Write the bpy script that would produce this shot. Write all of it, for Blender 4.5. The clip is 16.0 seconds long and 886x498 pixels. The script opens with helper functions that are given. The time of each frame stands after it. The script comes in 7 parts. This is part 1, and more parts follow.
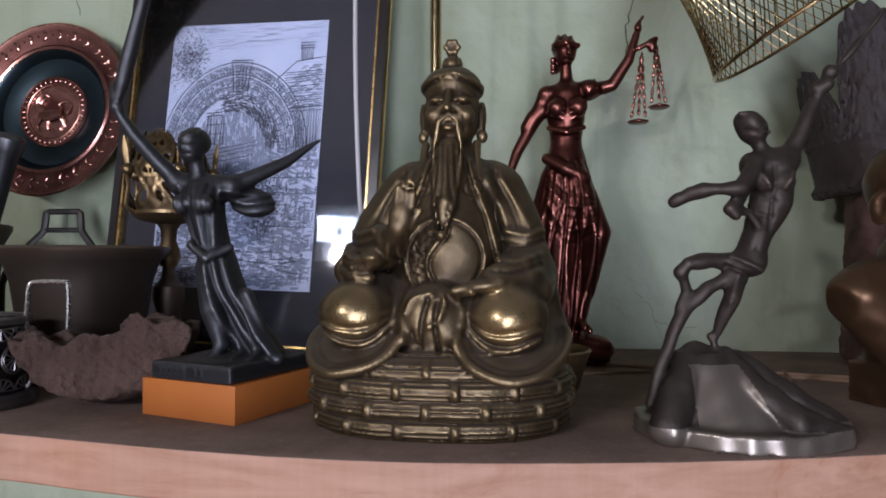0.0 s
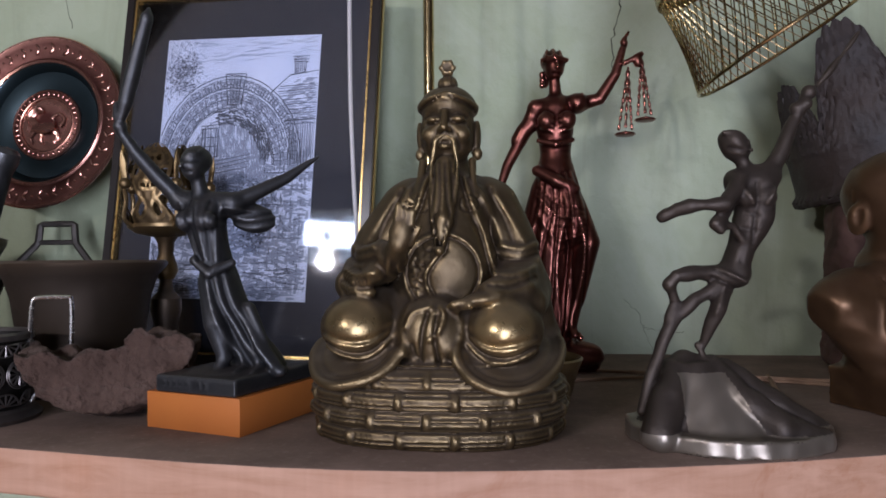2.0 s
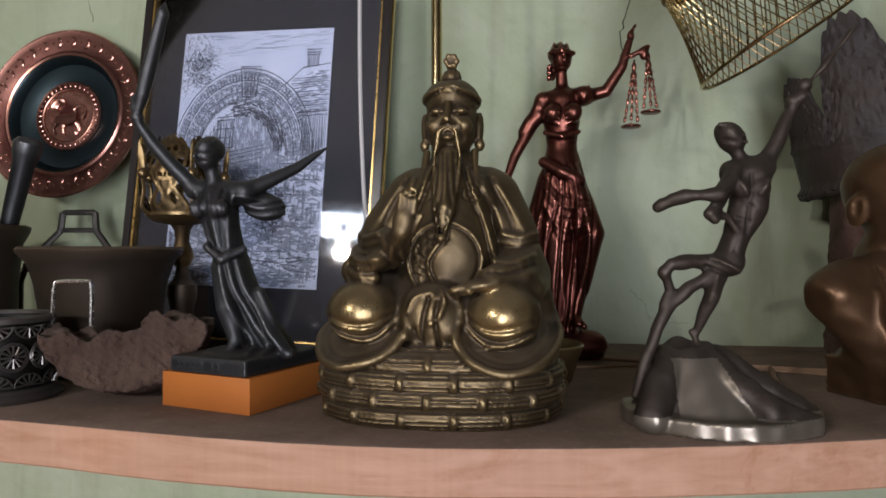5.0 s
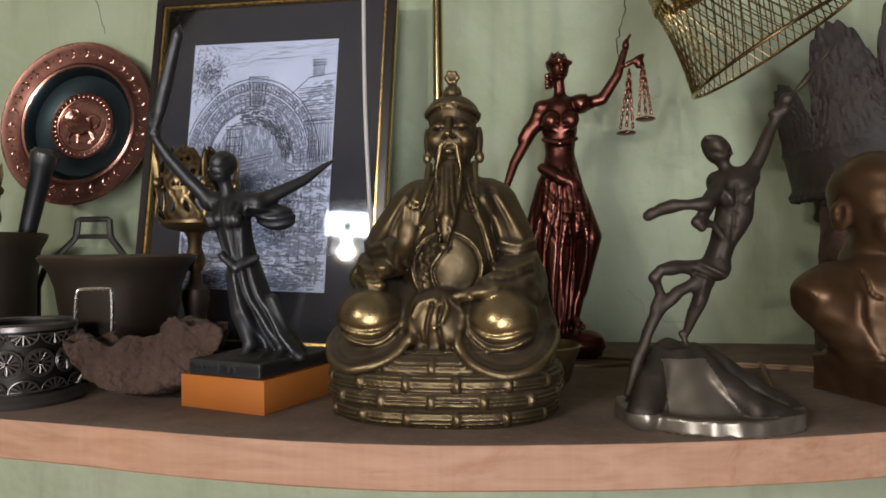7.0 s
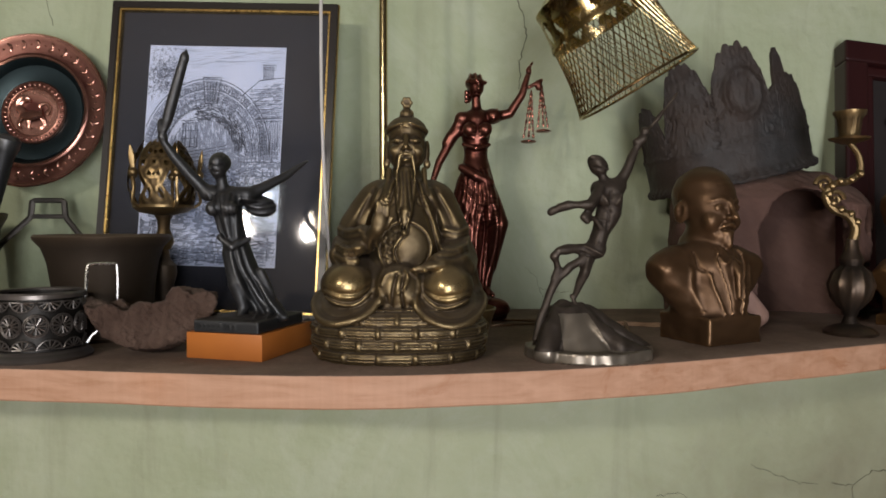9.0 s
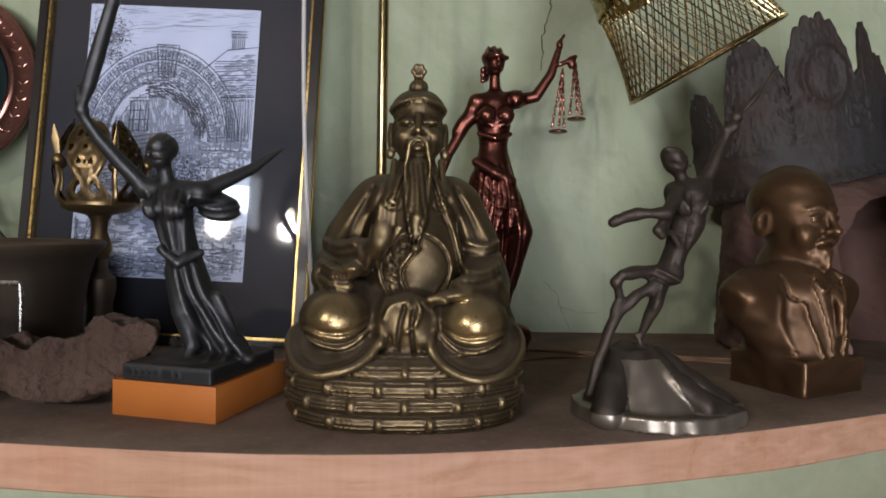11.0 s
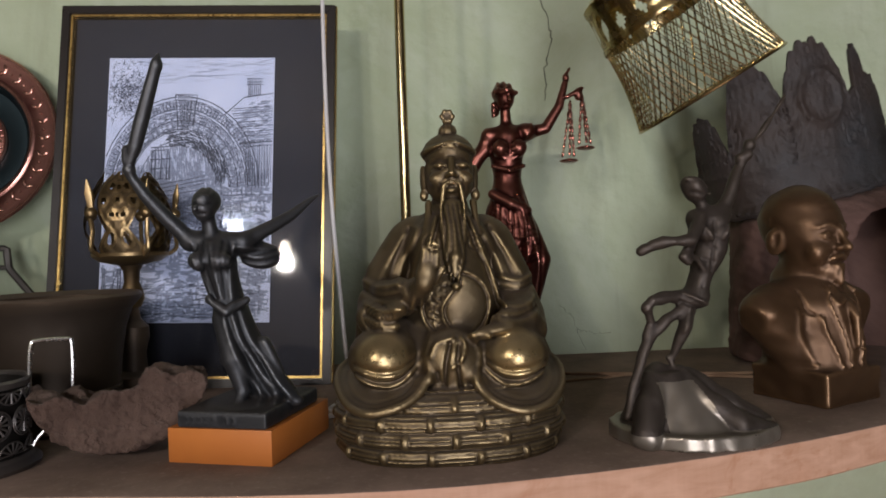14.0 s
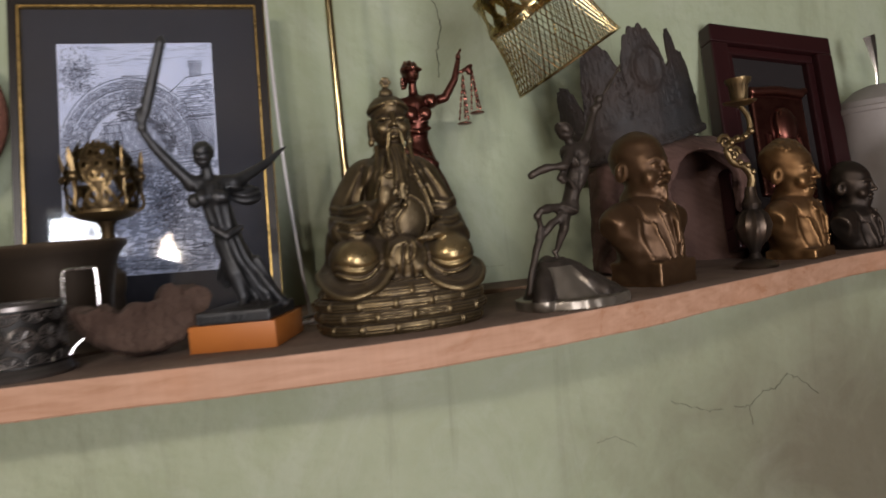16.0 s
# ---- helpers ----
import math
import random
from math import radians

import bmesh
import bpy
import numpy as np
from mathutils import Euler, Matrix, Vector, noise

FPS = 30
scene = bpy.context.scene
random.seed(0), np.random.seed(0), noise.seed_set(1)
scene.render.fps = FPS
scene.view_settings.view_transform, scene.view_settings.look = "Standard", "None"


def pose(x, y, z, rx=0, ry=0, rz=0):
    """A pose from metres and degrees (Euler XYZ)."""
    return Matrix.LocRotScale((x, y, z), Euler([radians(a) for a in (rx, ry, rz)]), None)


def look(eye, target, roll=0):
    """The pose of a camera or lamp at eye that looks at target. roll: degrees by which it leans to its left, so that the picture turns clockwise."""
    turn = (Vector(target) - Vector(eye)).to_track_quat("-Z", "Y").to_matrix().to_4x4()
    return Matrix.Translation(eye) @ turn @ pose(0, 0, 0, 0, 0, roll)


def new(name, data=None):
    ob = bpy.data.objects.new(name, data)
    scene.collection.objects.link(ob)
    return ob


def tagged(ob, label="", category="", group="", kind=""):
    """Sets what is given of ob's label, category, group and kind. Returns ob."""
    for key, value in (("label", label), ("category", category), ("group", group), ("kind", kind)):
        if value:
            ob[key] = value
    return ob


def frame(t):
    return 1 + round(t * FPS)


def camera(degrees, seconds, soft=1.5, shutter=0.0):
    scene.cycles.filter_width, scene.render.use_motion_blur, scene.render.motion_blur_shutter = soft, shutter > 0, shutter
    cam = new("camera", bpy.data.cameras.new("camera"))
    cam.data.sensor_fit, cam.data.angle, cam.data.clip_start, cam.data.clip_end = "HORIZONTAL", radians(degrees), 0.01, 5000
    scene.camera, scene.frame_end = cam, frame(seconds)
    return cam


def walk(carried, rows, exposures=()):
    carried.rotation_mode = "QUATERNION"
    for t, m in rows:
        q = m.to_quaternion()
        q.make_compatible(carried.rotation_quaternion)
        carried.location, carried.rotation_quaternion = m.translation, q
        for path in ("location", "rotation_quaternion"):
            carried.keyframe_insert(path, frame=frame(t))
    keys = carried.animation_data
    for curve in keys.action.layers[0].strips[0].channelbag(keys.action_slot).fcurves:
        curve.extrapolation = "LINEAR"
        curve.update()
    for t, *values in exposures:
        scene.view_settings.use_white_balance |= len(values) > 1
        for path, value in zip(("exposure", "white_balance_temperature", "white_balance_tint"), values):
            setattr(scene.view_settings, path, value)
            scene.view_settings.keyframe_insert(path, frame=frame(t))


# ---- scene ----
cam = camera(66.6, 16.0, 1.7, 0.5)
PATH = [
    (0, (0.068, 0.143, 1.313), (-0.21, 2.124, 1.337), -0.0),
    (0.5, (0.059, 0.14, 1.313), (-0.222, 2.119, 1.344), 0.2),
    (1, (0.059, 0.144, 1.315), (-0.21, 2.125, 1.347), -0.5),
    (1.5, (0.061, 0.134, 1.317), (-0.192, 2.118, 1.347), -0.5),
    (2, (0.062, 0.126, 1.321), (-0.174, 2.112, 1.353), -0.5),
    (2.5, (0.062, 0.124, 1.32), (-0.156, 2.112, 1.36), -0.5),
    (3, (0.061, 0.129, 1.32), (-0.141, 2.119, 1.362), -0.4),
    (3.5, (0.053, 0.137, 1.316), (-0.175, 2.124, 1.347), -0.2),
    (4, (0.06, 0.127, 1.317), (-0.193, 2.111, 1.336), 0.5),
    (4.2, (0.067, 0.125, 1.317), (-0.19, 2.108, 1.336), 0.3),
    (6.3, (0.077, 0.085, 1.323), (-0.246, 2.059, 1.315), -0.2),
    (6.5, (0.077, 0.084, 1.326), (-0.241, 2.059, 1.323), -0.5),
    (7, (0.08, 0.084, 1.326), (-0.219, 2.062, 1.325), -0.6),
    (7.5, (0.079, 0.059, 1.329), (-0.198, 2.04, 1.338), -0.2),
    (8, (0.083, -0.022, 1.326), (-0.104, 1.969, 1.312), -0.9),
    (8.5, (0.069, -0.105, 1.324), (0.023, 1.894, 1.283), -1.1),
    (8.7, (0.049, -0.104, 1.327), (0.055, 1.896, 1.27), -0.4),
    (10.8, (-0.001, 0.09, 1.344), (0.107, 2.085, 1.267), 0.9),
    (11, (0.002, 0.091, 1.344), (0.104, 2.087, 1.273), 1.0),
    (11.5, (-0.001, 0.091, 1.353), (0.087, 2.088, 1.291), 1.0),
    (12, (-0.014, 0.095, 1.35), (0.05, 2.093, 1.302), 1.3),
    (12.5, (-0.018, 0.098, 1.351), (0.031, 2.097, 1.307), 0.8),
    (13, (-0.03, 0.104, 1.346), (0.016, 2.103, 1.306), 0.4),
    (13.5, (-0.032, 0.092, 1.35), (0.035, 2.091, 1.318), -0.3),
    (14, (-0.036, 0.071, 1.358), (0.099, 2.067, 1.347), -1.9),
    (14.5, (-0.065, 0.041, 1.353), (0.159, 2.029, 1.357), -2.0),
    (15, (-0.058, -0.013, 1.347), (0.301, 1.954, 1.348), -3.2),
    (15.5, (-0.052, -0.03, 1.318), (0.386, 1.921, 1.288), -5.5),
    (16, (-0.135, -0.103, 1.298), (0.374, 1.83, 1.242), -5.4),
]
WHITE = [(0.0, 0.1, 5550, 21), (2.0, 0.1, 5600, 21), (4.0, 0.1, 5900, 17), (6.5, 0.1, 6400, 12), (8.5, 0.05, 6650, 11), (11.0, 0.1, 6200, 13), (13.5, 0.1, 6250, 15), (16.0, -0.05, 6600, 15)]
walk(cam, [(t, look(eye, target, roll)) for t, eye, target, roll in PATH], WHITE)

# ---------------------------------------------------------------- world, lamps
S = 1.2          # top of the shelf
WALL = 1.0       # face of the green wall
world = bpy.data.worlds.new("world")
scene.world = world
world.use_nodes = True
world.node_tree.nodes["Background"].inputs[0].default_value = (0.6, 0.7, 0.9, 1)
world.node_tree.nodes["Background"].inputs[1].default_value = 0.03


def lamp(name, kind, energy, color, m, size=0.1, size_y=None):
    data = bpy.data.lights.new(name, kind)
    data.energy, data.color = energy, color
    if kind == "AREA":
        data.size = size
        if size_y:
            data.shape, data.size_y = "RECTANGLE", size_y
    else:
        data.shadow_soft_size = size
    ob = new(name, data)
    ob.matrix_world = m
    return ob


BULB = Vector((-1.22, -1.5, 1.95))
BULB_B = Vector((-0.87, -1.5, 1.93))
lamp("bulb_light", "POINT", 37, (1.0, 0.91, 0.80), Matrix.Translation(BULB + Vector((0, 0, -0.07))), 0.035)
lamp("bulb_light", "POINT", 32, (1.0, 0.91, 0.80), Matrix.Translation(BULB_B + Vector((0, 0, -0.07))), 0.035)
lamp("window_light", "AREA", 5, (0.80, 0.90, 1.0), look((-1.6, -2.42, 2.28), (-0.4, 0.9, 1.4)), 0.34, 0.16)
# Low fill added from the front; the opening it stands in is made up.
lamp("front_fill_light", "AREA", 57, (0.97, 0.97, 1.0), look((0.45, -2.40, 1.05), (0.2, 0.9, 1.2)), 0.8, 1.7)

# ---------------------------------------------------------------- materials


class Nodes:
    """A small builder for node materials."""

    def __init__(self, name):
        self.mat = bpy.data.materials.new(name)
        self.mat.use_nodes = True
        self.t = self.mat.node_tree
        self.bsdf = self.t.nodes["Principled BSDF"]
        self.coord = self.add("ShaderNodeTexCoord").outputs["Object"]

    def add(self, kind, **inputs):
        n = self.t.nodes.new(kind)
        for k, v in inputs.items():
            self.feed(n.inputs[k.replace("_", " ")], v)
        return n

    def feed(self, socket, v):
        if isinstance(v, bpy.types.NodeSocket):
            self.t.links.new(v, socket)
        else:
            socket.default_value = v

    def set(self, **inputs):
        for k, v in inputs.items():
            self.feed(self.bsdf.inputs[k.replace("_", " ")], v)
        return self

    def scaled(self, x, y, z):
        n = self.add("ShaderNodeMapping", Vector=self.coord)
        n.inputs["Scale"].default_value = (x, y, z)
        return n.outputs[0]

    def noise(self, scale, detail=5.0, rough=0.6, vec=None, distort=0.0):
        return self.add("ShaderNodeTexNoise", Vector=vec or self.coord, Scale=scale, Detail=detail, Roughness=rough, Distortion=distort).outputs["Fac"]

    def ramp(self, fac, stops):
        n = self.add("ShaderNodeValToRGB", Fac=fac)
        els = n.color_ramp.elements
        while len(els) < len(stops):
            els.new(0.5)
        for e, (p, c) in zip(els, stops):
            e.position = p
            e.color = (*c, 1) if isinstance(c, tuple) else (c, c, c, 1)
        return n.outputs["Color"]

    def mix(self, fac, a, b, how="MIX"):
        n = self.t.nodes.new("ShaderNodeMix")
        n.data_type, n.blend_type = "RGBA", how
        self.feed(n.inputs[0], fac)
        self.feed(n.inputs[6], (*a, 1) if isinstance(a, tuple) else a)
        self.feed(n.inputs[7], (*b, 1) if isinstance(b, tuple) else b)
        return n.outputs[2]

    def math(self, op, a, b=0.0):
        n = self.t.nodes.new("ShaderNodeMath")
        n.operation = op
        self.feed(n.inputs[0], a)
        self.feed(n.inputs[1], b)
        return n.outputs[0]

    def bump(self, height, strength=0.3, dist=0.001):
        n = self.add("ShaderNodeBump", Height=height, Strength=strength, Distance=dist)
        self.feed(self.bsdf.inputs["Normal"], n.outputs[0])
        return self

    def up(self):
        """How far the surface faces up, for settled dust."""
        g = self.add("ShaderNodeNewGeometry").outputs["Normal"]
        s = self.add("ShaderNodeSeparateXYZ", Vector=g).outputs[2]
        return s

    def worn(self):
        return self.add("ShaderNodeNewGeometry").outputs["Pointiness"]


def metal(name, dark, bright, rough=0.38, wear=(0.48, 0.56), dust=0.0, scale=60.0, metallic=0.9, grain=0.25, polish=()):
    """Patinated metal: by curvature dark in the hollows, which also deepens their shade, rubbed bright on what stands
    proud; polish: rubbed balls (x, y, z, r).
    """
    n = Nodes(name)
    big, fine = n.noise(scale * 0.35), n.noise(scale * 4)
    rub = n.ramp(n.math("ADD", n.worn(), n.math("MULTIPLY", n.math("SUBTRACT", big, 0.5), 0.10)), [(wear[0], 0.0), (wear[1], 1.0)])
    for x, y, z, r in polish:
        d = n.t.nodes.new("ShaderNodeVectorMath")
        d.operation = "DISTANCE"
        n.feed(d.inputs[0], n.coord)
        d.inputs[1].default_value = (x, y, z)
        ball = n.ramp(n.math("DIVIDE", d.outputs["Value"], r), [(0.72, 1.0), (1.0, 0.0)])
        rub = n.mix(1.0, rub, ball, "LIGHTEN")
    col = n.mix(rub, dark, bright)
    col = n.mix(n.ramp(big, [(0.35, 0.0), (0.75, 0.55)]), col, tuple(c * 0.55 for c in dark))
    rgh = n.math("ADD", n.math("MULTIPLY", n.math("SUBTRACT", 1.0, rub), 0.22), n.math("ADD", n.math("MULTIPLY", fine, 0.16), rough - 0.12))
    met = metallic
    if dust:
        d = n.math("MULTIPLY", n.ramp(n.math("ADD", n.up(), n.math("MULTIPLY", n.math("SUBTRACT", n.noise(scale), 0.5), 0.7)), [(0.35, 0.0), (0.95, 1.0)]), dust)
        col = n.mix(d, col, (0.16, 0.13, 0.11))
        rgh = n.math("ADD", rgh, n.math("MULTIPLY", d, 0.4))
        met = n.math("MULTIPLY", n.math("SUBTRACT", 1.0, d), metallic)
    n.set(Base_Color=col, Roughness=rgh, Metallic=met)
    n.bump(n.math("ADD", fine, n.math("MULTIPLY", big, 2.0)), grain, 0.0006)
    return n.mat


def matte(name, a, b, rough=0.8, scale=30.0, bump=0.3, depth=0.001, dust=0.0, specular=0.4):
    n = Nodes(name)
    big, fine = n.noise(scale * 0.3), n.noise(scale * 3)
    col = n.mix(n.ramp(big, [(0.3, 0.0), (0.7, 1.0)]), a, b)
    col = n.mix(n.math("MULTIPLY", fine, 0.35), col, tuple(c * 0.6 for c in a))
    if dust:
        d = n.math("MULTIPLY", n.ramp(n.math("ADD", n.up(), n.math("MULTIPLY", n.math("SUBTRACT", fine, 0.5), 0.6)), [(0.3, 0.0), (0.95, 1.0)]), dust)
        col = n.mix(d, col, (0.17, 0.14, 0.12))
    n.set(Base_Color=col, Roughness=n.math("ADD", rough - 0.08, n.math("MULTIPLY", fine, 0.16)), Specular_IOR_Level=specular)
    n.bump(n.math("ADD", fine, big), bump, depth)
    return n.mat


def plaster():
    """Old pale green oil paint over uneven plaster, with grime and rusty stains."""
    n = Nodes("green_plaster")
    big = n.noise(2.3, 4)
    mid = n.noise(11, 6, 0.65)
    fine = n.noise(120, 4)
    runs = n.noise(5.0, 5, 0.6, n.scaled(2.6, 1, 0.35), 0.6)
    col = n.mix(n.ramp(big, [(0.35, 0.0), (0.65, 1.0)]), (0.345, 0.395, 0.255), (0.40, 0.445, 0.31))
    col = n.mix(n.ramp(mid, [(0.4, 0.0), (0.8, 0.45)]), col, (0.28, 0.33, 0.20))
    col = n.mix(n.ramp(n.noise(4.2, 7, 0.7, None, 1.2), [(0.5, 0.0), (0.62, 0.35)]), col, (0.45, 0.495, 0.385))
    col = n.mix(n.ramp(runs, [(0.54, 0.0), (0.78, 0.6)]), col, (0.22, 0.23, 0.15))
    col = n.mix(n.ramp(n.noise(3.1, 6, 0.7), [(0.64, 0.0), (0.8, 0.35)]), col, (0.20, 0.15, 0.09))
    # a brown patch low on the wall, with a ragged outline
    d = n.t.nodes.new("ShaderNodeVectorMath")
    d.operation = "DISTANCE"
    n.feed(d.inputs[0], n.scaled(0.8, 0, 1.25))
    d.inputs[1].default_value = (0.82, 0.0, 0.98)
    reach = n.math("ADD", d.outputs["Value"], n.math("MULTIPLY", n.math("SUBTRACT", n.noise(6.0, 7, 0.65, None, 0.8), 0.5), 0.45))
    col = n.mix(n.ramp(reach, [(0.10, 0.78), (0.60, 0.0)]), col, (0.135, 0.105, 0.070))
    n.set(Base_Color=col, Roughness=n.math("ADD", 0.42, n.math("MULTIPLY", mid, 0.25)), Specular_IOR_Level=0.35)
    n.bump(n.math("ADD", n.math("MULTIPLY", n.noise(9, 3), 5.0), n.math("ADD", n.math("MULTIPLY", mid, 1.6), n.math("MULTIPLY", fine, 0.25))), 0.55, 0.004)
    return n.mat


def planed_pine(name, light, dark, dusty=False):
    n = Nodes(name)
    v = n.scaled(1.0, 14, 14)
    ring = n.noise(6.0, 6, 0.6, v, 0.8)
    saw = n.noise(1.0, 2, 0.5, n.scaled(230, 3, 3))
    patch = n.noise(7.0, 5)
    col = n.mix(n.ramp(ring, [(0.35, 0.0), (0.7, 1.0)]), light, dark)
    col = n.mix(n.ramp(patch, [(0.55, 0.0), (0.8, 0.5)]), col, (0.42, 0.17, 0.07))
    col = n.mix(n.math("MULTIPLY", saw, 0.22), col, (0.66, 0.42, 0.30))
    col = n.mix(n.ramp(n.noise(3.0, 6, 0.7, n.scaled(1, 5, 5), 1.5), [(0.56, 0.0), (0.66, 0.6), (0.72, 0.0)]), col, (0.30, 0.12, 0.05))
    rough = 0.62
    if dusty:
        g = n.ramp(n.math("ADD", n.up(), n.math("MULTIPLY", n.math("SUBTRACT", n.noise(25, 6), 0.5), 0.3)), [(0.6, 0.0), (0.9, 1.0)])
        soil = n.mix(n.ramp(n.noise(14, 7, 0.7), [(0.35, 0.0), (0.7, 1.0)]), (0.165, 0.116, 0.088), (0.265, 0.190, 0.148))
        soil = n.mix(n.ramp(n.noise(160, 4), [(0.55, 0.0), (0.75, 0.5)]), soil, (0.33, 0.26, 0.21))
        col = n.mix(g, col, soil)
        rough = n.math("ADD", 0.6, n.math("MULTIPLY", g, 0.3))
    n.set(Base_Color=col, Roughness=rough, Specular_IOR_Level=0.3)
    n.bump(n.math("ADD", n.math("MULTIPLY", saw, 0.6), n.math("ADD", ring, n.noise(300, 3))), 0.22, 0.0008)
    return n.mat


def plain(name, color, rough=0.5, metallic=0.0, emit=0.0, scale=40.0):
    n = Nodes(name)
    f = n.noise(scale, 5)
    n.set(Base_Color=n.mix(n.math("MULTIPLY", f, 0.5), color, tuple(c * 0.7 for c in color)), Roughness=n.math("ADD", rough - 0.06, n.math("MULTIPLY", f, 0.12)), Metallic=metallic)
    if emit:
        n.set(Emission_Color=(*color, 1), Emission_Strength=emit)
    return n.mat


def glass():
    n = Nodes("picture_glass")
    n.set(Base_Color=(1, 1, 1, 1), Roughness=0.02, IOR=1.5, Transmission_Weight=1.0)
    out = [x for x in n.t.nodes if x.type == "OUTPUT_MATERIAL"][0]
    clear = n.add("ShaderNodeBsdfTransparent")
    gloss = n.add("ShaderNodeBsdfGlossy", Roughness=n.math("ADD", 0.015, n.math("MULTIPLY", n.noise(14, 6), 0.04)))
    fres = n.add("ShaderNodeFresnel", IOR=1.55)
    m = n.add("ShaderNodeMixShader", Fac=fres.outputs[0])
    n.t.links.new(clear.outputs[0], m.inputs[1])
    n.t.links.new(gloss.outputs[0], m.inputs[2])
    n.t.links.new(m.outputs[0], out.inputs[0])
    return n.mat


PLASTER = plaster()
PINE = planed_pine("pine_board", (0.455, 0.268, 0.176), (0.33, 0.170, 0.096), True)
KNEES = ((-0.054, -0.066, 0.080, 0.023), (0.046, -0.066, 0.078, 0.023))
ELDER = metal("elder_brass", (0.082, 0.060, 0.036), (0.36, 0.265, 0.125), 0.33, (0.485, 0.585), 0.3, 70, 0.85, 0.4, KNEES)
COPPER = metal("copper_bronze", (0.080, 0.024, 0.018), (0.60, 0.25, 0.18), 0.2, (0.495, 0.59), 0.08, 60, 0.95, 0.18)
GRAPHITE = metal("graphite_cast", (0.028, 0.029, 0.031), (0.13, 0.132, 0.135), 0.36, (0.485, 0.575), 0.2, 80, 0.75, 0.4)
PEWTER = metal("dark_pewter", (0.036, 0.027, 0.021), (0.105, 0.082, 0.062), 0.42, (0.49, 0.58), 0.15, 80, 0.6, 0.5)
BUST = metal("brown_bronze", (0.080, 0.042, 0.020), (0.235, 0.135, 0.066), 0.30, (0.49, 0.57), 0.1, 50, 0.7, 0.2)
BUST_GOLD = metal("golden_bronze", (0.13, 0.066, 0.026), (0.46, 0.26, 0.11), 0.34, (0.485, 0.57), 0.22, 50, 0.85, 0.2)
BUST_DARK = metal("black_bronze", (0.03, 0.022, 0.017), (0.12, 0.085, 0.06), 0.34, (0.49, 0.57), 0.1, 50, 0.8, 0.2)
BRASS = metal("polished_brass", (0.26, 0.19, 0.085), (0.66, 0.52, 0.27), 0.22, (0.45, 0.55), 0.0, 40, 1.0, 0.1)
OLD_BRASS = metal("tarnished_brass", (0.078, 0.052, 0.027), (0.30, 0.21, 0.10), 0.40, (0.48, 0.57), 0.15, 70, 0.9, 0.4)
DARK_POT = metal("dark_mortar_bronze", (0.052, 0.038, 0.027), (0.14, 0.10, 0.066), 0.40, (0.49, 0.6), 0.3, 40, 0.7, 0.25)
SILVER = metal("tarnished_silver", (0.035, 0.032, 0.030), (0.22, 0.20, 0.185), 0.4, (0.47, 0.58), 0.1, 60, 0.85, 0.25)
STEEL = metal("bright_steel", (0.35, 0.34, 0.33), (0.75, 0.73, 0.7), 0.25, (0.4, 0.6), 0.0, 60, 1.0, 0.1)
IRON = metal("wrought_iron", (0.03, 0.027, 0.025), (0.09, 0.08, 0.07), 0.55, (0.49, 0.6), 0.2, 80, 0.6, 0.5)
PLATE_RED = metal("coppered_plate", (0.085, 0.030, 0.025), (0.70, 0.36, 0.28), 0.24, (0.475, 0.555), 0.0, 50, 0.95, 0.12)
PLATE_DARK = metal("blackened_plate", (0.012, 0.022, 0.026), (0.035, 0.055, 0.062), 0.28, (0.45, 0.6), 0.0, 25, 0.8, 0.08)
CHUNK = matte("charred_wood", (0.052, 0.031, 0.023), (0.125, 0.080, 0.060), 0.9, 45, 1.0, 0.005, 0.25, 0.2)
ORANGE = matte("orange_varnish", (0.50, 0.170, 0.034), (0.42, 0.128, 0.024), 0.42, 14, 0.12, 0.0006)
TERRACOTTA = matte("brown_terracotta", (0.085, 0.044, 0.034), (0.13, 0.070, 0.053), 0.85, 25, 0.7, 0.003, 0.1)
CROWN = matte("corroded_lead", (0.040, 0.025, 0.018), (0.024, 0.028, 0.031), 0.62, 22, 0.7, 0.003, 0.04, 0.35)
PINK = matte("pink_stone", (0.34, 0.20, 0.16), (0.42, 0.27, 0.22), 0.8, 30, 0.5, 0.002)
BLACK_FRAME = plain("black_lacquer", (0.018, 0.014, 0.012), 0.3)
GOLD = metal("gilt_edge", (0.45, 0.29, 0.08), (0.8, 0.58, 0.24), 0.25, (0.4, 0.6), 0.0, 60, 1.0, 0.1)
MAT_BOARD = plain("navy_board", (0.016, 0.018, 0.028), 0.8, 0, 0, 30)
MAHOGANY = matte("dark_mahogany", (0.032, 0.008, 0.008), (0.018, 0.005, 0.006), 0.35, 12, 0.15, 0.0008)
CABLE = plain("grey_cable", (0.55, 0.53, 0.52), 0.5)
BACK_PAINT = matte("dim_brown_paint", (0.05, 0.042, 0.034), (0.075, 0.062, 0.05), 0.8, 4)
CRACK = plain("crack_dark", (0.10, 0.105, 0.07), 0.9)
PANEL_SILVER = metal("smooth_nickel", (0.20, 0.172, 0.138), (0.38, 0.33, 0.265), 0.25, (0.45, 0.6), 0.1, 30, 0.72, 0.15)
GREY_TIN = matte("grey_tin", (0.27, 0.24, 0.22), (0.34, 0.31, 0.29), 0.5, 20, 0.2, 0.001)
GLASS = glass()
# Unseen ceiling, dark so that little of it shows in the picture glass.
CEIL = matte("dim_boards", (0.06, 0.05, 0.04), (0.09, 0.075, 0.06), 0.9, 5)
FLOOR = planed_pine("floor_boards", (0.24, 0.13, 0.07), (0.17, 0.09, 0.05))

# ---------------------------------------------------------------- mesh helpers


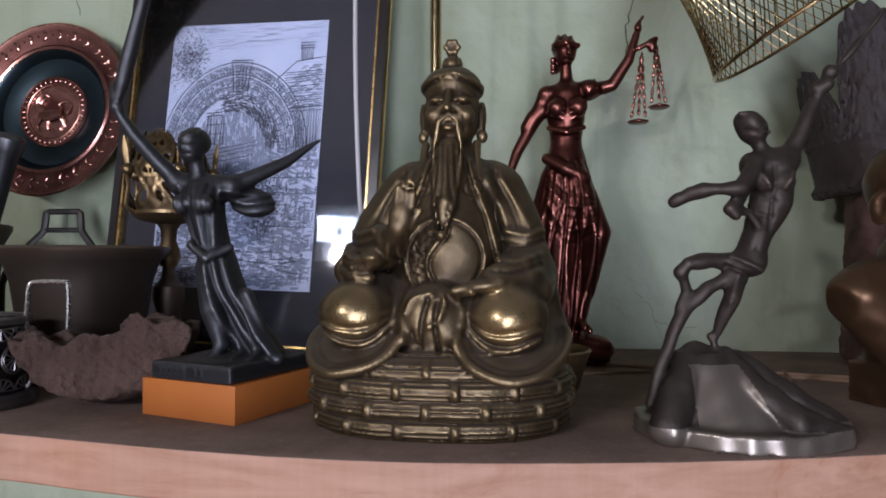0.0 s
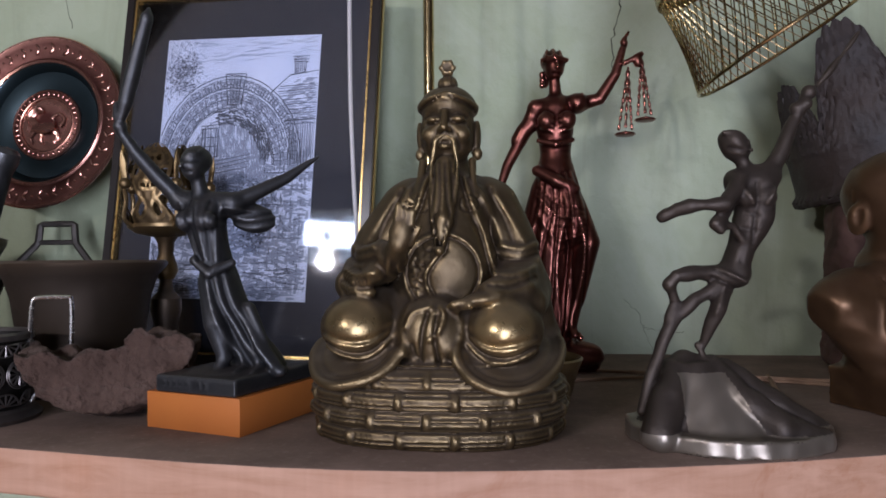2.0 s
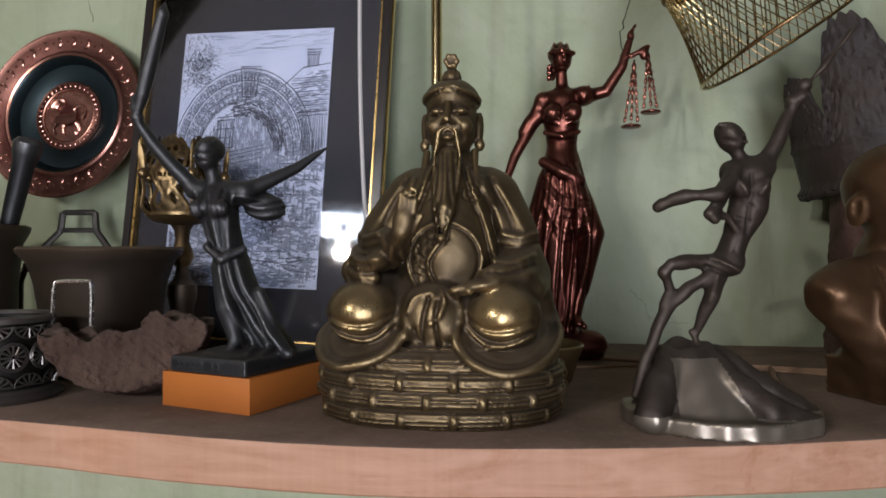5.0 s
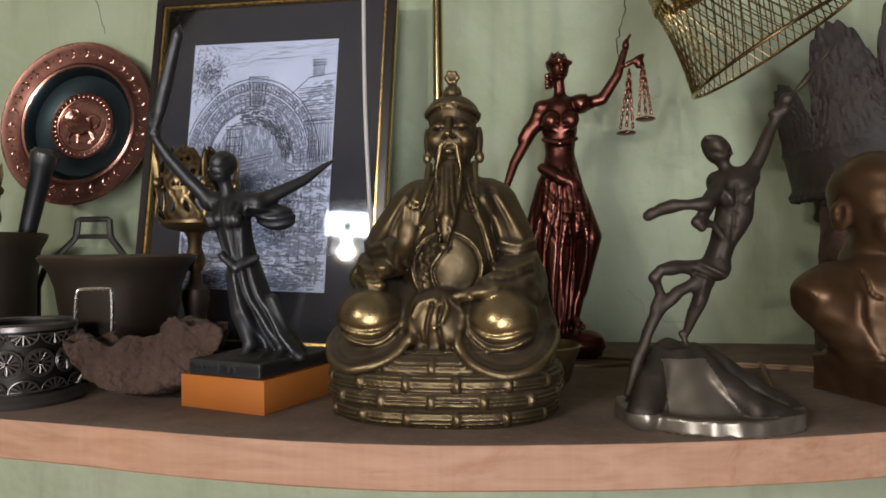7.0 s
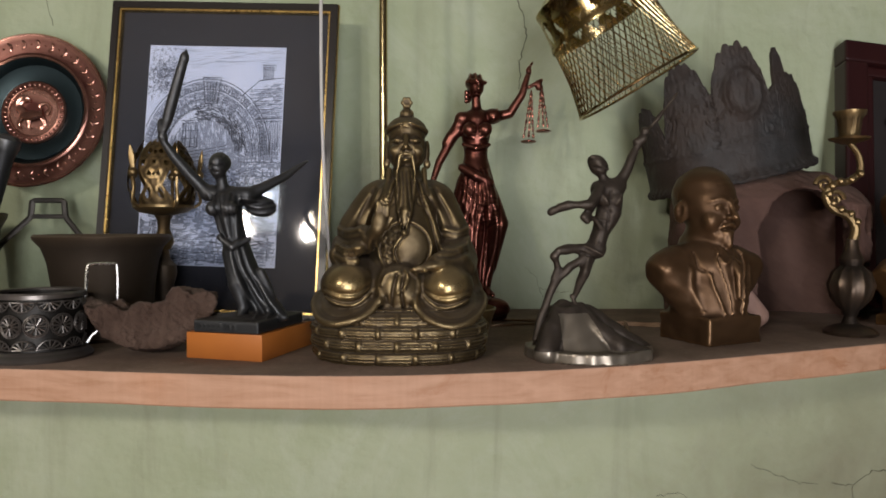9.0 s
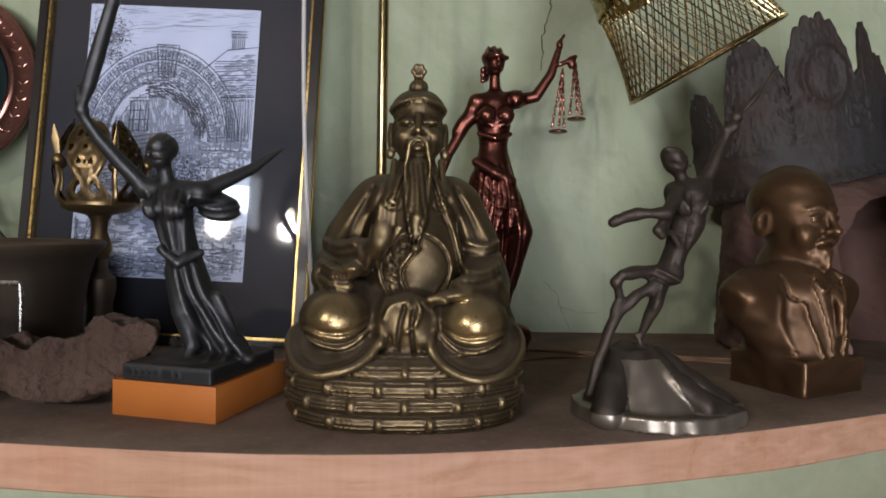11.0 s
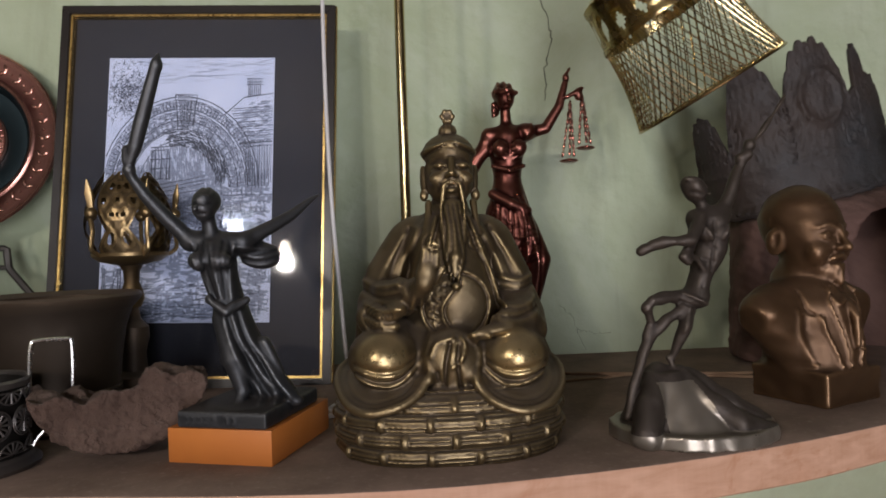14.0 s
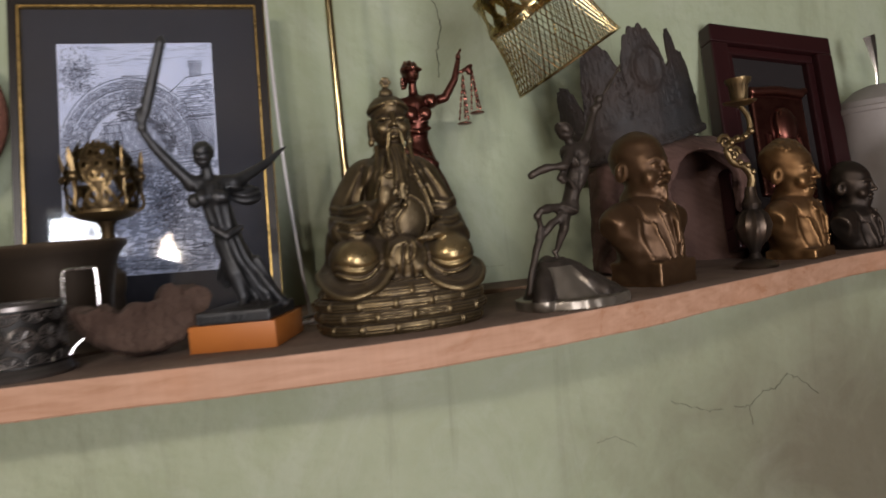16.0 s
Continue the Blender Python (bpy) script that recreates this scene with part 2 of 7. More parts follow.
def thing(name, m, label, category, group="", kind=""):
    ob = new(name)
    ob.empty_display_size = 0.02
    ob.matrix_world = m
    return tagged(ob, label, category, group, kind)


def part(name, bm, material, parent, label="", smooth=True, recalc=True):
    """Links a bmesh as one mesh object under a thing or a part."""
    if recalc:
        bmesh.ops.recalc_face_normals(bm, faces=bm.faces)
    me = bpy.data.meshes.new(name)
    bm.to_mesh(me)
    bm.free()
    if smooth:
        me.polygons.foreach_set("use_smooth", [True] * len(me.polygons))
        me.set_sharp_from_angle(angle=radians(35))
    me.materials.append(material)
    ob = new(name, me)
    ob.parent = parent
    return tagged(ob, label)


def solo(name, bm, material, m, label, category, group="", kind="", smooth=True):
    ob = part(name, bm, material, None, "", smooth)
    ob.matrix_world = m
    return tagged(ob, label, category, group, kind)


def bm_box(bm, lo, hi, bevel=0.0, m=None):
    r = bmesh.ops.create_cube(bm, size=1)
    vs = r["verts"]
    lo, hi = Vector(lo), Vector(hi)
    for v in vs:
        v.co = Vector([(lo[i] + hi[i]) / 2 + v.co[i] * (hi[i] - lo[i]) for i in range(3)])
    if bevel:
        es = list({e for v in vs for e in v.link_edges})
        out = bmesh.ops.bevel(bm, geom=es, offset=bevel, segments=2, affect="EDGES", profile=0.6)
        vs = out["verts"]
    if m is not None:
        bmesh.ops.transform(bm, matrix=m, verts=list({v for v in vs}))
    return bm


def box(lo, hi, bevel=0.0):
    return bm_box(bmesh.new(), lo, hi, bevel)


def lathe(bm, prof, n=64, m=None, sx=1.0, sy=1.0, wave=None):
    """Turns a profile of (radius, z) about z; wave(angle, i) scales the radius."""
    rings = []
    for i, (r, z) in enumerate(prof):
        ring = []
        for k in range(n):
            a = 2 * math.pi * k / n
            q = r * (wave(a, i) if wave else 1)
            co = Vector((q * math.cos(a) * sx, q * math.sin(a) * sy, z))
            ring.append(bm.verts.new(m @ co if m is not None else co))
        rings.append(ring)
    for a, b in zip(rings, rings[1:]):
        for k in range(n):
            bm.faces.new((a[k], a[(k + 1) % n], b[(k + 1) % n], b[k]))
    if prof[0][0] > 1e-5 and prof[-1][0] > 1e-5:
        for k in range(n):
            bm.faces.new((rings[-1][k], rings[-1][(k + 1) % n], rings[0][(k + 1) % n], rings[0][k]))
    return bm


def tube(bm, pts, r, n=8, closed=False, flat=1.0):
    """A tube along points; r is a number or one radius a point."""
    pts = [Vector(p) for p in pts]
    rs = r if isinstance(r, (list, tuple)) else [r] * len(pts)
    rings, side = [], None
    for i, p in enumerate(pts):
        a = pts[i - 1] if (i or closed) else p
        b = pts[(i + 1) % len(pts)] if (i + 1 < len(pts) or closed) else p
        d = (b - a).normalized()
        if side is None:
            side = d.cross(Vector((0.13, 0.31, 0.94)))
            if side.length < 0.1:
                side = d.cross(Vector((1, 0, 0)))
        side = (side - d * side.dot(d)).normalized()
        up = d.cross(side)
        rings.append([bm.verts.new(p + (side * math.cos(2 * math.pi * k / n) + up * flat * math.sin(2 * math.pi * k / n)) * rs[i]) for k in range(n)])
    pairs = list(zip(rings, rings[1:] + (rings[:1] if closed else [])))
    for a, b in pairs[: None if closed else len(rings) - 1]:
        for k in range(n):
            bm.faces.new((a[k], a[(k + 1) % n], b[(k + 1) % n], b[k]))
    if not closed:
        bm.faces.new(rings[0])
        bm.faces.new(rings[-1])
    return bm


def smooth_path(pts, steps=6):
    """Catmull-Rom through points."""
    p = [Vector(q) for q in pts]
    p = [2 * p[0] - p[1]] + p + [2 * p[-1] - p[-2]]
    out = []
    for i in range(1, len(p) - 2):
        for k in range(steps):
            t = k / steps
            out.append(0.5 * (2 * p[i] + (p[i + 1] - p[i - 1]) * t + (2 * p[i - 1] - 5 * p[i] + 4 * p[i + 1] - p[i + 2]) * t * t + (3 * p[i] - p[i - 1] - 3 * p[i + 1] + p[i + 2]) * t ** 3))
    out.append(p[-2])
    return out


class Clay:
    """Sculpts one solid in a grid of distances, with soft joints, folds and engraved lines, and skins it."""

    def __init__(self, lo, hi, h):
        self.lo, self.h = np.array(lo, float), h
        self.n = np.ceil((np.array(hi) - self.lo) / h).astype(int) + 1
        self.ax = [self.lo[i] + h * np.arange(self.n[i]) for i in range(3)]
        self.f = np.full(tuple(self.n), 0.05, np.float32)
        self.thin = 1.0

    def part_of(self, lo, hi):
        s = []
        for i in range(3):
            a = max(0, int((lo[i] - self.lo[i]) / self.h) - 1)
            b = min(self.n[i], int((hi[i] - self.lo[i]) / self.h) + 3)
            s.append(slice(a, max(a + 1, b)))
        s = tuple(s)
        g = [self.ax[i][s[i]].astype(np.float32) for i in range(3)]
        return s, g[0][:, None, None], g[1][None, :, None], g[2][None, None, :]

    def join(self, s, d, k, cut=False):
        f = self.f[s]
        if cut:
            d = -d
            q = np.clip(0.5 - 0.5 * (d - f) / k, 0, 1)
            self.f[s] = d * (1 - q) + f * q + k * q * (1 - q)
        else:
            q = np.clip(0.5 + 0.5 * (d - f) / k, 0, 1)
            self.f[s] = d * (1 - q) + f * q - k * q * (1 - q)

    def ball(self, c, r, k=0.004, rot=None, cut=False):
        """An ellipsoid with radii r, turned by Euler degrees."""
        r = np.array((r, r, r) if isinstance(r, (int, float)) else r, float) * self.thin
        m = max(r) + 3 * k
        s, X, Y, Z = self.part_of([c[i] - m for i in range(3)], [c[i] + m for i in range(3)])
        x, y, z = X - c[0], Y - c[1], Z - c[2]
        if rot:
            R = np.array(Euler([radians(a) for a in rot]).to_matrix().transposed())
            x, y, z = (R[i, 0] * x + R[i, 1] * y + R[i, 2] * z for i in range(3))
        k0 = np.sqrt((x / r[0]) ** 2 + (y / r[1]) ** 2 + (z / r[2]) ** 2) + 1e-6
        k1 = np.sqrt((x / r[0] ** 2) ** 2 + (y / r[1] ** 2) ** 2 + (z / r[2] ** 2) ** 2) + 1e-6
        self.join(s, k0 * (k0 - 1) / k1, k, cut)

    def near(self, pts, m):
        pts = [np.array(p, float) for p in pts]
        lo, hi = np.min(pts, 0) - m, np.max(pts, 0) + m
        s, X, Y, Z = self.part_of(lo, hi)
        return pts, s, X, Y, Z

    def limb(self, pts, rs, k=0.003, cut=False):
        """A chain of tapering rounded segments."""
        rs = [q * self.thin for q in (rs if isinstance(rs, (list, tuple)) else [rs] * len(pts))]
        best, s = None, None
        pts, s, X, Y, Z = self.near(pts, max(rs) + 3 * k)
        for a, b, ra, rb in zip(pts, pts[1:], rs, rs[1:]):
            ab = b - a
            t = np.clip(((X - a[0]) * ab[0] + (Y - a[1]) * ab[1] + (Z - a[2]) * ab[2]) / (ab @ ab + 1e-12), 0, 1)
            d = np.sqrt((X - a[0] - t * ab[0]) ** 2 + (Y - a[1] - t * ab[1]) ** 2 + (Z - a[2] - t * ab[2]) ** 2) - (ra + (rb - ra) * t)
            best = d if best is None else np.minimum(best, d)
        self.join(s, best, k, cut)

    def line(self, pts, w, h):
        """Raises (h > 0) or engraves (h < 0) a soft line of half width w along points."""
        best = None
        pts, s, X, Y, Z = self.near(pts, 2.6 * w)
        for a, b in zip(pts, pts[1:]):
            ab = b - a
            t = np.clip(((X - a[0]) * ab[0] + (Y - a[1]) * ab[1] + (Z - a[2]) * ab[2]) / (ab @ ab + 1e-12), 0, 1)
            d = (X - a[0] - t * ab[0]) ** 2 + (Y - a[1] - t * ab[1]) ** 2 + (Z - a[2] - t * ab[2]) ** 2
            best = d if best is None else np.minimum(best, d)
        self.f[s] -= h * np.exp(-best / (w * w))

    def front(self, pts, w, h, y0=-9.0, y1=0.0, smooth=5):
        """The same, drawn as seen from the front: points (x, z), on all that lies between y0 and y1."""
        p = [np.array((q.x, q.z)) for q in smooth_path([(a, 0, b) for a, b in pts], smooth)] if smooth and len(pts) > 2 else [np.array(q, float) for q in pts]
        lo, hi = np.min(p, 0) - 2.6 * w, np.max(p, 0) + 2.6 * w
        s, X, Y, Z = self.part_of((lo[0], max(y0, self.lo[1]), lo[1]), (hi[0], y1, hi[1]))
        best = None
        for a, b in zip(p, p[1:]):
            ab = b - a
            t = np.clip(((X - a[0]) * ab[0] + (Z - a[1]) * ab[1]) / (ab @ ab + 1e-12), 0, 1)
            d = (X - a[0] - t * ab[0]) ** 2 + (Z - a[1] - t * ab[1]) ** 2
            best = d if best is None else np.minimum(best, d)
        self.f[s] -= (h * np.exp(-best / (w * w))).astype(np.float32)

    def slab(self, lo, hi, k=0.002, rnd=0.002, cut=False, m=None):
        """A rounded box; m turns it about its own middle."""
        c = [(a + b) / 2 for a, b in zip(lo, hi)]
        e = [(b - a) / 2 - rnd for a, b in zip(lo, hi)]
        q = max(e) * 1.75 + 3 * k if m else None
        s, X, Y, Z = self.part_of([c[i] - (q or e[i] + rnd + 3 * k) for i in range(3)], [c[i] + (q or e[i] + rnd + 3 * k) for i in range(3)])
        x, y, z = X - c[0], Y - c[1], Z - c[2]
        if m:
            R = np.array(Euler([radians(a) for a in m]).to_matrix().transposed())
            x, y, z = (R[i, 0] * x + R[i, 1] * y + R[i, 2] * z for i in range(3))
        x, y, z = np.abs(x) - e[0], np.abs(y) - e[1], np.abs(z) - e[2]
        d = np.sqrt(np.maximum(x, 0) ** 2 + np.maximum(y, 0) ** 2 + np.maximum(z, 0) ** 2) + np.minimum(np.maximum(x, np.maximum(y, z)), 0) - rnd
        self.join(s, d, k, cut)

    def free(self, lo, hi, fn, k=0.002, cut=False):
        s, X, Y, Z = self.part_of(lo, hi)
        self.join(s, fn(X, Y, Z).astype(np.float32), k, cut)

    def rough(self, amp, scale, seed=0):
        """A gentle unevenness of the cast."""
        rng = np.random.RandomState(seed)
        X, Y, Z = self.ax[0][:, None, None], self.ax[1][None, :, None], self.ax[2][None, None, :]
        for _ in range(5):
            v = rng.normal(size=3) * scale
            self.f += (amp * np.sin(v[0] * X + v[1] * Y + v[2] * Z + rng.rand() * 6.28)).astype(np.float32)

    def floor(self, z):
        self.f = np.maximum(self.f, (z - self.ax[2])[None, None, :].astype(np.float32))

    def skin(self, name):
        f = self.f
        f = np.pad(f, 1, constant_values=0.05)
        org = self.lo - self.h
        neg = f < 0
        n = np.array(f.shape)
        acc = np.zeros((*(n - 1), 3), np.float32)
        cnt = np.zeros(n - 1, np.float32)
        corners = [(i, j, k) for i in (0, 1) for j in (0, 1) for k in (0, 1)]
        cut = lambda c, a: a[c[0]:n[0] - 1 + c[0], c[1]:n[1] - 1 + c[1], c[2]:n[2] - 1 + c[2]]
        for a in corners:
            for ax in range(3):
                if a[ax]:
                    continue
                b = list(a)
                b[ax] = 1
                fa, fb = cut(a, f), cut(b, f)
                x = cut(a, neg) != cut(b, neg)
                t = np.where(x, fa / np.where(x, fa - fb, 1), 0)
                for q in range(3):
                    acc[..., q] += np.where(x, a[q] + (t if q == ax else 0), 0)
                cnt += x
        live = cnt > 0
        ids = np.full(live.shape, -1, np.int64)
        ids[live] = np.arange(live.sum())
        cell = np.argwhere(live)
        verts = org + self.h * (cell + acc[live] / cnt[live][:, None])
        quads = []
        for ax in range(3):
            u, v = (ax + 1) % 3, (ax + 2) % 3
            a = [slice(1, -1)] * 3
            b = [slice(1, -1)] * 3
            a[ax], b[ax] = slice(0, n[ax] - 1), slice(1, n[ax])
            x = neg[tuple(a)] != neg[tuple(b)]
            e = np.argwhere(x)
            inside = neg[tuple(a)][x]
            e = e + 1
            e[:, ax] -= 1
            du, dv = np.eye(3, dtype=int)[u], np.eye(3, dtype=int)[v]
            c = [ids[tuple((e - o).T)] for o in (du + dv, dv, du * 0, du)]
            q = np.stack(c, 1)
            q[~inside] = q[~inside][:, ::-1]
            quads.append(q)
        quads = np.concatenate(quads)
        me = bpy.data.meshes.new(name)
        me.vertices.add(len(verts))
        me.vertices.foreach_set("co", verts.astype(np.float32).ravel())
        me.loops.add(quads.size)
        me.loops.foreach_set("vertex_index", quads.ravel().astype(np.int32))
        me.polygons.add(len(quads))
        me.polygons.foreach_set("loop_start", np.arange(0, quads.size, 4, dtype=np.int32))
        me.polygons.foreach_set("use_smooth", np.ones(len(quads), bool))
        me.update(calc_edges=True)
        me.validate()
        return me


def statue(name, clay, material, m, label, category="statue"):
    me = clay.skin(name)
    me.materials.append(material)
    ob = new(name, me)
    ob.matrix_world = m
    return tagged(ob, label, category)

# ---------------------------------------------------------------- the room and the shelf
I = Matrix.Identity(4)


def setting(name, lo, hi, material, label, category, bevel=0.0):
    return solo(name, box(lo, hi, bevel), material, I, label, category, "", "structure", False)


wall_north = setting("wall_north", (-2.6, WALL, 0.0), (2.8, WALL + 0.12, 2.7), PLASTER, "pale green painted plaster wall, uneven and stained", "wall")
setting("wall_west", (-2.72, -2.6, 0.0), (-2.6, WALL + 0.12, 2.7), BACK_PAINT, "dim brown painted wall closing the room", "wall")
setting("wall_east", (2.8, -2.6, 0.0), (2.92, WALL + 0.12, 2.7), BACK_PAINT, "dim brown painted wall closing the room", "wall")
setting("floor", (-2.72, -2.72, -0.1), (2.92, WALL + 0.12, 0.0), FLOOR, "brown boarded floor of the room", "floor")
setting("ceiling", (-2.72, -2.72, 2.7), (2.92, WALL + 0.12, 2.8), CEIL, "unseen boarded ceiling of the room, kept dark", "ceiling")


def south_wall():
    """The wall behind the camera, with the window's opening through it and an added gap for the front fill."""
    bm = bmesh.new()
    for lo, hi in (((-2.6, 0.0), (-1.84, 2.7)), ((-1.36, 0.0), (0.0, 2.7)), ((-1.84, 0.0), (-1.36, 2.08)), ((-1.84, 2.48), (-1.36, 2.7)), ((0.0, 2.05), (0.9, 2.7)), ((0.9, 0.0), (2.8, 2.7))):
        bm_box(bm, (lo[0], -2.6, lo[1]), (hi[0], -2.48, hi[1]))
    solo("wall_south", bm, BACK_PAINT, I, "dim brown painted wall with a window and an added gap for fill light", "wall", "", "structure", False)
    win = thing("window_1", pose(-1.6, -2.54, 2.08), "white wooden window with bright daylight behind", "window", "", "structure")
    white = plain("white_paint", (0.7, 0.7, 0.66), 0.5)
    sky = plain("daylight_sky", (0.75, 0.87, 1.0), 0.9, 0, 1.6)
    for x in (-0.24, -0.012, 0.216):
        part("window_frame", box((x, -0.03, 0), (x + 0.024, 0.03, 0.40)), white, win)
    for z in (0.0, 0.376):
        part("window_frame", box((-0.216, -0.028, z), (0.216, 0.028, z + 0.024)), white, win)
    part("pane", box((-0.216, -0.05, 0.024), (0.216, -0.04, 0.376)), sky, win, "bright overcast daylight behind the pane")
    # Unseen opening with a glowing panel, added to carry the front fill.
    fill_gap = thing("fill_gap_1", pose(0.45, -2.56, 0), "added unseen opening with a glowing panel for front fill", "doorway", "", "structure")
    for x in (-0.45, 0.41):
        part("jamb", box((x, -0.04, 0), (x + 0.04, 0.06, 2.05)), white, fill_gap)
    part("lintel", box((-0.41, -0.04, 2.01), (0.41, 0.06, 2.05)), white, fill_gap)
    part("daylight", box((-0.41, -0.06, 0), (0.41, -0.05, 2.01)), plain("fill_panel_glow", (0.8, 0.88, 1.0), 0.9, 0, 1.5), fill_gap, "glowing panel added as front fill")


south_wall()


def hanging_bulb(p):
    t = thing("pendant_bulb", Matrix.Translation(p), "bare glowing bulb hanging on a cable", "lamp", "bulbs of the room")
    part("bulb", lathe(bmesh.new(), [(0.0, -0.05), (0.018, -0.046), (0.029, -0.025), (0.026, 0.0), (0.014, 0.025), (0.013, 0.04), (0.0, 0.041)], 20), plain("bulb_glow", (1.0, 0.85, 0.65), 0.3, 0, 30.0), t).visible_shadow = False
    part("socket", lathe(bmesh.new(), [(0.0, 0.036), (0.017, 0.036), (0.017, 0.075), (0.006, 0.09), (0.0, 0.09)], 16), BLACK_FRAME, t)
    part("cable", tube(bmesh.new(), [(0, 0, 0.085), (0, 0, 2.7 - p.z)], 0.003, 6), BLACK_FRAME, t)


hanging_bulb(BULB)
hanging_bulb(BULB_B)


EDGE = ((-1.6, 0.640), (-0.9, 0.600), (-0.6, 0.570), (-0.38, 0.547), (-0.26, 0.533), (-0.15, 0.515), (-0.05, 0.507), (0.05, 0.513), (0.17, 0.536), (0.26, 0.560), (0.36, 0.596), (0.50, 0.648), (0.60, 0.688), (0.72, 0.734), (0.85, 0.768), (0.97, 0.756), (1.15, 0.750), (2.4, 0.750))


def front_of_shelf(x):
    """The bowed front edge of the board, eased between its stations."""
    for (xa, ya), (xb, yb) in zip(EDGE, EDGE[1:]):
        if x <= xb:
            return ya + (yb - ya) * max(0.0, (x - xa) / (xb - xa))
    return EDGE[-1][1]


def shelf():
    bm = bmesh.new()
    nx, ny, thick = 320, 8, 0.031
    ease = lambda x: sum(front_of_shelf(x + d) for d in (-0.06, -0.03, 0.0, 0.03, 0.06)) / 5
    cols = []
    for i in range(nx + 1):
        x = -1.6 + 4.0 * i / nx
        f = ease(x) + 0.0011 * noise.noise(Vector((x * 7, 1, 0))) + 0.0005 * noise.noise(Vector((x * 60, 2, 0)))
        chip = 0.0012 + 0.0012 * max(0.0, noise.noise(Vector((x * 31, 5, 3)))) + 0.0014 * max(0.0, noise.noise(Vector((x * 90, 9, 3))) - 0.25)
        low = -thick + 0.0010 * noise.noise(Vector((x * 9, 4, 7)))
        prof = [(f + chip * 1.4, 0.0), (f + chip * 0.4, -chip * 0.5), (f, -chip * 1.6), (f + 0.0004, -0.014), (f, low + 0.0016), (f + 0.0016, low)]
        back = [(WALL, low), (WALL, 0.0)] + [(f + chip * 1.4 + (WALL - f - chip * 1.4) * (1 - q / ny), 0.0) for q in range(1, ny)]
        cols.append([bm.verts.new((x, y, z)) for y, z in prof + back])
    for a, b in zip(cols, cols[1:]):
        for k in range(len(a)):
            q = (k + 1) % len(a)
            bm.faces.new((a[k], b[k], b[q], a[q]))
    for c in (cols[0], cols[-1]):
        bm.faces.new(c)
    solo("shelf", bm, PINE, Matrix.Translation((0, 0, S)), "rough pine shelf board with bowed front and dusty brown top", "shelf", "", "structure", True)


shelf()


def cracks():
    bm = bmesh.new()
    rng = random.Random(4)

    def crack(pts, r):
        path = []
        for a, b in zip(pts, pts[1:]):
            for k in range(6):
                q = Vector(a).lerp(Vector(b), k / 6)
                path.append(Vector((q[0] + rng.uniform(-1, 1) * 0.0022, WALL - 0.0004, q[1] + rng.uniform(-1, 1) * 0.0022)))
        path.append(Vector((pts[-1][0], WALL - 0.0004, pts[-1][1])))
        tube(bm, path, [r * rng.uniform(0.5, 1.15) for _ in path], 5, flat=0.6)

    crack([(0.160, 1.78), (0.166, 1.71), (0.183, 1.67), (0.187, 1.64), (0.178, 1.60), (0.176, 1.555)], 0.0011)
    crack([(0.21, 1.235), (0.235, 1.228), (0.26, 1.229)], 0.0004)
    crack([(0.19, 1.27), (0.205, 1.25), (0.213, 1.225), (0.222, 1.205)], 0.0004)
    crack([(-0.60, 1.78), (-0.575, 1.70), (-0.563, 1.65)], 0.0008)
    crack([(0.565, 0.940), (0.605, 0.925), (0.645, 0.910), (0.675, 0.908)], 0.0009)
    crack([(0.700, 0.910), (0.735, 0.905), (0.765, 0.930), (0.795, 0.930), (0.825, 0.955), (0.855, 0.940), (0.895, 0.905)], 0.0012)
    crack([(0.735, 0.905), (0.738, 0.870)], 0.0009)
    crack([(0.405, 0.890), (0.445, 0.895), (0.485, 0.870)], 0.0007)
    ob = part("crack", bm, CRACK, wall_north, "dark hairline cracks in the plaster", False)
    ob.matrix_parent_inverse = I


cracks()

# ---------------------------------------------------------------- the seated elder


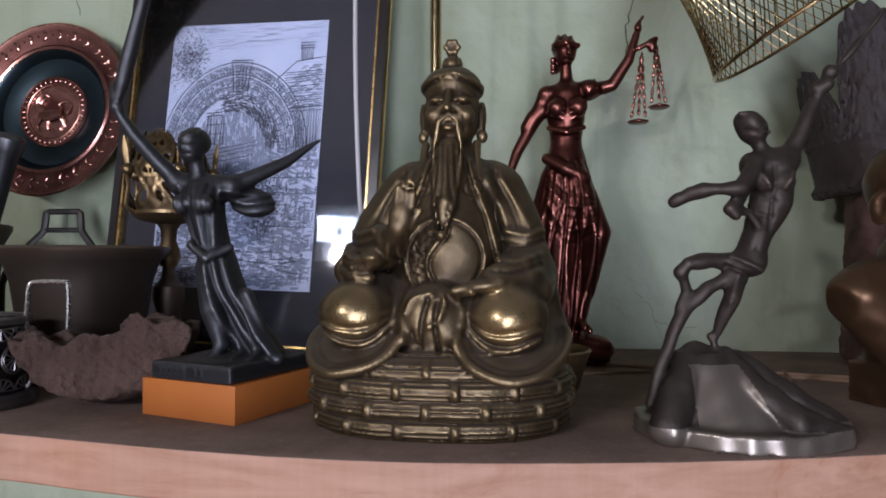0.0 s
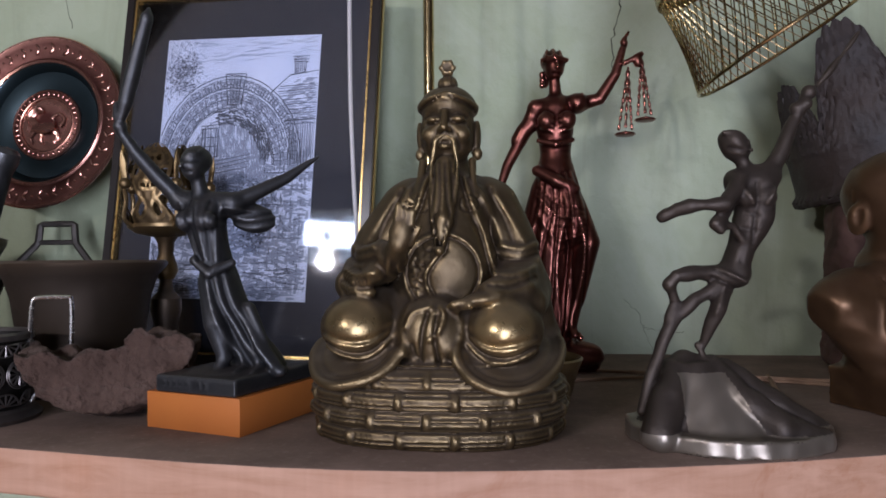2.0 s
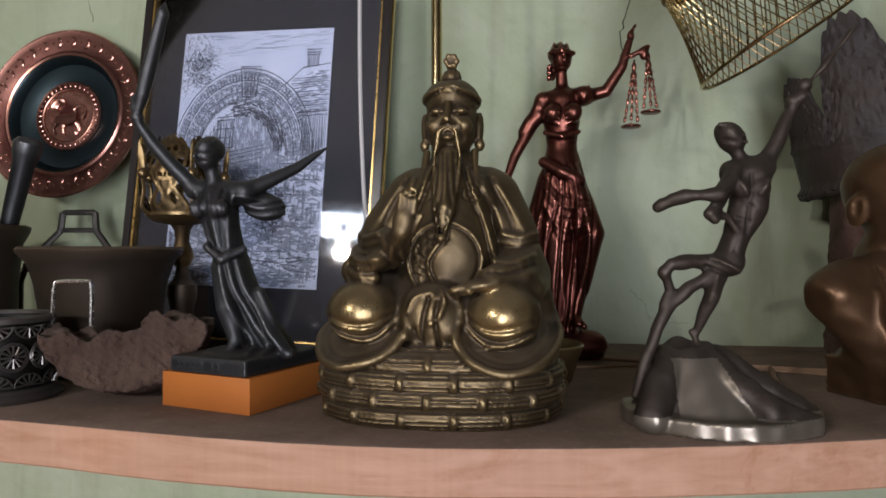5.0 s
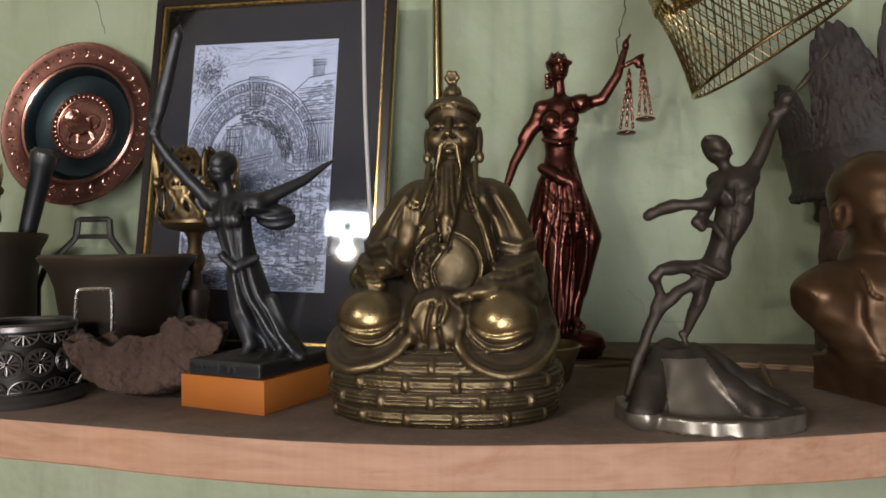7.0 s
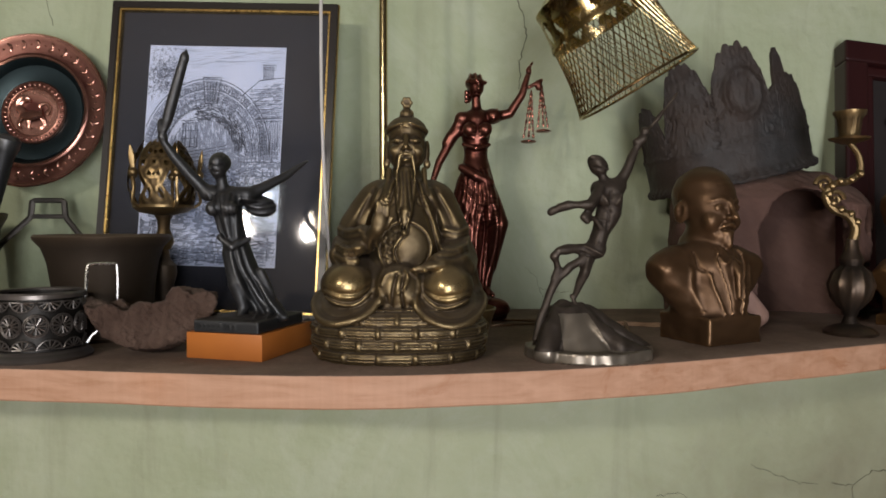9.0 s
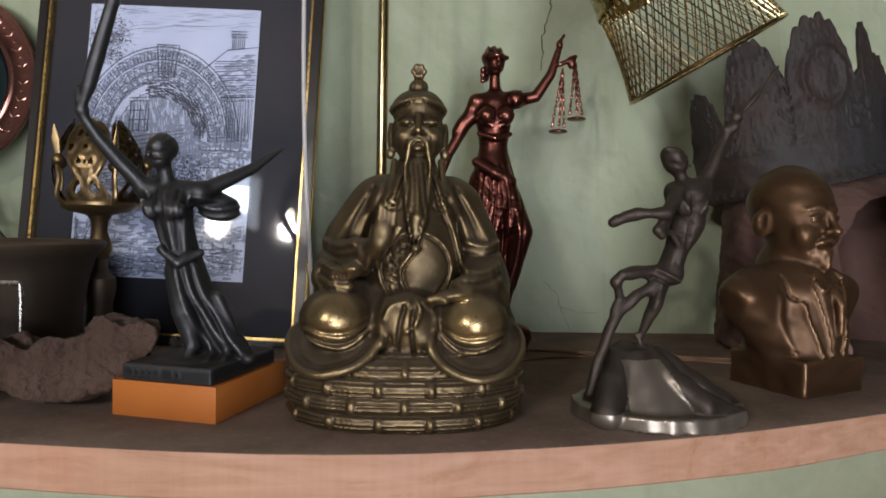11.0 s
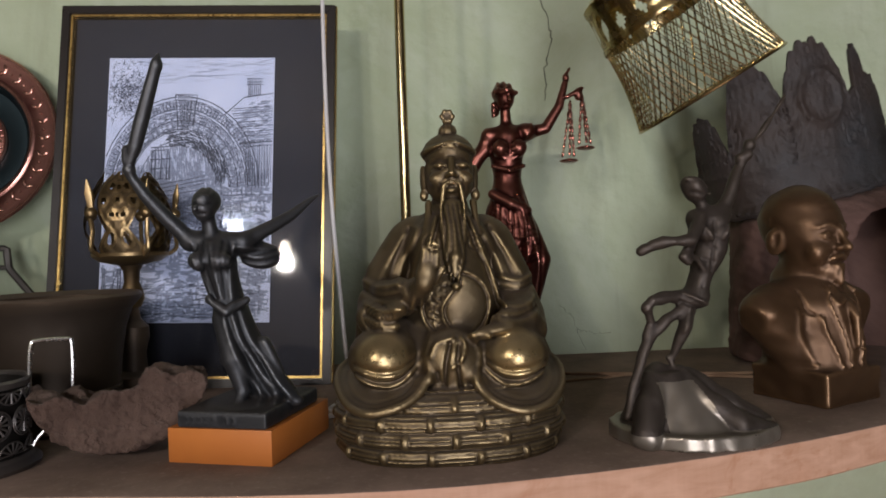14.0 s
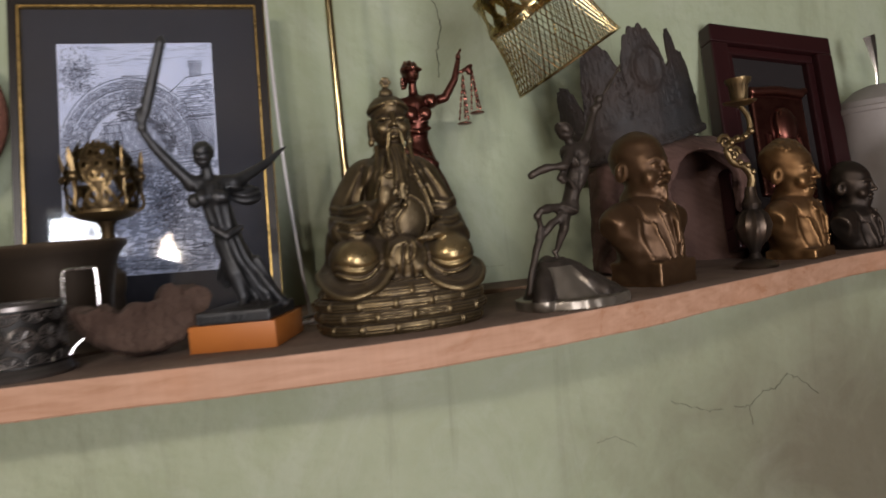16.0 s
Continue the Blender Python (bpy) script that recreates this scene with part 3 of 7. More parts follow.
def elder():
    c = Clay((-0.102, -0.090, -0.004), (0.100, 0.086, 0.278), 0.00135)
    hx = 0.004

    def basket(X, Y, Z):
        x, y = (X + 0.003) / 0.0835, Y / 0.0690
        a = np.arctan2(y, x)
        row = (Z + 0.0008) / 0.0130
        r = (np.abs(x) ** 2.5 + np.abs(y) ** 2.5) ** 0.4
        fat = 0.066 * np.sqrt(np.abs(np.sin(np.pi * row)) + 0.01)
        strand = 0.034 * np.abs(np.sin(np.pi * row * 4))
        turn = (a / (2 * np.pi) * 16 + 0.5 * np.floor(row)) % 1.0
        bind = 0.046 * np.exp(-((turn - 0.5) / 0.085) ** 4) * np.clip(np.abs(np.sin(np.pi * row)) + 0.6, 0.5, 1)
        shape = 0.075 * np.sin(np.clip((Z + 0.004) / 0.058, 0, 1) * np.pi) - 0.10 * np.clip((Z - 0.034) / 0.02, 0, 1)
        d = (r - 0.932 - fat - strand * (bind < 0.01) - bind - shape) * 0.062
        return np.maximum(d, np.maximum(Z - 0.053, -Z))

    c.free((-0.102, -0.089, -0.003), (0.100, 0.086, 0.056), basket, 0.001)
    # flared hem lying over the basket, with an upturned lip
    left = [(-0.022, -0.060, 0.060), (-0.028, -0.064, 0.052), (-0.042, -0.070, 0.044), (-0.064, -0.069, 0.0395), (-0.080, -0.056, 0.044), (-0.0885, -0.034, 0.054), (-0.088, -0.008, 0.062), (-0.078, 0.020, 0.066)]
    right = [(0.014, -0.060, 0.060), (0.018, -0.064, 0.051), (0.028, -0.071, 0.043), (0.048, -0.073, 0.0375), (0.069, -0.064, 0.042), (0.0815, -0.044, 0.053), (0.084, -0.014, 0.062), (0.078, 0.016, 0.066)]
    for edge, mid in ((left, (-0.054, -0.026, 0.060)), (right, (0.048, -0.026, 0.058))):
        p = smooth_path(edge, 9)
        for q in p:
            c.limb([mid, tuple(Vector(mid).lerp(q, 0.6) + Vector((0, 0, -0.001))), tuple(q)], [0.010, 0.0045, 0.0022], 0.0015)
        c.limb([tuple(q + Vector((0, 0, 0.0016))) for q in p], 0.0023, 0.002)
        c.line([tuple(q.lerp(Vector(mid), 0.20) + Vector((0, -0.001, 0.002))) for q in p], 0.0018, -0.0008)
    c.ball((0.0, 0.010, 0.062), (0.078, 0.060, 0.017), 0.006)
    c.ball((0.0, -0.004, 0.074), (0.066, 0.050, 0.026), 0.010)
    # knees with two bands of cloth under the rubbed caps
    for x, z in ((-0.0530, 0.0760), (0.0450, 0.0735)):
        sx = 1 if x > 0 else -1
        c.ball((x, -0.042, z), (0.0262, 0.0265, 0.0225), 0.004)
        c.limb([(x - 0.006 * sx, -0.020, z + 0.008), (x - 0.014 * sx, 0.010, z + 0.004)], [0.020, 0.020], 0.010)
        for dz, h in ((-0.0190, 0.0018), (-0.0150, -0.0024), (-0.0105, 0.0016), (-0.0070, -0.0016)):
            c.front([(x - 0.027 * sx, z + 0.004 + dz * 0.3), (x - 0.012 * sx, z + dz * 0.9), (x + 0.004 * sx, z + dz), (x + 0.020 * sx, z + 0.003 + dz * 0.8)], 0.0019, h, -9, -0.035)
    # robe body: sloping shoulders over a full belly
    c.limb([(0.0, 0.016, 0.066), (0.0, 0.018, 0.105), (0.001, 0.014, 0.150)], [0.052, 0.044, 0.030], 0.008)
    c.limb([(-0.025, 0.012, 0.166), (0.031, 0.012, 0.166)], 0.0170, 0.008)
    c.limb([(0.003, 0.010, 0.176), (0.004, 0.006, 0.198)], [0.0230, 0.0130], 0.006)
    c.ball((0.002, -0.012, 0.116), (0.038, 0.029, 0.044), 0.008)
    c.ball((0.002, -0.006, 0.154), (0.033, 0.023, 0.030), 0.008)
    # right-hand sleeve of the figure, raised before the chest
    c.limb([(-0.031, 0.012, 0.160), (-0.049, 0.006, 0.134), (-0.055, -0.004, 0.113)], [0.0185, 0.0180, 0.0170], 0.004)
    c.limb([(-0.055, -0.008, 0.114), (-0.040, -0.036, 0.119), (-0.029, -0.049, 0.124)], [0.0165, 0.0150, 0.0115], 0.003)
    c.limb([(-0.060, -0.010, 0.112), (-0.061, -0.028, 0.104), (-0.052, -0.044, 0.104), (-0.040, -0.052, 0.112)], [0.0120, 0.0125, 0.0105, 0.0060], 0.004)
    c.limb([(-0.064, -0.018, 0.100), (-0.058, -0.038, 0.096), (-0.045, -0.050, 0.101)], [0.0070, 0.0068, 0.0050], 0.003)
    c.limb([(-0.060, 0.010, 0.098), (-0.064, 0.014, 0.066)], [0.0150, 0.0150], 0.008)
    # the other sleeve, resting on the lap
    c.limb([(0.037, 0.012, 0.160), (0.050, 0.006, 0.132), (0.056, -0.002, 0.106)], [0.0185, 0.0180, 0.0180], 0.004)
    c.limb([(0.056, -0.004, 0.106), (0.052, -0.034, 0.101), (0.038, -0.050, 0.098)], [0.0180, 0.0150, 0.0100], 0.004)
    c.limb([(0.064, -0.004, 0.098), (0.062, -0.030, 0.091), (0.048, -0.048, 0.090)], [0.0140, 0.0120, 0.0080], 0.004)
    c.limb([(0.060, 0.010, 0.100), (0.066, 0.012, 0.064)], [0.0160, 0.0170], 0.008)
    # folds of the sleeves, drawn outward from shoulder and elbow
    for sx, o in ((-1, 0.0), (1, 0.004)):
        for k, (x0, z0, x1, z1, x2, z2, h) in enumerate(((0.024, 0.172, 0.034, 0.150, 0.040, 0.130, 0.0016), (0.030, 0.172, 0.041, 0.150, 0.047, 0.134, -0.0017), (0.034, 0.168, 0.047, 0.148, 0.055, 0.134, 0.0013), (0.020, 0.170, 0.029, 0.148, 0.033, 0.126, -0.0010))):
            c.front([(x0 * sx + o, z0), (x1 * sx + o, z1), (x2 * sx + o, z2)], 0.0022, h, -9, 0.01)
        for k in range(4):
            c.front([((0.068 - 0.001 * k) * sx, 0.132 - 0.008 * k), ((0.056 - 0.002 * k) * sx, 0.1285 - 0.0085 * k), ((0.042 - 0.002 * k) * sx, 0.131 - 0.009 * k)], 0.0020, (0.0020, -0.0022)[k % 2], -9, 0.005)
        c.front([(0.010 * sx + hx, 0.180), (0.016 * sx + hx, 0.160), (0.025 * sx + hx, 0.136), (0.031 * sx + hx, 0.112)], 0.0014, -0.0024)
        c.front([(0.013 * sx + hx, 0.180), (0.0195 * sx + hx, 0.160), (0.029 * sx + hx, 0.136), (0.035 * sx + hx, 0.112)], 0.0015, 0.0020)
    # whorls on the hanging cuff
    for r in (0.003, 0.006, 0.009, 0.012):
        c.front([(-0.056 + r * math.cos(q) * 0.9, 0.106 + r * math.sin(q) * 0.8) for q in [2 * math.pi * k / 14 for k in range(12)]], 0.0009, -0.0014, -9, -0.018, 0)
    # yin and yang on the belly
    ring = [(0.003 + 0.027 * math.cos(a), 0.112 + 0.027 * math.sin(a)) for a in [2 * math.pi * k / 28 for k in range(29)]]
    c.front(ring, 0.0010, 0.0014, -9, -0.02, 0)
    c.front([(0.003 + (x - 0.003) * 0.91, 0.112 + (z - 0.112) * 0.91) for x, z in ring], 0.0009, -0.0016, -9, -0.02, 0)
    for o, h in ((0.0, 0.0018), (0.0024, -0.0016)):
        c.front([(0.004 + o, 0.136), (0.004 + o, 0.128), (-0.003 + o, 0.119), (-0.008 + o, 0.110), (-0.006 + o, 0.100), (0.002 + o, 0.090)], 0.0010, h, -9, -0.02)
    rng = random.Random(3)
    for _ in range(110):
        x, z = rng.uniform(-0.022, -0.004), rng.uniform(0.092, 0.132)
        if (x - 0.003) ** 2 + (z - 0.112) ** 2 < 0.0235 ** 2 and x < -0.008 + 0.008 * (z > 0.12):
            a = rng.uniform(0, 6.28)
            c.front([(x, z), (x + 0.002 * math.cos(a), z + 0.002 * math.sin(a))], 0.0007, -0.0009, -9, -0.02, 0)
    # palm on the lap, and the raised palm turned sideways
    c.ball((0.030, -0.056, 0.0950), (0.0125, 0.0075, 0.0050), 0.002, (0, -8, 8))
    for k in range(4):
        c.limb([(0.024, -0.059 - 0.001 * k, 0.0945 - 0.001 * k), (0.012 - 0.001 * k, -0.061 + 0.003 * k, 0.0925 - 0.001 * k)], [0.0028, 0.0018], 0.001)
    c.limb([(-0.028, -0.051, 0.123), (-0.022, -0.064, 0.131)], [0.0085, 0.0066], 0.002)
    c.ball((-0.0200, -0.066, 0.138), (0.0078, 0.0050, 0.0115), 0.0015, (0, 14, 0))
    for k in range(4):
        x, e = -0.0225 + 0.0034 * k, (0.000, 0.003, 0.004, 0.002)[k]
        c.limb([(x, -0.067, 0.144), (x + 0.0008, -0.0675, 0.151 + e), (x + 0.0012, -0.0680, 0.157 + e)], [0.0023, 0.0021, 0.0015], 0.0005)
    c.limb([(-0.0140, -0.064, 0.132), (-0.0075, -0.066, 0.142)], [0.0028, 0.0018], 0.001)
    # apron panels and the knotted sash between the knees
    c.ball((-0.003, -0.046, 0.072), (0.023, 0.017, 0.024), 0.007)
    for pts, w, h in (([(-0.002, 0.091), (-0.014, 0.087), (-0.019, 0.077)], 0.0014, 0.0020), ([(0.004, 0.091), (0.007, 0.084), (0.003, 0.074), (-0.003, 0.069)], 0.0014, 0.0018), ([(-0.004, 0.086), (-0.007, 0.074), (-0.009, 0.056)], 0.0016, -0.0030), ([(0.002, 0.084), (0.001, 0.070), (0.003, 0.054)], 0.0014, -0.0026), ([(-0.018, 0.092), (-0.022, 0.078), (-0.018, 0.058)], 0.0020, 0.0010), ([(0.014, 0.090), (0.018, 0.076), (0.013, 0.056)], 0.0020, 0.0010), ([(-0.014, 0.066), (-0.012, 0.058)], 0.0016, -0.0020)):
        c.front(pts, w, h, -9, -0.03)
    # head
    c.ball((hx, 0.001, 0.2160), (0.0196, 0.0220, 0.0265), 0.003)
    c.ball((hx, -0.005, 0.2065), (0.0170, 0.0160, 0.0150), 0.004)
    for sx in (-1, 1):
        c.ball((hx + 0.0205 * sx, 0.004, 0.2115), (0.0034, 0.0058, 0.0125), 0.0015, (0, 3 * sx, 0))
        c.ball((hx + 0.0212 * sx, 0.002, 0.1985), (0.0036, 0.0036, 0.0046), 0.0015)
        c.ball((hx + 0.0100 * sx, -0.0160, 0.2105), (0.0078, 0.0052, 0.0062), 0.003)
        c.front([(hx + 0.002 * sx, 0.2270), (hx + 0.008 * sx, 0.2297), (hx + 0.0155 * sx, 0.2265)], 0.0012, 0.0013)
        c.front([(hx + 0.0045 * sx, 0.2235), (hx + 0.0090 * sx, 0.2250), (hx + 0.0145 * sx, 0.2225)], 0.0011, -0.0018)
        c.ball((hx + 0.0092 * sx, -0.0180, 0.2203), (0.0050, 0.0036, 0.0026), 0.001)
        c.front([(hx + 0.0045 * sx, 0.2190), (hx + 0.0095 * sx, 0.2175), (hx + 0.0145 * sx, 0.2190)], 0.0007, -0.0020)
        c.front([(hx + 0.0050 * sx, 0.2135), (hx + 0.0085 * sx, 0.2075), (hx + 0.0105 * sx, 0.2005)], 0.0010, -0.0012)
        c.ball((hx + 0.0033 * sx, -0.0232, 0.2125), 0.0022, 0.0015)
        # moustache strands falling beside the beard
        c.limb([(hx + 0.0012 * sx, -0.0245, 0.2085), (hx + 0.0062 * sx, -0.0245, 0.2050), (hx + 0.0088 * sx, -0.0245, 0.1880), (hx + 0.0090 * sx, -0.0275, 0.1740), (hx + 0.0080 * sx, -0.0320, 0.1600)], [0.0013, 0.0017, 0.0017, 0.0014, 0.0008], 0.0008)
        c.limb([(hx + 0.018 * sx, -0.006, 0.192), (hx + 0.0195 * sx, -0.014, 0.176), (hx + 0.0200 * sx, -0.021, 0.158), (hx + 0.021 * sx, -0.024, 0.136)], [0.0030, 0.0024, 0.0020, 0.0010], 0.003)
    c.limb([(hx, -0.0205, 0.2255), (hx, -0.0260, 0.2135)], [0.0020, 0.0030], 0.002)
    c.ball((hx, -0.0225, 0.2040), (0.0044, 0.0036, 0.0020), 0.0008, None, True)
    c.ball((hx, -0.0200, 0.2010), (0.0042, 0.0030, 0.0018), 0.001)
    # the long beard, combed in strands
    c.limb([(hx, -0.0150, 0.1860), (hx - 0.001, -0.0250, 0.1700), (hx - 0.001, -0.0360, 0.1480), (hx - 0.002, -0.0440, 0.1260)], [0.0094, 0.0096, 0.0078, 0.0022], 0.002)
    for k in range(8):
        u = (k - 3.5) / 3.5
        c.front([(hx + 0.0072 * u, 0.190), (hx + 0.0070 * u - 0.001, 0.170), (hx - 0.001 + 0.0052 * u, 0.149), (hx - 0.002 + 0.0012 * u, 0.130)], 0.0006, -0.0016, -9, -0.018)
    c.ball((0.003, -0.048, 0.127), 0.0034, 0.001)
    # close cap with jewel, topknot and finial
    c.ball((hx, 0.003, 0.2330), (0.0212, 0.0236, 0.0155), 0.0006)
    c.limb([(hx + 0.0208 * math.cos(q), 0.003 + 0.0232 * math.sin(q), 0.2325 - 0.0035 * math.sin(q)) for q in [2 * math.pi * k / 20 for k in range(21)]], 0.0022, 0.001)
    c.front([(hx - 0.021, 0.2290), (hx - 0.012, 0.2330), (hx, 0.2375), (hx + 0.012, 0.2330), (hx + 0.021, 0.2290)], 0.0012, -0.0016)
    c.front([(hx - 0.021, 0.2315), (hx - 0.012, 0.2355), (hx, 0.2400), (hx + 0.012, 0.2355), (hx + 0.021, 0.2315)], 0.0012, 0.0014)
    c.ball((hx, -0.0185, 0.2375), (0.0046, 0.0030, 0.0034), 0.001)
    c.ball((hx, 0.002, 0.2450), (0.0098, 0.0098, 0.0040), 0.001)
    c.ball((hx, 0.002, 0.2500), (0.0074, 0.0076, 0.0072), 0.001)
    for x in (-0.0045, -0.0015, 0.0015, 0.0045):
        c.front([(hx + x, 0.2455), (hx + x * 0.7, 0.2560)], 0.0008, -0.0014)
    c.ball((hx, 0.001, 0.2625), (0.0030, 0.0026, 0.0030), 0.0006)
    for k in range(6):
        a = 2 * math.pi * k / 6
        c.ball((hx + 0.0042 * math.cos(a), 0.0, 0.2625 + 0.0042 * math.sin(a)), 0.0024, 0.0004)
    # collar whorls
    for sx in (-1, 1):
        for r in (0.0035, 0.0062):
            c.front([(hx + 0.0170 * sx + r * math.cos(a), 0.160 + r * math.sin(a)) for a in [2 * math.pi * k / 12 for k in range(13)]], 0.0008, -0.0014, -9, 0.0, 0)
    c.rough(0.00012, 160, 1)
    statue("seated_statue", c, ELDER, pose(0.004, 0.618, S), "dark brass seated elder with long beard on woven base", "statue")


elder()

# ---------------------------------------------------------------- copper figure with scales


def scales_figure():
    o = Vector((0.105, 0.872, S))
    L = lambda x, z, y=0.0: (x - o.x, y, z - S)
    c = Clay((-0.085, -0.05, -0.004), (0.105, 0.05, 0.375), 0.0014)
    c.limb([L(0.080, 1.207), L(0.128, 1.207)], 0.016, 0.004)
    c.ball(L(0.112, 1.216, -0.004), (0.036, 0.028, 0.014), 0.004)
    c.ball(L(0.125, 1.224, -0.012), (0.020, 0.014, 0.009), 0.003, (0, 8, 0))
    # skirt
    c.limb([L(0.098, 1.412), L(0.095, 1.37), L(0.092, 1.31, 0.004), L(0.098, 1.235, 0.008)], [0.021, 0.027, 0.026, 0.022], 0.006)
    c.limb([L(0.104, 1.400, -0.006), L(0.128, 1.338, -0.022), L(0.118, 1.280, -0.010), L(0.112, 1.245, -0.014)], [0.018, 0.0145, 0.010, 0.006], 0.006)
    c.limb([L(0.112, 1.247, -0.014), L(0.120, 1.238, -0.026)], [0.006, 0.004], 0.002)
    c.limb([L(0.085, 1.395, -0.004), L(0.068, 1.345, 0.0), L(0.062, 1.285, 0.004), L(0.070, 1.230, 0.006)], [0.014, 0.012, 0.010, 0.010], 0.006)
    G = lambda x, z: (x - o.x, z - S)
    for k in range(13):
        u = k / 12
        s = 0.004 * math.sin(k * 2.1)
        c.front([G(0.080 + 0.036 * u, 1.412), G(0.070 + 0.058 * u + s, 1.372), G(0.062 + 0.066 * u - s, 1.318), G(0.060 + 0.062 * u + s, 1.262), G(0.066 + 0.050 * u, 1.232)], 0.0016 + 0.0006 * (k % 3), (0.0018 if k % 2 else -0.0020) * (0.35 + 0.8 * math.sin(k * 1.9) ** 2), -9, 0.02)
    for k in range(5):
        c.front([G(0.078, 1.398 - 0.010 * k), G(0.098, 1.380 - 0.013 * k), G(0.126, 1.372 - 0.008 * k)], 0.0017, 0.0009 if k % 2 else -0.0008, -9, 0.0)
    for k in range(6):
        c.front([G(0.080, 1.484 - 0.007 * k), G(0.096, 1.472 - 0.006 * k), G(0.118, 1.484 - 0.008 * k)], 0.0014, 0.0022 if k % 2 else -0.0018, -9, 0.0)
    rng = random.Random(12)
    for k in range(26):
        x, z = rng.uniform(0.084, 0.113), rng.uniform(1.440, 1.462)
        c.front([G(x, z), G(x + rng.uniform(-0.003, 0.003), z + rng.uniform(-0.004, 0.004))], 0.0009, rng.choice((0.0016, -0.0014)), -9, 0.0, 0)
    c.limb([L(0.078, 1.416, -0.014), L(0.097, 1.404, -0.024), L(0.117, 1.395, -0.020)], [0.006, 0.0065, 0.006], 0.003)
    c.limb([L(0.112, 1.400, -0.020), L(0.114, 1.375, -0.024), L(0.110, 1.352, -0.022)], [0.006, 0.005, 0.002], 0.002)
    # torso
    c.limb([L(0.098, 1.415), L(0.098, 1.437), L(0.098, 1.462), L(0.099, 1.482)], [0.019, 0.0165, 0.020, 0.018], 0.005)
    c.limb([L(0.078, 1.487), L(0.120, 1.490)], 0.0095, 0.005)
    for x in (0.088, 0.110):
        c.ball(L(x, 1.469, -0.016), (0.0095, 0.009, 0.0095), 0.003)
    for k in range(5):
        c.line([L(0.082, 1.487 - 0.006 * k, -0.014), L(0.098, 1.478 - 0.006 * k, -0.023), L(0.116, 1.486 - 0.006 * k, -0.015)], 0.0015, 0.0016)
    c.limb([L(0.080, 1.449, -0.010), L(0.098, 1.443, -0.019), L(0.116, 1.449, -0.010)], 0.0028, 0.002)
    c.ball(L(0.122, 1.490, -0.002), (0.012, 0.014, 0.011), 0.003)
    c.line([L(0.128, 1.50, -0.01), L(0.121, 1.485, -0.015), L(0.116, 1.468, -0.018)], 0.002, 0.002)
    c.thin = 0.92
    # neck and head
    c.limb([L(0.099, 1.490), L(0.098, 1.515, -0.002)], [0.0085, 0.0065], 0.004)
    c.ball(L(0.098, 1.531, -0.003), (0.0120, 0.0145, 0.0165), 0.002)
    c.ball(L(0.096, 1.538, 0.003), (0.0145, 0.0155, 0.0135), 0.003)
    c.ball(L(0.088, 1.520, 0.010), (0.006, 0.008, 0.010), 0.003)
    c.limb([L(0.085, 1.537, -0.008), L(0.098, 1.538, -0.0175), L(0.111, 1.536, -0.008)], 0.0028, 0.001)
    c.limb([L(0.100, 1.532, -0.016), L(0.1005, 1.526, -0.0185)], [0.0015, 0.0024], 0.001)
    c.front([G(0.0955, 1.5215), G(0.1050, 1.5215)], 0.0008, -0.0016, -9, 0.0, 0)
    c.front([G(0.0905, 1.5345), G(0.1080, 1.5340)], 0.0022, 0.0014, -9, 0.0, 0)
    for k in range(7):
        c.front([G(0.085 + 0.004 * k, 1.541), G(0.086 + 0.0036 * k, 1.552)], 0.0011, 0.0016 if k % 2 else -0.0014, -9, 0.02, 0)
    for k in range(6):
        c.line([L(0.084 + 0.004 * k, 1.541, -0.012), L(0.086 + 0.004 * k, 1.549, -0.004), L(0.089 + 0.003 * k, 1.552, 0.006)], 0.0014, 0.0014)
    for k in range(3):
        c.ball(L(0.0845, 1.524 - 0.006 * k, 0.002), (0.0035, 0.004, 0.004), 0.001)
    c.thin = 0.84
    # arms
    c.limb([L(0.077, 1.486), L(0.062, 1.455, 0.004), L(0.046, 1.425, 0.0), L(0.036, 1.395, -0.006)], [0.010, 0.0082, 0.0068, 0.0048], 0.003)
    c.limb([L(0.072, 1.470, 0.002), L(0.064, 1.462, 0.002), L(0.058, 1.452, 0.003)], [0.011, 0.0105, 0.010], 0.002)
    c.ball(L(0.034, 1.388, -0.008), (0.006, 0.006, 0.008), 0.002)
    c.limb([L(0.034, 1.395, -0.010), L(0.038, 1.25, -0.012)], [0.0030, 0.0022], 0.001)
    c.limb([L(0.026, 1.384, -0.010), L(0.044, 1.384, -0.010)], 0.0025, 0.001)
    c.limb([L(0.122, 1.489), L(0.146, 1.494, -0.002), L(0.163, 1.520, -0.003), L(0.171, 1.547, -0.002)], [0.0095, 0.0078, 0.0066, 0.0046], 0.003)
    c.ball(L(0.173, 1.554), (0.0048, 0.005, 0.008), 0.002)
    c.limb([L(0.171, 1.555), L(0.178, 1.566)], [0.003, 0.002], 0.001)
    # beam, chains and pans
    c.limb([L(0.172, 1.530, -0.008), L(0.180, 1.534, -0.008), L(0.190, 1.540, -0.006)], 0.0034, 0.002)
    c.ball(L(0.186, 1.533, -0.006), (0.006, 0.006, 0.009), 0.002)
    rng = random.Random(2)
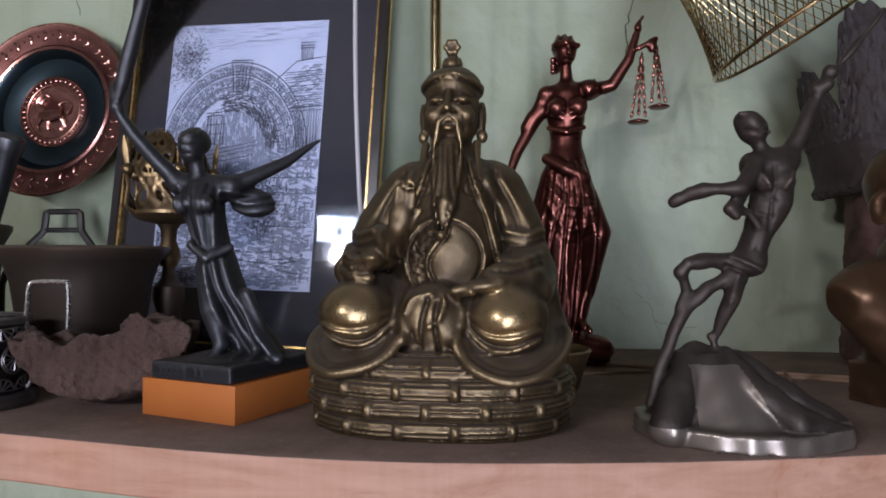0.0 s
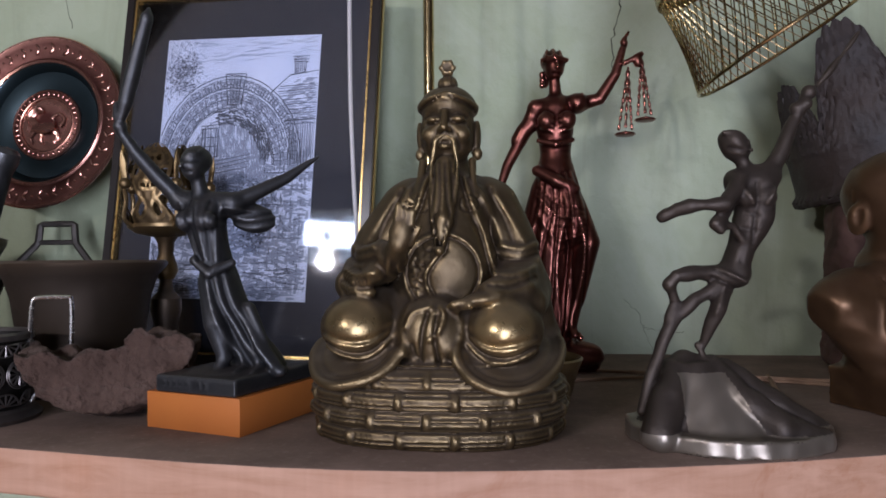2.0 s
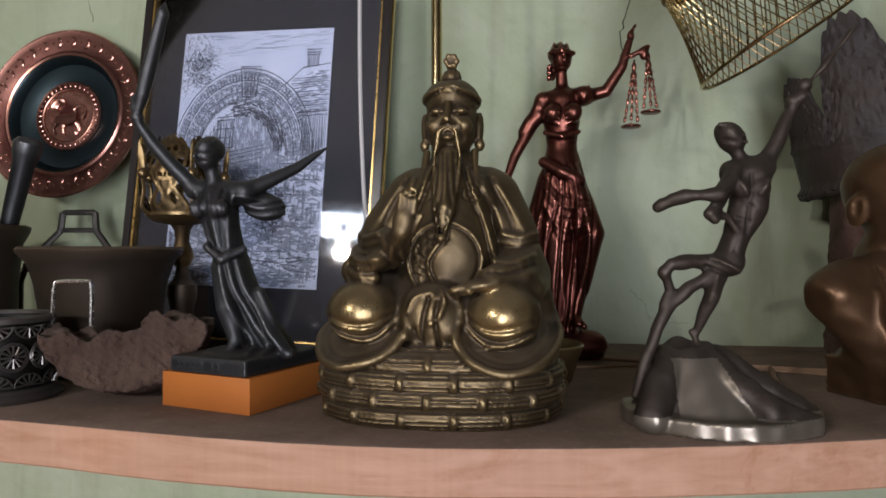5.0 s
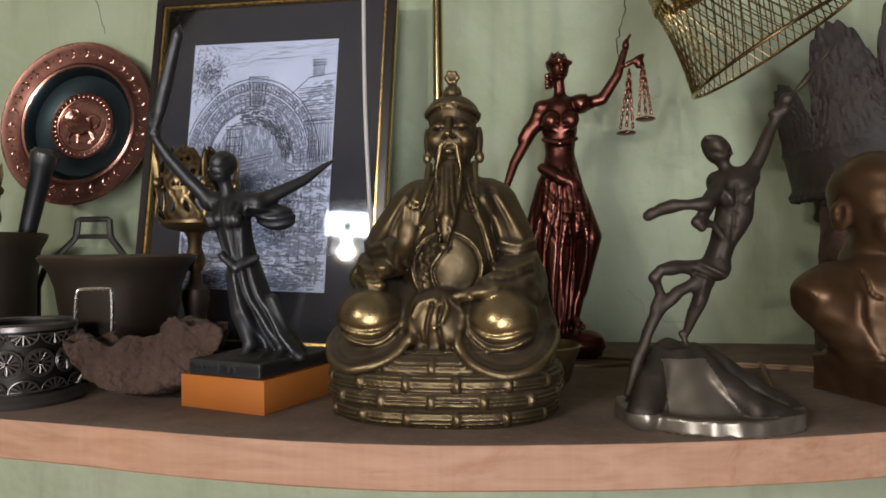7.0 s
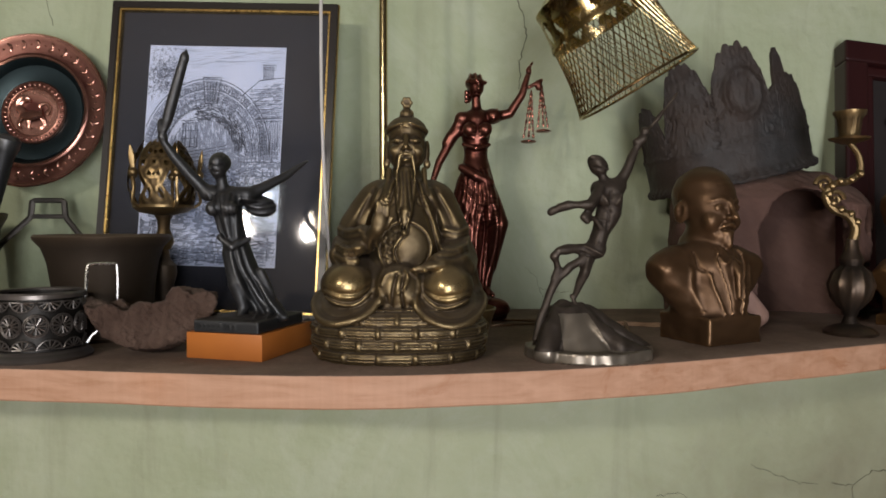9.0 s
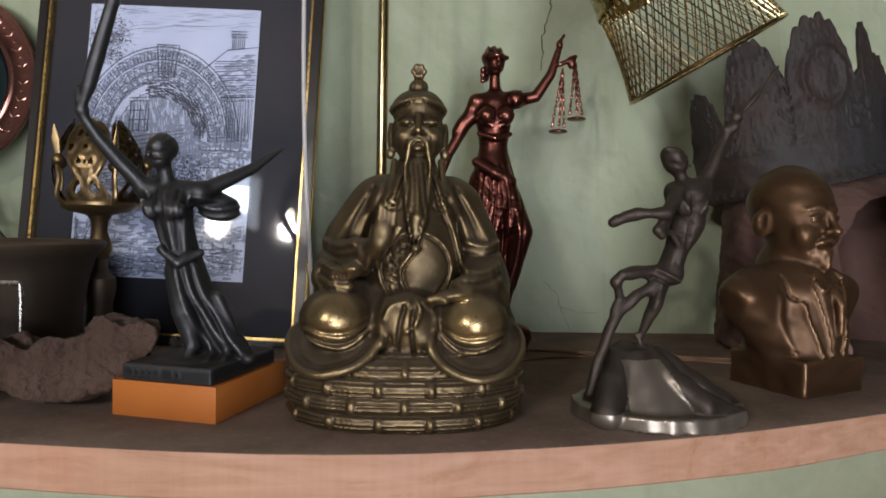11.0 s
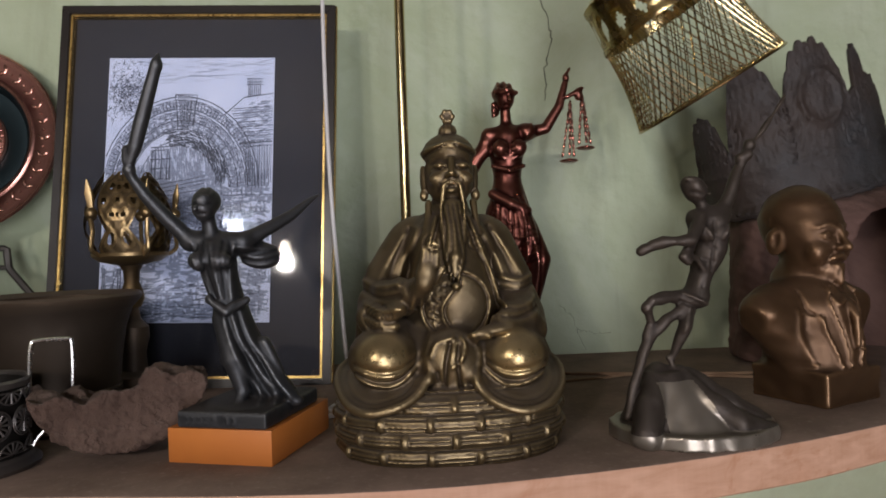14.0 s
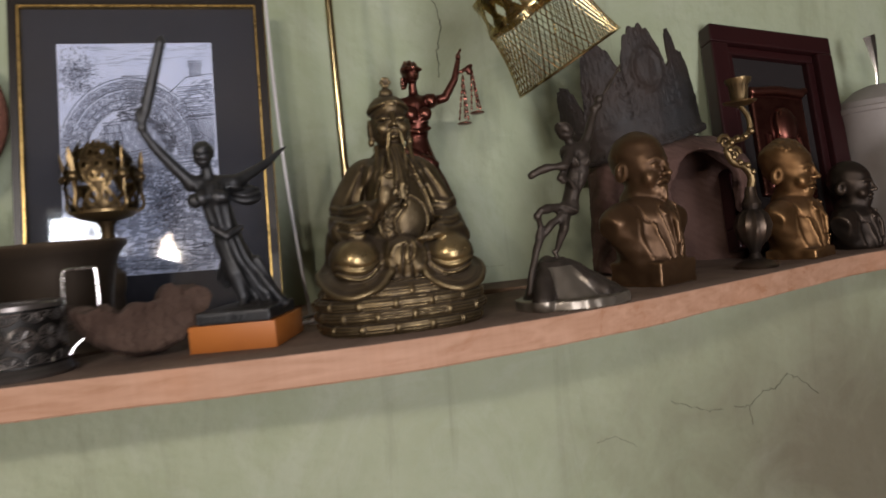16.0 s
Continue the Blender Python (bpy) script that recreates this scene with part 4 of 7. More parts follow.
    for px, pz, tx, tz in ((0.172, 1.455, 0.176, 1.526), (0.193, 1.470, 0.190, 1.536)):
        lat = [(0.0085 * math.cos(a), 0.0085 * math.sin(a)) for a in (0.4, 2.5, 4.6)]
        for dx, dy in lat:
            n = 15
            for k in range(n):
                q0, q1 = k / n, (k + 0.8) / n
                p = lambda q: L(tx + (px + dx - tx) * q, tz + (pz - tz) * q, -0.006 + dy * q)
                c.limb([p(q0), p(q1)], 0.0023 if k % 2 else 0.0013, 0.0003)
        c.ball(L(px, pz - 0.001, -0.006), (0.0135, 0.0135, 0.0030), 0.001)
        c.ball(L(px, pz + 0.0025, -0.006), (0.0110, 0.0110, 0.0026), 0.0006, None, True)
    statue("standing_statue", c, COPPER, Matrix.Translation(o), "glossy copper draped figure lifting a pair of scales", "statue")


scales_figure()

# ---------------------------------------------------------------- figure with raised sword on an orange block


def sword_figure():
    c0, turn = Vector((-0.158, 0.634, S)), -17
    block = thing("plinth_block", pose(*c0, 0, 0, turn), "orange varnished wooden block carrying a black figure", "plinth")
    part("block", box((-0.043, -0.053, 0), (0.043, 0.053, 0.0265), 0.0007), ORANGE, block)
    o = Vector((-0.158, 0.628, S + 0.0265))
    L = lambda x, z, y: (x - o.x, y - o.y, z - o.z)
    c = Clay((-0.105, -0.075, -0.003), (0.075, 0.075, 0.30), 0.0014)
    c.slab((-0.037, -0.047, 0), (0.037, 0.047, 0.0125), 0.0005, 0.0012, False, (0, 0, turn))
    c.ball((0.0, -0.005, 0.012), (0.030, 0.032, 0.005), 0.006)
    a = radians(turn)
    for k in range(8):
        u = -0.030 + 0.0055 * k
        if k == 5:
            continue
        p = lambda x, z: (x * math.cos(a) + 0.0472 * math.sin(a), x * math.sin(a) - 0.0472 * math.cos(a), z)
        c.line([p(u, 0.0045), p(u + 0.003, 0.0045), p(u + 0.003, 0.0085), p(u, 0.0085)], 0.0008, 0.0010)
    c.thin = 1.0
    # gown
    c.limb([L(-0.168, 1.305, 0.620), L(-0.160, 1.285, 0.620), L(-0.150, 1.260, 0.622), L(-0.140, 1.242, 0.628)], [0.0150, 0.0150, 0.0140, 0.0165], 0.006)
    c.limb([L(-0.172, 1.305, 0.614), L(-0.166, 1.275, 0.606), L(-0.160, 1.250, 0.607)], [0.011, 0.009, 0.0055], 0.004)
    c.limb([L(-0.160, 1.250, 0.607), L(-0.162, 1.2405, 0.600)], [0.005, 0.0035], 0.002)
    c.limb([L(-0.170, 1.290, 0.630), L(-0.180, 1.270, 0.640), L(-0.176, 1.262, 0.642)], [0.010, 0.006, 0.004], 0.004)
    c.limb([L(-0.145, 1.285, 0.615), L(-0.132, 1.255, 0.612), L(-0.120, 1.240, 0.614)], [0.006, 0.007, 0.0055], 0.003)
    G = lambda x, z: (x - o.x, z - o.z)
    for k in range(3, 9):
        u = k / 8
        c.front([G(-0.183 + 0.026 * u, 1.314), G(-0.177 + 0.028 * u, 1.290), G(-0.168 + 0.036 * u, 1.262), G(-0.162 + 0.044 * u, 1.243)], 0.0020 + 0.0006 * (k % 3), (0.0015 if k % 2 else -0.0018), -9, 0.02)
    # torso and belt
    c.limb([L(-0.170, 1.312, 0.620), L(-0.176, 1.335, 0.618), L(-0.180, 1.356, 0.616)], [0.0125, 0.0135, 0.0145], 0.004)
    c.limb([L(-0.199, 1.368, 0.618), L(-0.160, 1.366, 0.622)], 0.0085, 0.005)
    for x in (-0.189, -0.173):
        c.ball(L(x, 1.352, 0.604), (0.0072, 0.0065, 0.0072), 0.003)
    c.limb([L(-0.184, 1.322, 0.607), L(-0.170, 1.312, 0.603), L(-0.156, 1.320, 0.612)], 0.0032, 0.002)
    c.line([L(-0.170, 1.312, 0.603), L(-0.155, 1.335, 0.606), L(-0.150, 1.35, 0.61)], 0.002, 0.0016)
    # head
    c.limb([L(-0.182, 1.368, 0.617), L(-0.184, 1.384, 0.614)], [0.0062, 0.0055], 0.003)
    c.ball(L(-0.186, 1.395, 0.611), (0.0092, 0.0110, 0.0125), 0.002)
    c.ball(L(-0.185, 1.399, 0.616), (0.0108, 0.0118, 0.0105), 0.002)
    c.limb([L(-0.189, 1.396, 0.601), L(-0.190, 1.392, 0.5985)], [0.0010, 0.0017], 0.001)
    c.line([L(-0.196, 1.401, 0.604), L(-0.188, 1.403, 0.600), L(-0.178, 1.402, 0.604)], 0.0012, 0.0014)
    for k in range(4):
        c.line([L(-0.194 + 0.005 * k, 1.404, 0.606), L(-0.192 + 0.005 * k, 1.411, 0.616)], 0.0012, 0.0012)
    c.thin = 0.88
    c.front([G(-0.192, 1.3965), G(-0.180, 1.3965)], 0.0014, -0.0012, -9, 0.0, 0)
    c.front([G(-0.189, 1.3885), G(-0.183, 1.3885)], 0.0008, -0.0012, -9, 0.0, 0)
    for k in range(5):
        c.front([G(-0.196 + 0.008 * k, 1.366), G(-0.190 + 0.006 * k, 1.345), G(-0.182 + 0.004 * k, 1.322)], 0.0013, (0.0012, -0.0012)[k % 2], -9, 0.01)
    # arms, flying cloth, sword
    c.limb([L(-0.199, 1.368, 0.618), L(-0.216, 1.388, 0.610), L(-0.228, 1.404, 0.604), L(-0.236, 1.418, 0.599)], [0.0075, 0.0066, 0.0056, 0.0042], 0.003)
    c.ball(L(-0.237, 1.423, 0.598), (0.0058, 0.0055, 0.006), 0.002)
    c.limb([L(-0.238, 1.430, 0.597), L(-0.2375, 1.438, 0.597)], 0.0045, 0.001)
    c.limb([L(-0.237, 1.425, 0.597), L(-0.2315, 1.440, 0.596), L(-0.226, 1.458, 0.595), L(-0.212, 1.502, 0.592)], [0.0034, 0.0058, 0.0062, 0.0050], 0.001)
    c.limb([L(-0.212, 1.500, 0.592), L(-0.2105, 1.509, 0.592)], [0.0050, 0.0012], 0.001)
    c.limb([L(-0.160, 1.366, 0.622), L(-0.142, 1.376, 0.632), L(-0.124, 1.387, 0.643), L(-0.110, 1.399, 0.651), L(-0.102, 1.405, 0.655)], [0.0078, 0.0064, 0.0050, 0.0030, 0.0014], 0.003)
    c.ball(L(-0.149, 1.355, 0.636), (0.019, 0.010, 0.013), 0.006, (0, 12, 24))
    for k in range(3):
        c.front([G(-0.163, 1.362 - 0.006 * k), G(-0.149, 1.360 - 0.007 * k), G(-0.133, 1.362 - 0.006 * k)], 0.0016, 0.0014, -9, 0.03)
    c.ball(L(-0.199, 1.352, 0.634), (0.009, 0.007, 0.009), 0.004)
    for k in range(4):
        c.line([L(-0.155, 1.368 - 0.006 * k, 0.630), L(-0.145, 1.362 - 0.005 * k, 0.631), L(-0.132, 1.360 - 0.004 * k, 0.638)], 0.0014, 0.0016)
    statue("sword_statue", c, GRAPHITE, Matrix.Translation(o), "graphite-black draped figure raising a sword, on black plinth", "statue")


sword_figure()

# ---------------------------------------------------------------- reaching athlete on a rock


def reaching_figure():
    o = Vector((0.196, 0.600, S))
    L = lambda x, z, y=0.6: (x - o.x, y - o.y, z - S)
    c = Clay((-0.075, -0.06, -0.003), (0.105, 0.06, 0.285), 0.0013)
    # rock: a rim, a smooth cone face and a rippled train
    c.free((-0.075, -0.062, -0.003), (0.075, 0.062, 0.02), lambda X, Y, Z: np.maximum((np.sqrt((X / 0.066) ** 2 + (Y / 0.054) ** 2) - 1 + 1.2 * Z) * 0.05, np.maximum(Z - 0.011, -Z)), 0.001)
    def cone(X, Y, Z):
        u = np.clip(Z / 0.052, 0, 1)
        r = np.sqrt(((X + 0.002 + 0.022 * u) / (0.060 - 0.044 * u)) ** 2 + (Y / (0.050 - 0.036 * u)) ** 2)
        return np.maximum((r - 1) * (0.045 - 0.025 * u), np.maximum(Z - 0.052, -Z))

    c.free((-0.075, -0.060, -0.003), (0.075, 0.060, 0.056), cone, 0.002)
    c.limb([L(0.168, 1.249, 0.600), L(0.154, 1.230, 0.578), L(0.146, 1.210, 0.566)], [0.0085, 0.011, 0.012], 0.003)
    c.limb([L(0.168, 1.249, 0.602), L(0.186, 1.247, 0.600), L(0.200, 1.231, 0.580), L(0.220, 1.214, 0.568), L(0.244, 1.206, 0.572)], [0.0085, 0.0085, 0.0095, 0.0105, 0.009], 0.003)
    c.limb([L(0.196, 1.243, 0.604), L(0.226, 1.222, 0.594), L(0.253, 1.207, 0.594)], [0.010, 0.010, 0.008], 0.003)
    for k in range(5):
        c.line([L(0.192 + 0.002 * k, 1.243 - 0.003 * k, 0.588 + 0.004 * k), L(0.212 + 0.004 * k, 1.224, 0.572 + 0.006 * k), L(0.240 + 0.003 * k, 1.212, 0.570 + 0.007 * k)], 0.0017, 0.0024 if k % 2 else -0.0022)
    for k in range(5):
        c.line([L(0.160 - 0.002 * k, 1.250 - 0.002 * k, 0.592), L(0.150 + 0.004 * k, 1.228, 0.576 + 0.001 * k), L(0.142 + 0.005 * k, 1.206, 0.566)], 0.0015, 0.0018 if k % 2 else -0.0018)
    c.floor(0.0)
    c.thin = 0.76
    # standing leg
    c.limb([L(0.198, 1.306), L(0.190, 1.288, 0.592), L(0.186, 1.278, 0.594), L(0.181, 1.261, 0.599)], [0.0090, 0.0072, 0.0062, 0.0036], 0.003)
    c.limb([L(0.1785, 1.262, 0.599), L(0.184, 1.247, 0.594)], [0.0036, 0.0030], 0.002)
    # striding leg that melts into the rock
    c.limb([L(0.196, 1.309, 0.602), L(0.178, 1.311, 0.594), L(0.163, 1.309, 0.590), L(0.158, 1.303, 0.590)], [0.0085, 0.0070, 0.0058, 0.0050], 0.003)
    c.limb([L(0.159, 1.304, 0.590), L(0.163, 1.291, 0.594), L(0.160, 1.281, 0.594)], [0.0046, 0.0046, 0.0052], 0.003)
    c.limb([L(0.192, 1.302, 0.596), L(0.176, 1.293, 0.594), L(0.164, 1.282, 0.594), L(0.153, 1.264, 0.592), L(0.146, 1.244, 0.588), L(0.138, 1.220, 0.584)], [0.0062, 0.0058, 0.0062, 0.0054, 0.0052, 0.0040], 0.003)
    for k in range(3):
        c.line([L(0.166 - 0.003 * k, 1.286, 0.588), L(0.152 - 0.002 * k, 1.258, 0.585), L(0.141, 1.226, 0.579)], 0.0011, 0.0014 if k % 2 else -0.0013)
    c.thin = 1.06
    # loin cloth, torso
    c.ball(L(0.201, 1.308), (0.0125, 0.0115, 0.0085), 0.004, (0, -20, 0))
    c.limb([L(0.202, 1.312), L(0.208, 1.328), L(0.2165, 1.350), L(0.218, 1.368)], [0.0092, 0.0085, 0.0122, 0.0120], 0.004)
    c.limb([L(0.205, 1.372), L(0.226, 1.375)], 0.0078, 0.004)
    c.line([L(0.209, 1.372, 0.588), L(0.211, 1.345, 0.587), L(0.204, 1.318, 0.590)], 0.0012, -0.0013)
    c.ball(L(0.210, 1.360, 0.590), (0.0062, 0.0045, 0.0055), 0.003)
    c.ball(L(0.221, 1.360, 0.590), (0.0060, 0.0045, 0.0055), 0.003)
    c.thin = 0.92
    # head
    c.limb([L(0.213, 1.378), L(0.208, 1.388)], 0.0052, 0.003)
    c.ball(L(0.205, 1.3955), (0.0118, 0.0100, 0.0095), 0.002, (0, 35, 0))
    c.ball(L(0.2025, 1.399), (0.0105, 0.0105, 0.0085), 0.002, (0, 30, 0))
    for k in range(6):
        c.ball(L(0.196 + 0.003 * k, 1.4045 - 0.0007 * k * k * 0.4, 0.594), 0.0026, 0.001)
    c.ball(L(0.213, 1.392, 0.592), 0.0022, 0.001)
    A = lambda x, z: (x - o.x, z - S)
    for x, z, x2, z2, h in ((0.206, 1.366, 0.212, 1.356, 0.0014), (0.226, 1.366, 0.220, 1.356, 0.0014), (0.215, 1.370, 0.212, 1.330, -0.0014), (0.209, 1.350, 0.216, 1.348, -0.0010), (0.206, 1.340, 0.214, 1.338, -0.0010), (0.190, 1.314, 0.208, 1.304, 0.0018), (0.186, 1.308, 0.206, 1.298, -0.0016), (0.194, 1.302, 0.187, 1.284, 0.0010), (0.199, 1.394, 0.207, 1.392, -0.0012)):
        c.front([A(x, z), A(x2, z2)], 0.0014, h, -9, 0.01, 0)
    c.thin = 0.80
    # arms
    c.limb([L(0.205, 1.371, 0.594), L(0.193, 1.356, 0.582), L(0.178, 1.355, 0.580), L(0.162, 1.354, 0.584)], [0.0072, 0.0060, 0.0052, 0.0046], 0.003)
    c.limb([L(0.170, 1.3545, 0.582), L(0.157, 1.350, 0.586), L(0.1535, 1.348, 0.587)], [0.0050, 0.0054, 0.0046], 0.002)
    c.limb([L(0.204, 1.368, 0.600), L(0.194, 1.350, 0.588), L(0.186, 1.343, 0.583), L(0.190, 1.339, 0.583)], [0.0062, 0.0050, 0.0048, 0.0038], 0.003)
    c.limb([L(0.186, 1.343, 0.583), L(0.199, 1.341, 0.588), L(0.206, 1.332, 0.592)], [0.0036, 0.0036, 0.003], 0.002)
    c.limb([L(0.226, 1.376), L(0.236, 1.394, 0.603), L(0.244, 1.412, 0.605), L(0.252, 1.428, 0.606)], [0.0078, 0.0064, 0.0054, 0.0038], 0.003)
    c.ball(L(0.255, 1.432, 0.606), (0.0062, 0.0055, 0.0060), 0.002)
    c.limb([L(0.246, 1.421, 0.605), L(0.252, 1.424, 0.604)], [0.006, 0.005], 0.002)
    c.limb([L(0.257, 1.433, 0.606), L(0.272, 1.450, 0.609), L(0.290, 1.473, 0.612)], [0.0020, 0.0026, 0.0014], 0.001)
    c.rough(0.00018, 190, 3)
    ob = statue("athlete_statue", c, PEWTER, Matrix.Translation(o), "dark pewter athlete figure reaching upward from a rock", "statue")
    ob.data.materials.append(PANEL_SILVER)
    for p in ob.data.polygons:
        q = p.center
        if q.z < 0.012 or (q.y < -0.010 and abs(q.x + 0.006 + 0.30 * q.z) < 0.026 - 0.24 * q.z and q.z < 0.046 and p.normal.y < -0.3):
            p.material_index = 1


reaching_figure()

# ---------------------------------------------------------------- busts


def bust(name, m, mat, label, size=1.0, beard=0.0, moustache=0.0, hair=0.0, base=0.03):
    """A head on cut shoulders with coat and collar; faces -y."""
    h = 0.0016 * size
    k = size
    c = Clay((-0.085 * k, -0.07 * k, -0.004), (0.085 * k, 0.075 * k, 0.215 * k), h)
    P = lambda x, y, z: (x * k, y * k, z * k)
    if base:
        c.slab(P(-0.037, -0.038, 0), P(0.037, 0.034, base), 0.0015, 0.0015)
    z0 = base
    # chest cut off obliquely at the arms
    c.limb([P(0, 0.0, z0 + 0.012), P(0, 0.004, z0 + 0.045), P(0, 0.008, z0 + 0.070)], [0.040 * k, 0.040 * k, 0.026 * k], 0.010)
    c.limb([P(-0.042, 0.006, z0 + 0.052), P(0.042, 0.006, z0 + 0.052)], 0.022 * k, 0.010)
    c.limb([P(-0.030, 0.0, z0 + 0.02), P(-0.060, 0.004, z0 + 0.048)], [0.020 * k, 0.019 * k], 0.008)
    c.limb([P(0.030, 0.0, z0 + 0.02), P(0.060, 0.004, z0 + 0.048)], [0.020 * k, 0.019 * k], 0.008)
    for sx in (-1, 1):
        c.slab(P(0.076 * sx - 0.012, -0.08, -0.02), P(0.076 * sx + 0.012, 0.08, z0 + 0.08), 0.002, 0.001, True, (0, 20 * sx, 0))
    c.slab(P(-0.09, 0.034, -0.02), P(0.09, 0.09, z0 + 0.085), 0.002, 0.001, True)
    c.slab(P(-0.09, -0.08, z0 - 0.03), P(0.09, -0.041, z0 + 0.01), 0.002, 0.001, True)
    # lapels, shirt, tie
    Q = lambda x, z: (x * k, z * k)
    for sx in (-1, 1):
        c.front([Q(0.014 * sx, z0 + 0.070), Q(0.019 * sx, z0 + 0.056), Q(0.013 * sx, z0 + 0.034), Q(0.008 * sx, z0 + 0.004)], 0.0013 * k, 0.0024)
        c.front([Q(0.012 * sx, z0 + 0.070), Q(0.0165 * sx, z0 + 0.056), Q(0.0105 * sx, z0 + 0.034), Q(0.0055 * sx, z0 + 0.004)], 0.0012 * k, -0.0022)
        c.front([Q(0.034 * sx, z0 + 0.066), Q(0.033 * sx, z0 + 0.050), Q(0.024 * sx, z0 + 0.046)], 0.0010 * k, -0.0022)
        c.front([Q(0.027 * sx, z0 + 0.047), Q(0.024 * sx, z0 + 0.030), Q(0.016 * sx, z0 + 0.004)], 0.0012 * k, 0.0022)
        c.front([Q(0.003 * sx, z0 + 0.060), Q(0.012 * sx, z0 + 0.056), Q(0.016 * sx, z0 + 0.068)], 0.0013 * k, 0.0024)
        c.front([Q(0.042 * sx, z0 + 0.050), Q(0.042 * sx, z0 + 0.030), Q(0.034 * sx, z0 + 0.006)], 0.0030 * k, 0.0018)
    c.limb([P(0, -0.034, z0 + 0.056), P(0, -0.040, z0 + 0.044), P(0, -0.041, z0 + 0.022)], [0.0032 * k, 0.0042 * k, 0.0030 * k], 0.002)
    c.ball(P(0.003, -0.044, z0 + 0.018), 0.0020 * k, 0.001)
    # neck and head
    t = z0 + 0.062
    c.limb([P(0, 0.010, t - 0.010), P(0, 0.004, t + 0.022)], [0.021 * k, 0.019 * k], 0.005)
    c.limb([P(math.cos(a) * 0.0215, 0.006 + math.sin(a) * 0.0215, t + 0.003 + 0.006 * math.sin(a)) for a in [2 * math.pi * q / 16 for q in range(17)]], 0.0026 * k, 0.002)
    g = 1.13
    H = lambda x, y, z: (x * g * k, (y + 0.002) * g * k, (t + z * g) * k)
    V = lambda x, z: (x * g * k, (t + z * g) * k)
    r = lambda *v: tuple(q * g * k for q in v)
    c.ball(H(0, 0.006, 0.057), r(0.0265, 0.0310, 0.0290), 0.003)
    c.ball(H(0, -0.005, 0.038), r(0.0222, 0.0222, 0.0300), 0.012)
    c.ball(H(0, -0.016, 0.019), r(0.0120, 0.0100, 0.0085), 0.006)
    for sx in (-1, 1):
        c.ball(H(0.0135 * sx, -0.0175, 0.033), r(0.0080, 0.0070, 0.0080), 0.005)
        c.ball(H(0.0100 * sx, -0.0290, 0.0458), r(0.0062, 0.0050, 0.0036), 0.003, None, True)
        c.ball(H(0.0100 * sx, -0.0225, 0.0455), r(0.0050, 0.0038, 0.0032), 0.001)
        c.front([V(0.0052 * sx, 0.0468), V(0.0100 * sx, 0.0485), V(0.0155 * sx, 0.0458)], 0.0008 * k, 0.0016)
        c.front([V(0.0052 * sx, 0.0440), V(0.0100 * sx, 0.0425), V(0.0150 * sx, 0.0442)], 0.0008 * k, 0.0012)
        c.front([V(0.0030 * sx, 0.0510), V(0.0095 * sx, 0.0540), V(0.0175 * sx, 0.0515)], 0.0017 * k, 0.0014)
        c.front([V(0.0048 * sx, 0.0350), V(0.0095 * sx, 0.0285), V(0.0110 * sx, 0.0215)], 0.0010 * k, -0.0014)
        c.ball(H(0.0255 * sx, 0.008, 0.042), r(0.0036, 0.0078, 0.0115), 0.002, (10, 6 * sx, -18 * sx))
        c.ball(H(0.0285 * sx, 0.005, 0.043), r(0.0018, 0.0036, 0.0062), 0.0012, (10, 0, 0), True)
        c.ball(H(0.0034 * sx, -0.0285, 0.0362), r(0.0028, 0.0028, 0.0024), 0.002)
    c.limb([H(0, -0.0265, 0.0520), H(0, -0.0300, 0.0430), H(0, -0.0330, 0.0372)], [0.0026 * k, 0.0030 * k, 0.0040 * k], 0.003)
    c.front([V(-0.0078, 0.0250), V(0, 0.0262), V(0.0078, 0.0250)], 0.0008 * k, -0.0020)
    c.ball(H(0, -0.0262, 0.0230), r(0.0060, 0.0026, 0.0020), 0.001)
    for z in (0.066, 0.071):
        c.front([V(-0.010, z), V(0, z + 0.001), V(0.010, z)], 0.0010 * k, -0.0003)
    if moustache:
        for sx in (-1, 1):
            c.limb([H(0.001 * sx, -0.0275, 0.0300), H(0.006 * sx, -0.0260, 0.0285), H(0.011 * sx * moustache, -0.0220, 0.0262)], [0.0022 * k, 0.0026 * k, 0.0012 * k], 0.002)
    if beard:
        c.limb([H(0, -0.0235, 0.0180), H(0, -0.0250, 0.0120), H(0, -0.0235, 0.0075)], [0.0070 * k, 0.0062 * k, 0.0036 * k], 0.003)
        for q in range(6):
            x = -0.005 + 0.002 * q
            c.front([V(x, 0.019), V(x * 0.9, 0.010), V(x * 0.5, 0.002)], 0.0007 * k, -0.0014)
    if hair:
        c.ball(H(0, 0.010, 0.066), r(0.0280, 0.0300, 0.0235), 0.003)
        rng = random.Random(8)
        for q in range(30):
            a, b = rng.uniform(-3.0, -0.1), rng.uniform(0.30, 1.25)
            x, y, z = 0.028 * math.cos(a) * math.cos(b), 0.010 + 0.031 * math.sin(a) * math.cos(b), 0.066 + 0.0245 * math.sin(b)
            c.line([H(x, y, z), H(x * 0.95 + 0.004, y + 0.006, z + 0.003), H(x * 0.9 + 0.006, y + 0.013, z + 0.003)], 0.0020 * k, 0.0026 * hair)
    else:
        for sx in (-1, 1):
            for q in range(6):
                c.line([H(0.0255 * sx, 0.012 + 0.004 * q, 0.060 - 0.003 * q), H(0.0265 * sx, 0.014 + 0.004 * q, 0.048 - 0.003 * q)], 0.0013 * k, 0.0007)
    c.rough(0.0002, 140, 5)
    return statue(name, c, mat, m, label, "bust")


